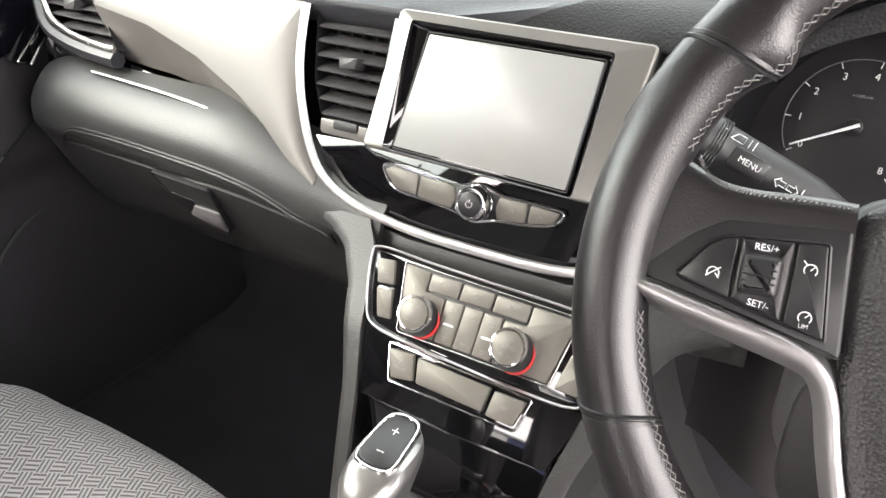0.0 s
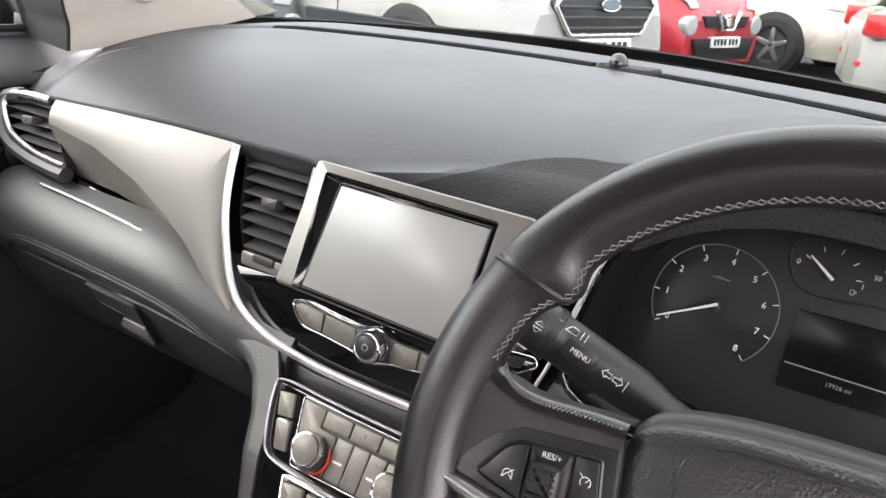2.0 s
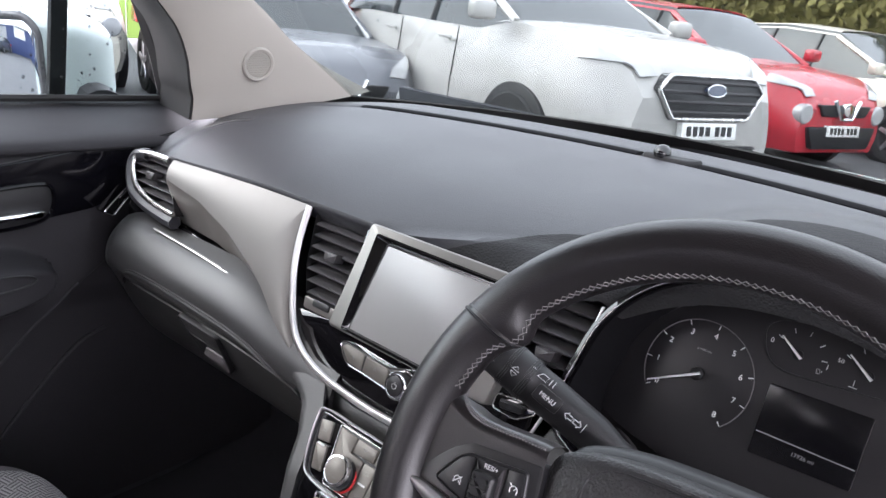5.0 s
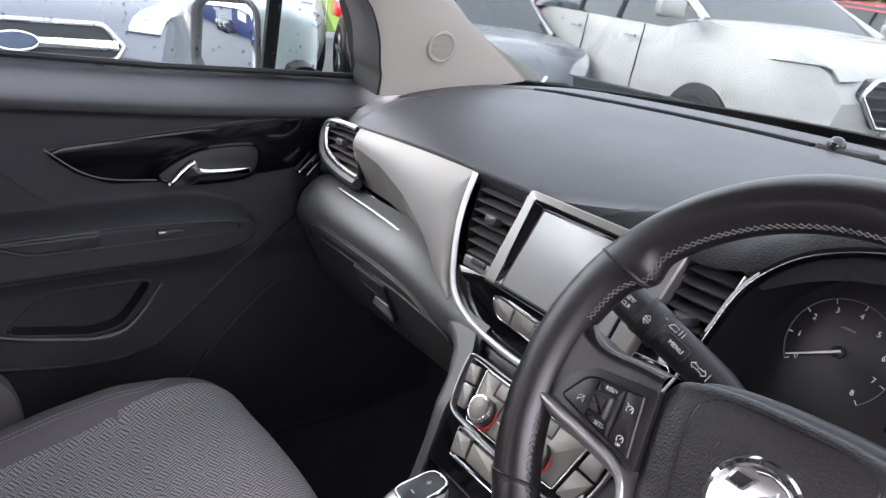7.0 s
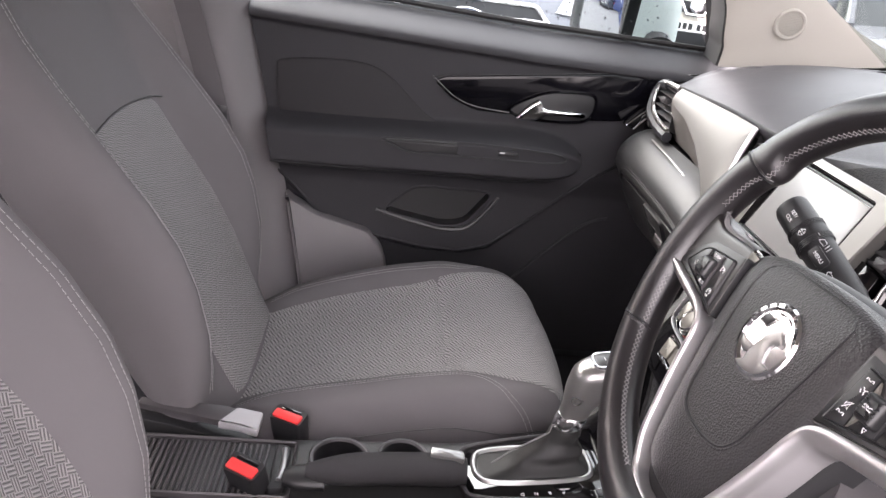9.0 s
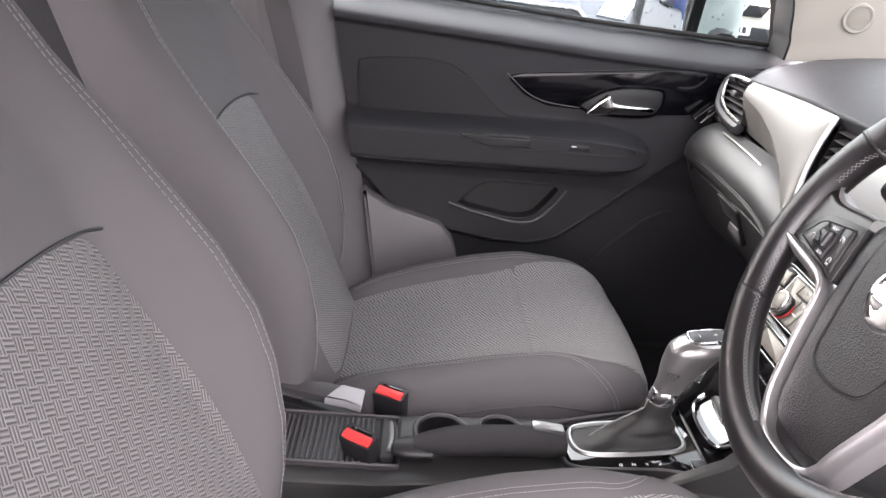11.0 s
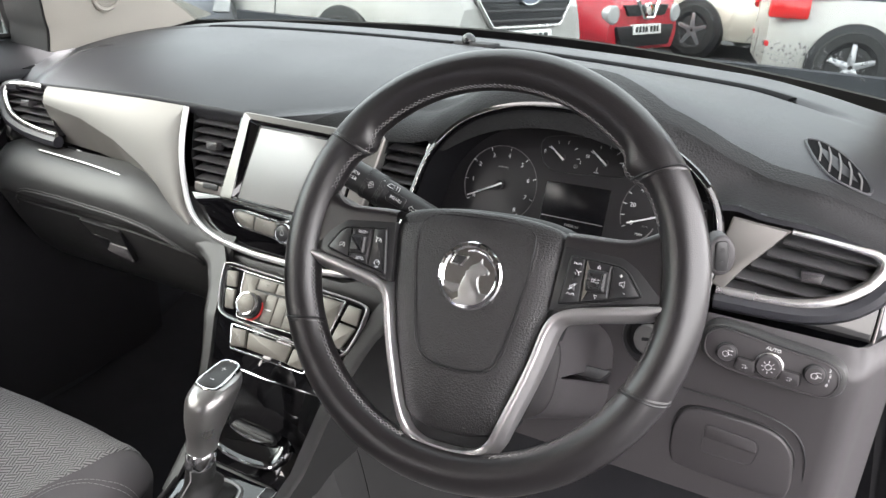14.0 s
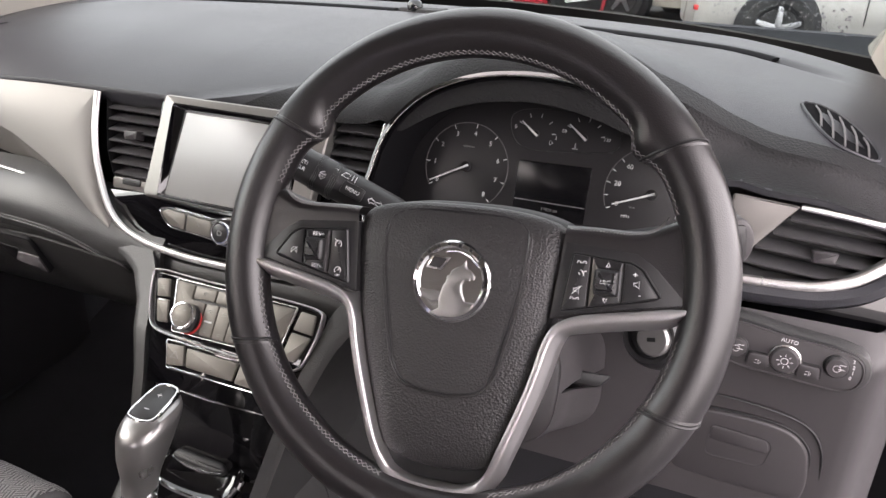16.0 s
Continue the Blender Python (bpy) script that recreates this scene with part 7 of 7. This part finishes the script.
for s in (-1, 1):     # centre pillars and rear quarters, with open side glass between
    def post(u, v, s=s):
        z = 0.40 + 1.13 * v
        y = -0.570 - 0.217 * (z - 1.07) - 0.20 * u
        deep = 0.035 * math.sin(math.pi * min(1, u * 1.6)) ** 0.7 if u < 0.625 else 0.0
        return Vector((s * (0.735 - deep - 0.10 * smooth_step(0.55, 1, v)), y, z))
    tagged(part("centre_pillar", sheet(post, 14, 20, 0.02), SILL, None), "grey centre pillar trim", "pillar trim", kind="structure")
    tagged(part("door_seal", tube([post(0, i / 20) + Vector((-0.008 * s, 0.006, 0)) for i in range(21)], 0.009, 8), RUBBER, None), "black rubber door seal", "trim", kind="structure")
    tagged(part("rear_side", sheet(lambda u, v: Vector((s * 0.77, -1.95 + 1.1 * u, 0.35 + 0.72 * v)), 4, 6, 0.03), DOOR, None), "dark rear door trim", "wall", kind="structure")
tagged(part("rear_wall", sheet(lambda u, v: Vector((-0.77 + 1.54 * u, -1.95, 0.35 + 0.70 * v)), 4, 6, 0.03), DOOR, None), "dark wall behind the rear seats", "wall", kind="structure")
tagged(part("bonnet", sheet(lambda u, v: Vector((-0.78 + 1.56 * u, 0.93 - 0.3 * (2 * u - 1) ** 2 + 0.95 * v, 1.06 - 0.10 * v * v - 0.03 * (2 * u - 1) ** 2)), 20, 12, 0.01), PEARL, None), "pale painted bonnet", "bonnet", kind="structure")
belt = thing("seat_belt", "grey seat belt hanging beside the centre pillar", "seat belt", (-0.70, -0.70, 0.6))
part("webbing", sheet(lambda u, v: Vector((-0.640 - 0.02 * v, -0.566 - 0.13 * v - 0.022 + 0.046 * u - 0.05 * v * v, 0.72 + 0.62 * v)), 2, 12, 0.002), CLOTH, belt, "grey woven webbing")
part("tongue", moved(block(-0.004, -0.022, -0.014, 0.006, 0.022, 0.014, 0.003), Matrix.Translation((-0.647, -0.602, 0.875))), BUTTON, belt, "metal belt tongue")
# pedals
for x, w, name, lab in ((0.27, 0.10, "brake_pedal", "ribbed black brake pedal"), (0.41, 0.055, "accelerator_pedal", "ribbed black accelerator pedal")):
    ped = thing(name, lab, "pedal", (x, 0.62, 0.45))
    PM = plane((x, 0.60, 0.50), (1, 0, 0), (0, 0.5, 0.86))
    part("plate", slab(PM, rect(-w / 2, -0.035 if w > 0.08 else -0.06, w / 2, 0.035 if w > 0.08 else 0.06, 0.008), -0.006, 0.006, 0.003), RUBBER, ped)
    for i in range(4):
        part("rib", slab(PM, rect(-w / 2 + 0.008, -0.026 + 0.016 * i, w / 2 - 0.008, -0.021 + 0.016 * i, 0.002, 2), 0.004, 0.009, 0.001), SILL, ped)
    part("arm", tube([PM @ Vector((0, 0, -0.006)), PM @ Vector((0, 0.06, -0.05)), PM @ Vector((0, 0.25, -0.08))], 0.010, 8), BLACK, ped)

# ---- the car park outside ----
ASPHALT = mat("damp_asphalt", (0.075, 0.075, 0.078), 0.75, grain=1.0, size=120, vary=0.25, patch=0.8)
TYRE = mat("tyre_rubber", (0.02, 0.02, 0.02), 0.8, vary=0.2)
ALLOY = mat("alloy_wheel", (0.45, 0.45, 0.46), 0.35, metal=0.9, vary=0.05)
TINT = mat("dark_car_glass", (0.03, 0.036, 0.038), 0.08, vary=0.3, spec=0.5, patch=2)
LENS = mat("clear_lamp_lens", (0.40, 0.40, 0.40), 0.20, metal=0.1, vary=0.25, patch=5, coat=0.6)
TAIL = mat("red_lamp_lens", (0.55, 0.02, 0.02), 0.15, vary=0.2, patch=20, coat=0.6)
PLATE = mat("pale_plate", (0.75, 0.75, 0.72), 0.4, vary=0.03)
BADGE = mat("blue_badge", (0.05, 0.065, 0.11), 0.25, vary=0.05, coat=0.5)


def paint(name, colour, metal=0.0):
    return mat(name, colour, 0.28, metal=metal, vary=0.04, patch=1.5, coat=0.35)


WHITE = paint("white_car_paint", (0.38, 0.37, 0.35))
REDCAR = paint("red_car_paint", (0.42, 0.022, 0.035))
GREYCAR = paint("grey_car_paint", (0.13, 0.135, 0.15), 0.3)
BEIGE = paint("pale_gold_car_paint", (0.62, 0.58, 0.50), 0.2)
DARKCAR = paint("dark_car_paint", (0.03, 0.035, 0.045))

tagged(part("ground", sheet(lambda u, v: Vector((-60 + 120 * u, -60 + 120 * v, 0.0)), 8, 8), ASPHALT, None), "damp grey asphalt car park", "ground", kind="structure")


def parked_car(label, nose, heading, long, wide, high, coat, front, rear=False, belt=0.98, bonnet=0.92, group="parked cars", tyre=0.33, face=1.0):
    """A parked car; nose: where the middle of its front bumper stands; heading: degrees, 0 along +y, turning left; front: the style of its face."""
    h = radians(heading)
    ahead = Vector((-math.sin(h), math.cos(h), 0))
    mid = Vector((*nose, 0)) - ahead * long / 2
    M = pose(mid.x, mid.y, 0, 0, 0, heading)
    car = thing("parked_car", label, "car", tuple(mid), group)
    L2, W2 = long / 2, wide / 2

    def top_line(y):
        t = (y + L2) / long
        return float(np.interp(t, [0.0, 0.03, 0.20, 0.64, 0.72, 0.90, 0.975, 1.0], [0.80, belt, belt + 0.02, belt, bonnet + 0.07, bonnet + 0.01, bonnet - 0.12, bonnet - 0.30]))

    def half(y):
        t = (y + L2) / long
        return W2 * float(np.interp(t, [0, 0.04, 0.15, 0.8, 0.93, 1.0], [0.80, 0.93, 1.0, 1.0, 0.93, 0.74]))

    def body(u, v):
        y = -L2 + long * v
        t, w = top_line(y), half(y)
        q = (u - 0.5) * 2
        if abs(q) < 0.4:
            x = q / 0.4
            return M @ Vector((x * w * 0.88, y, t + 0.03 * (1 - x * x)))
        s = (abs(q) - 0.4) / 0.6
        x = w * (0.88 + 0.12 * math.sin(min(1, s * 1.7) * math.pi / 2) - 0.08 * max(0, s - 0.7) / 0.3)
        return M @ Vector((math.copysign(x, q), y, t + (0.24 - t) * s))

    shell = sheet(body, 40, 48)
    for v in (0.0, 1.0):
        ring = [shell.verts.new(body(i / 40, v)) for i in range(41)]
        shell.faces.new(ring)
    part("body", shell, coat, car, "painted body")
    y0, y1, y2, y3 = (-L2 + long * t for t in (0.045, 0.16, 0.52, 0.735))    # rear glass foot, roof rear, roof front, screen foot

    def cabin(u, v):
        y = y0 + (y3 - y0) * v
        z = float(np.interp(y, [y0, y1, (y1 + y2) / 2, y2, y3], [belt + 0.02, high - 0.05, high, high - 0.04, bonnet + 0.06]))
        b = top_line(y) - 0.02
        z = max(z, b + 0.01)
        k = (z - b) / (high - b)
        q = (u - 0.5) * 2
        foot, top = W2 * 0.89, W2 * (0.89 - 0.19 * k)
        if abs(q) < 0.5:
            return M @ Vector((q / 0.5 * top * 0.95, y, z + 0.03 * (1 - (q / 0.5) ** 2) * k))
        s = (abs(q) - 0.5) / 0.5
        return M @ Vector((math.copysign(top * 0.95 + (foot - top * 0.95) * s ** 0.8, q), y, z - (z - b) * s))

    part("glasshouse", sheet(cabin, 32, 40), TINT, car, "dark reflecting glass")
    r0, r1 = (y1 - y0) / (y3 - y0) * 0.9, (y2 - y0) / (y3 - y0)
    lift = Vector((0, 0, 0.012))
    part("roof", sheet(lambda u, v: cabin(0.22 + 0.56 * u, r0 + (r1 - r0) * v) + lift, 14, 12, 0.01), coat, car)
    for s in (0.22, 0.78):
        for run in ([r1 + (1 - r1) * i / 8 for i in range(9)], [r0 * i / 6 for i in range(7)]):
            part("pillar", tube([cabin(s, t) for t in run], 0.035, 6), coat, car)
        for t in (0.38, 0.62) if rear is not None else ():
            part("pillar", tube([cabin(s, t), cabin(0.0 if s < 0.5 else 1.0, t)], 0.030, 6), BLACK, car)
    for s in (-1, 1):
        for t in (0.19, 0.795):
            y = -L2 + long * t
            A = M @ plane((s * (half(y) - 0.10), y, tyre), (0, s, 0), (0, 0, 1))
            if (A.to_3x3().col[2]).dot(M.to_3x3() @ Vector((s, 0, 0))) < 0:
                A = M @ plane((s * (half(y) - 0.10), y, tyre), (0, -s, 0), (0, 0, 1))
            part("wheel_arch", turned(A, [(tyre + 0.07, 0.0), (tyre + 0.07, 0.098), (tyre + 0.055, 0.104), (0.0, 0.100)], 36), BLACK, car)
            w = thing_part("wheel", car, "alloy wheel")
            part("tyre", turned(A, [(tyre - 0.03, 0.0), (tyre, 0.06), (tyre, 0.11), (tyre - 0.015, 0.125), (0.235, 0.125), (0.225, 0.11)], 36), TYRE, w)
            part("rim", turned(A, [(0.232, 0.104), (0.228, 0.124), (0.20, 0.118), (0.19, 0.108), (0.06, 0.106), (0.0, 0.108)], 36), BLACK, w)
            for k in range(5):
                a = radians(72 * k + 18)
                part("spoke", slab(at_on(A, 0, 0, 0.104, math.degrees(a)), rounded([(0.02, -0.035), (0.21, -0.022), (0.22, 0.022), (0.02, 0.035)], 0.01, 2), 0, 0.020, 0.005), ALLOY, w)
        side = s * (W2 + 0.002)
        for t in (0.34, 0.56):
            y = -L2 + long * t
            part("door_handle", moved(block(-0.012, -0.09, -0.015, 0.012, 0.09, 0.015, 0.008), M @ Matrix.Translation((s * (half(y) * 0.985), y, belt - 0.12))), coat, car)
            part("door_gap", tube([M @ Vector((s * half(y) * (0.955 if z > 0.85 else 1.0), y + 0.16, z)) for z in (belt - 0.02, 0.7, 0.4)], 0.006, 4), BLACK, car)
        m = M @ Matrix.Translation((s * (W2 + 0.09), y3 - 0.12, belt + 0.12))
        part("wing_mirror", moved(block(-0.10, -0.07, -0.07, 0.10, 0.06, 0.07, 0.04, 3), m), coat, car)
        # lamps
        part("headlight", sheet(lambda a, c, s=s: body(0.5 + s * 0.5 * (0.29 + 0.13 * a + (0.095 - 0.03 * a) * c), 0.985 - 0.085 * a) + ahead * 0.008 + Vector((0, 0, 0.008)), 10, 8, 0.012), LENS, car, "clear headlight")
        back = M @ plane((0, -L2 + 0.05, 0), (-1, 0, 0), (0, 0.1, 1))
        part("tail_lamp", moved(block(-0.10, -0.20, -0.10, 0.10, 0.16, 0.10, 0.03), M @ Matrix.Translation((s * W2 * 0.88, -L2 + 0.16, belt - 0.10))), TAIL, car, "red tail lamp")
        part("reflector", moved(block(-0.07, -0.03, -0.025, 0.07, 0.03, 0.025, 0.01), M @ Matrix.Translation((s * W2 * 0.74, -L2 + 0.015, 0.48))), TAIL, car)
    F = M @ plane((0, L2 + 0.004, bonnet - 0.30), (-1, 0, 0), (0, -0.12, 1))
    if (F.to_3x3().col[2]).dot(ahead) < 0:
        F = M @ plane((0, L2 + 0.004, bonnet - 0.30), (1, 0, 0), (0, -0.12, 1))
    if front == "hex":
        hexa = [(x * face, z) for x, z in ((-0.56, 0.06), (-0.44, 0.165), (0.44, 0.165), (0.56, 0.06), (0.40, -0.13), (-0.40, -0.13))]
        part("grille", slab(F, rounded(hexa, 0.03), -0.10, 0.02, 0.01), BLACK, car, "black hexagonal grille")
        part("grille_edge", rim(F, rounded(hexa, 0.03), 0.02, -0.05, 0.035, 0.006), BRUSHED, car)
        barred = coat is GREYCAR
        for z in (0.065, -0.035) if barred else (0.115, 0.05, -0.015, -0.08):
            k, thick = face * (0.52 - 0.6 * abs(z - 0.06)), 0.024 if barred else 0.012
            part("grille_bar", slab(F, rect(-k, z - thick, k, z + thick, 0.01), 0.0, 0.035, 0.01), BRUSHED if barred else PLASTIC, car)
        part("badge", skin([[F @ Vector((0.085 * k * math.cos(a), 0.065 + 0.036 * k * math.sin(a), z)) for a in [2 * math.pi * i / 24 for i in range(24)]] for k, z in ((1, 0.0), (1, 0.05), (0.9, 0.056))], caps=(True, True)), BADGE, car)
        part("badge_edge", tube([F @ Vector((0.088 * math.cos(a), 0.065 + 0.039 * math.sin(a), 0.05)) for a in [2 * math.pi * i / 24 for i in range(24)]], 0.006, 6, True), CHROME, car)
        part("lower_intake", slab(F, rounded([(-0.50, -0.30), (0.50, -0.30), (0.42, -0.40), (-0.42, -0.40)], 0.03), -0.10, 0.015, 0.01), BLACK, car)
    else:
        part("grille", slab(F, rounded([(-0.42, 0.06), (0.42, 0.06), (0.34, -0.06), (-0.34, -0.06)], 0.03), -0.10, 0.02, 0.01), BLACK, car, "slim black grille")
        part("lower_intake", slab(F, rounded([(-0.55, -0.16), (0.55, -0.16), (0.45, -0.38), (-0.45, -0.38)], 0.04), -0.10, 0.015, 0.01), BLACK, car)
        part("grille_chevron", tube([F @ Vector((x, y, 0.03)) for x, y in ((-0.20, 0.10), (-0.09, -0.08), (0.09, -0.08), (0.20, 0.10))], 0.02, 6), CHROME, car)
        part("badge", turned(at_on(F, 0, 0.01, 0.0), [(0.07, 0), (0.07, 0.05), (0.06, 0.055), (0, 0.05)]), CHROME, car)
        for s in (-1, 1):
            part("round_lamp", turned(M @ Matrix.Translation((s * W2 * 0.66, L2 - 0.10, bonnet - 0.34)) @ Matrix.Rotation(radians(-90), 4, "X"), [(0.10, 0), (0.10, 0.10), (0.085, 0.115), (0, 0.12)]), LENS, car, "round lamp")
    part("number_plate", slab(F, rect(-0.26, -0.255, 0.26, -0.145, 0.008), -0.02, 0.028, 0.004), PLATE, car, "pale plate with dark bars")
    part("plate_marks", join(*[slab(F, rect(x, -0.232, x + 0.042, -0.168, 0.004, 1), 0.02, 0.031, 0.001, 1) for x in (-0.22, -0.16, -0.10, -0.04, 0.05, 0.11, 0.17)]), BLACK, car)
    return car


parked_car("white family car with a black hexagonal grille", (-1.48, 4.66), -110, 4.6, 1.84, 1.74, WHITE, "hex", bonnet=1.15, belt=1.15, tyre=0.37, face=0.9)
parked_car("red crossover with round front lamps", (-1.42, 8.15), -111, 4.1, 1.76, 1.55, REDCAR, "slim", bonnet=0.96, belt=1.02)
parked_car("pale gold estate car", (-0.02, 10.5), -111, 4.5, 1.80, 1.50, BEIGE, "slim", bonnet=0.90, belt=0.95)
parked_car("white hatchback seen from its tail end", (3.7, 9.1), -79, 4.0, 1.72, 1.45, WHITE, "slim", bonnet=0.88, belt=0.93)
parked_car("grey blue hatchback with a rounded bonnet", (-4.15, 3.84), -108, 4.2, 1.78, 1.46, GREYCAR, "slim", bonnet=0.82, belt=0.90)
parked_car("grey family car with a bright barred grille", (-3.25, 0.09), -95, 4.5, 1.84, 1.68, GREYCAR, "hex", bonnet=1.06, belt=1.10, face=0.80)
parked_car("pale gold off-road car", (-7.4, 2.9), -100, 4.4, 1.85, 1.75, BEIGE, "slim", bonnet=1.05, belt=1.10)
parked_car("dark saloon standing before a blue building", (-4.6, -9.6), 8, 4.4, 1.80, 1.55, DARKCAR, "slim", bonnet=0.95, belt=1.0)

# fence, hedge and gate beyond
FENCE = mat("weathered_fence_boards", (0.30, 0.22, 0.14), 0.85, grain=0.8, size=40, vary=0.3, patch=3, stretch=(6, 6, 0.5))
HEDGE = mat("autumn_hedge_leaves", (0.17, 0.15, 0.045), 0.8, vary=0.5, patch=5)
GREEN = mat("bright_green_sheeting", (0.17, 0.28, 0.05), 0.5, vary=0.1)
BLUE = mat("blue_wall_cladding", (0.035, 0.052, 0.14), 0.5, vary=0.12, grain=0.3, size=60)
SHUTTER = mat("pale_roller_shutter", (0.42, 0.42, 0.42), 0.5, vary=0.06)
fence = thing("board_fence", "brown close-boarded fence behind the cars", "fence", (0, 17, 0))
bm_board = block(-0.07, -0.012, 0.0, 0.07, 0.012, 1.9, 0.006, 1)
board = part("board", bm_board, FENCE, fence)
for i in range(150):
    o = board.copy()
    scene.collection.objects.link(o)
    o.location = (-13 + 0.15 * i, 17 + 0.25 * 0.15 * i * 0.0 + random.uniform(-0.01, 0.01), random.uniform(-0.03, 0.03))
    o.parent, o.matrix_parent_inverse = fence, whole(fence).inverted()
board.location = (-13.15, 17, 0)
for i in range(10):
    part("post", tube([(-13 + 2.4 * i, 17.1, 0), (-13 + 2.4 * i, 17.1, 2.1)], 0.06, 8), FENCE, fence)
rng = random.Random(5)
bm = bmesh.new()
for i in range(24000):
    x, z = rng.uniform(-16, 12), rng.uniform(0.3, 5.0)
    if z > 4.2 + 0.7 * noise.noise((x * 0.8, 0, 3)):
        continue
    c = Vector((x, 16.3 + rng.uniform(-0.3, 0.4), z))
    a = Vector((rng.uniform(-1, 1), rng.uniform(-1, 1), rng.uniform(-1, 1))).normalized()
    b = a.cross(Vector((0.3, 0.8, 0.5))).normalized()
    s = rng.uniform(0.07, 0.17)
    bm.faces.new([bm.verts.new(c + a * s), bm.verts.new(c + b * s * 0.5), bm.verts.new(c - a * s), bm.verts.new(c - b * s * 0.5)])
for i in range(112):     # the dense dark inside of the hedge
    x = -16 + 0.25 * i
    h0, h1 = (4.0 + 0.7 * noise.noise((q * 0.8, 0, 3)) for q in (x, x + 0.25))
    bm.faces.new([bm.verts.new(p) for p in ((x, 16.85, 0), (x + 0.25, 16.85, 0), (x + 0.25, 16.85, h1), (x, 16.85, h0))])
solo("hedge", bm, HEDGE, "straggling autumn hedge along the fence", "hedge", kind="stuff")
gate = thing("green_gate", "bright green sheeted gate behind the cars", "gate", (-13, 3, 0))
for i in range(28):
    part("panel", block(-13.0, -3.0 + 0.40 * i, 0.1, -12.95, -3.0 + 0.40 * i + 0.37, 2.6, 0.01, 1), GREEN, gate)
for i in range(5):
    part("post", tube([(-12.9, -3.0 + 2.8 * i, 0), (-12.9, -3.0 + 2.8 * i, 2.8)], 0.05, 8), PLASTIC, gate)
build = thing("workshop_building", "blue clad workshop with a pale roller shutter", "building", (-6, -15, 0))
part("wall", block(-16, -15.4, 0, 4, -15.0, 3.6, 0.02), BLUE, build, "blue clad wall")
part("roof", block(-16.3, -18.0, 3.6, 4.3, -14.7, 3.85, 0.03), SHUTTER, build)
for i in range(40):
    part("cladding_rib", block(-16 + 0.5 * i, -15.0, 0, -15.94 + 0.5 * i, -14.96, 3.6, 0), BLUE, build)
shut = thing_part("roller_shutter", build, "pale grey roller shutter")
for i in range(24):
    part("slat", block(-7.2, -14.98, 0.05 + 0.13 * i, -3.8, -14.90, 0.05 + 0.13 * i + 0.115, 0.02, 1), SHUTTER, shut)
part("sign_board", block(-2.6, -14.98, 2.2, -1.0, -14.92, 3.6, 0.01), PLATE, build, "pale sign board")
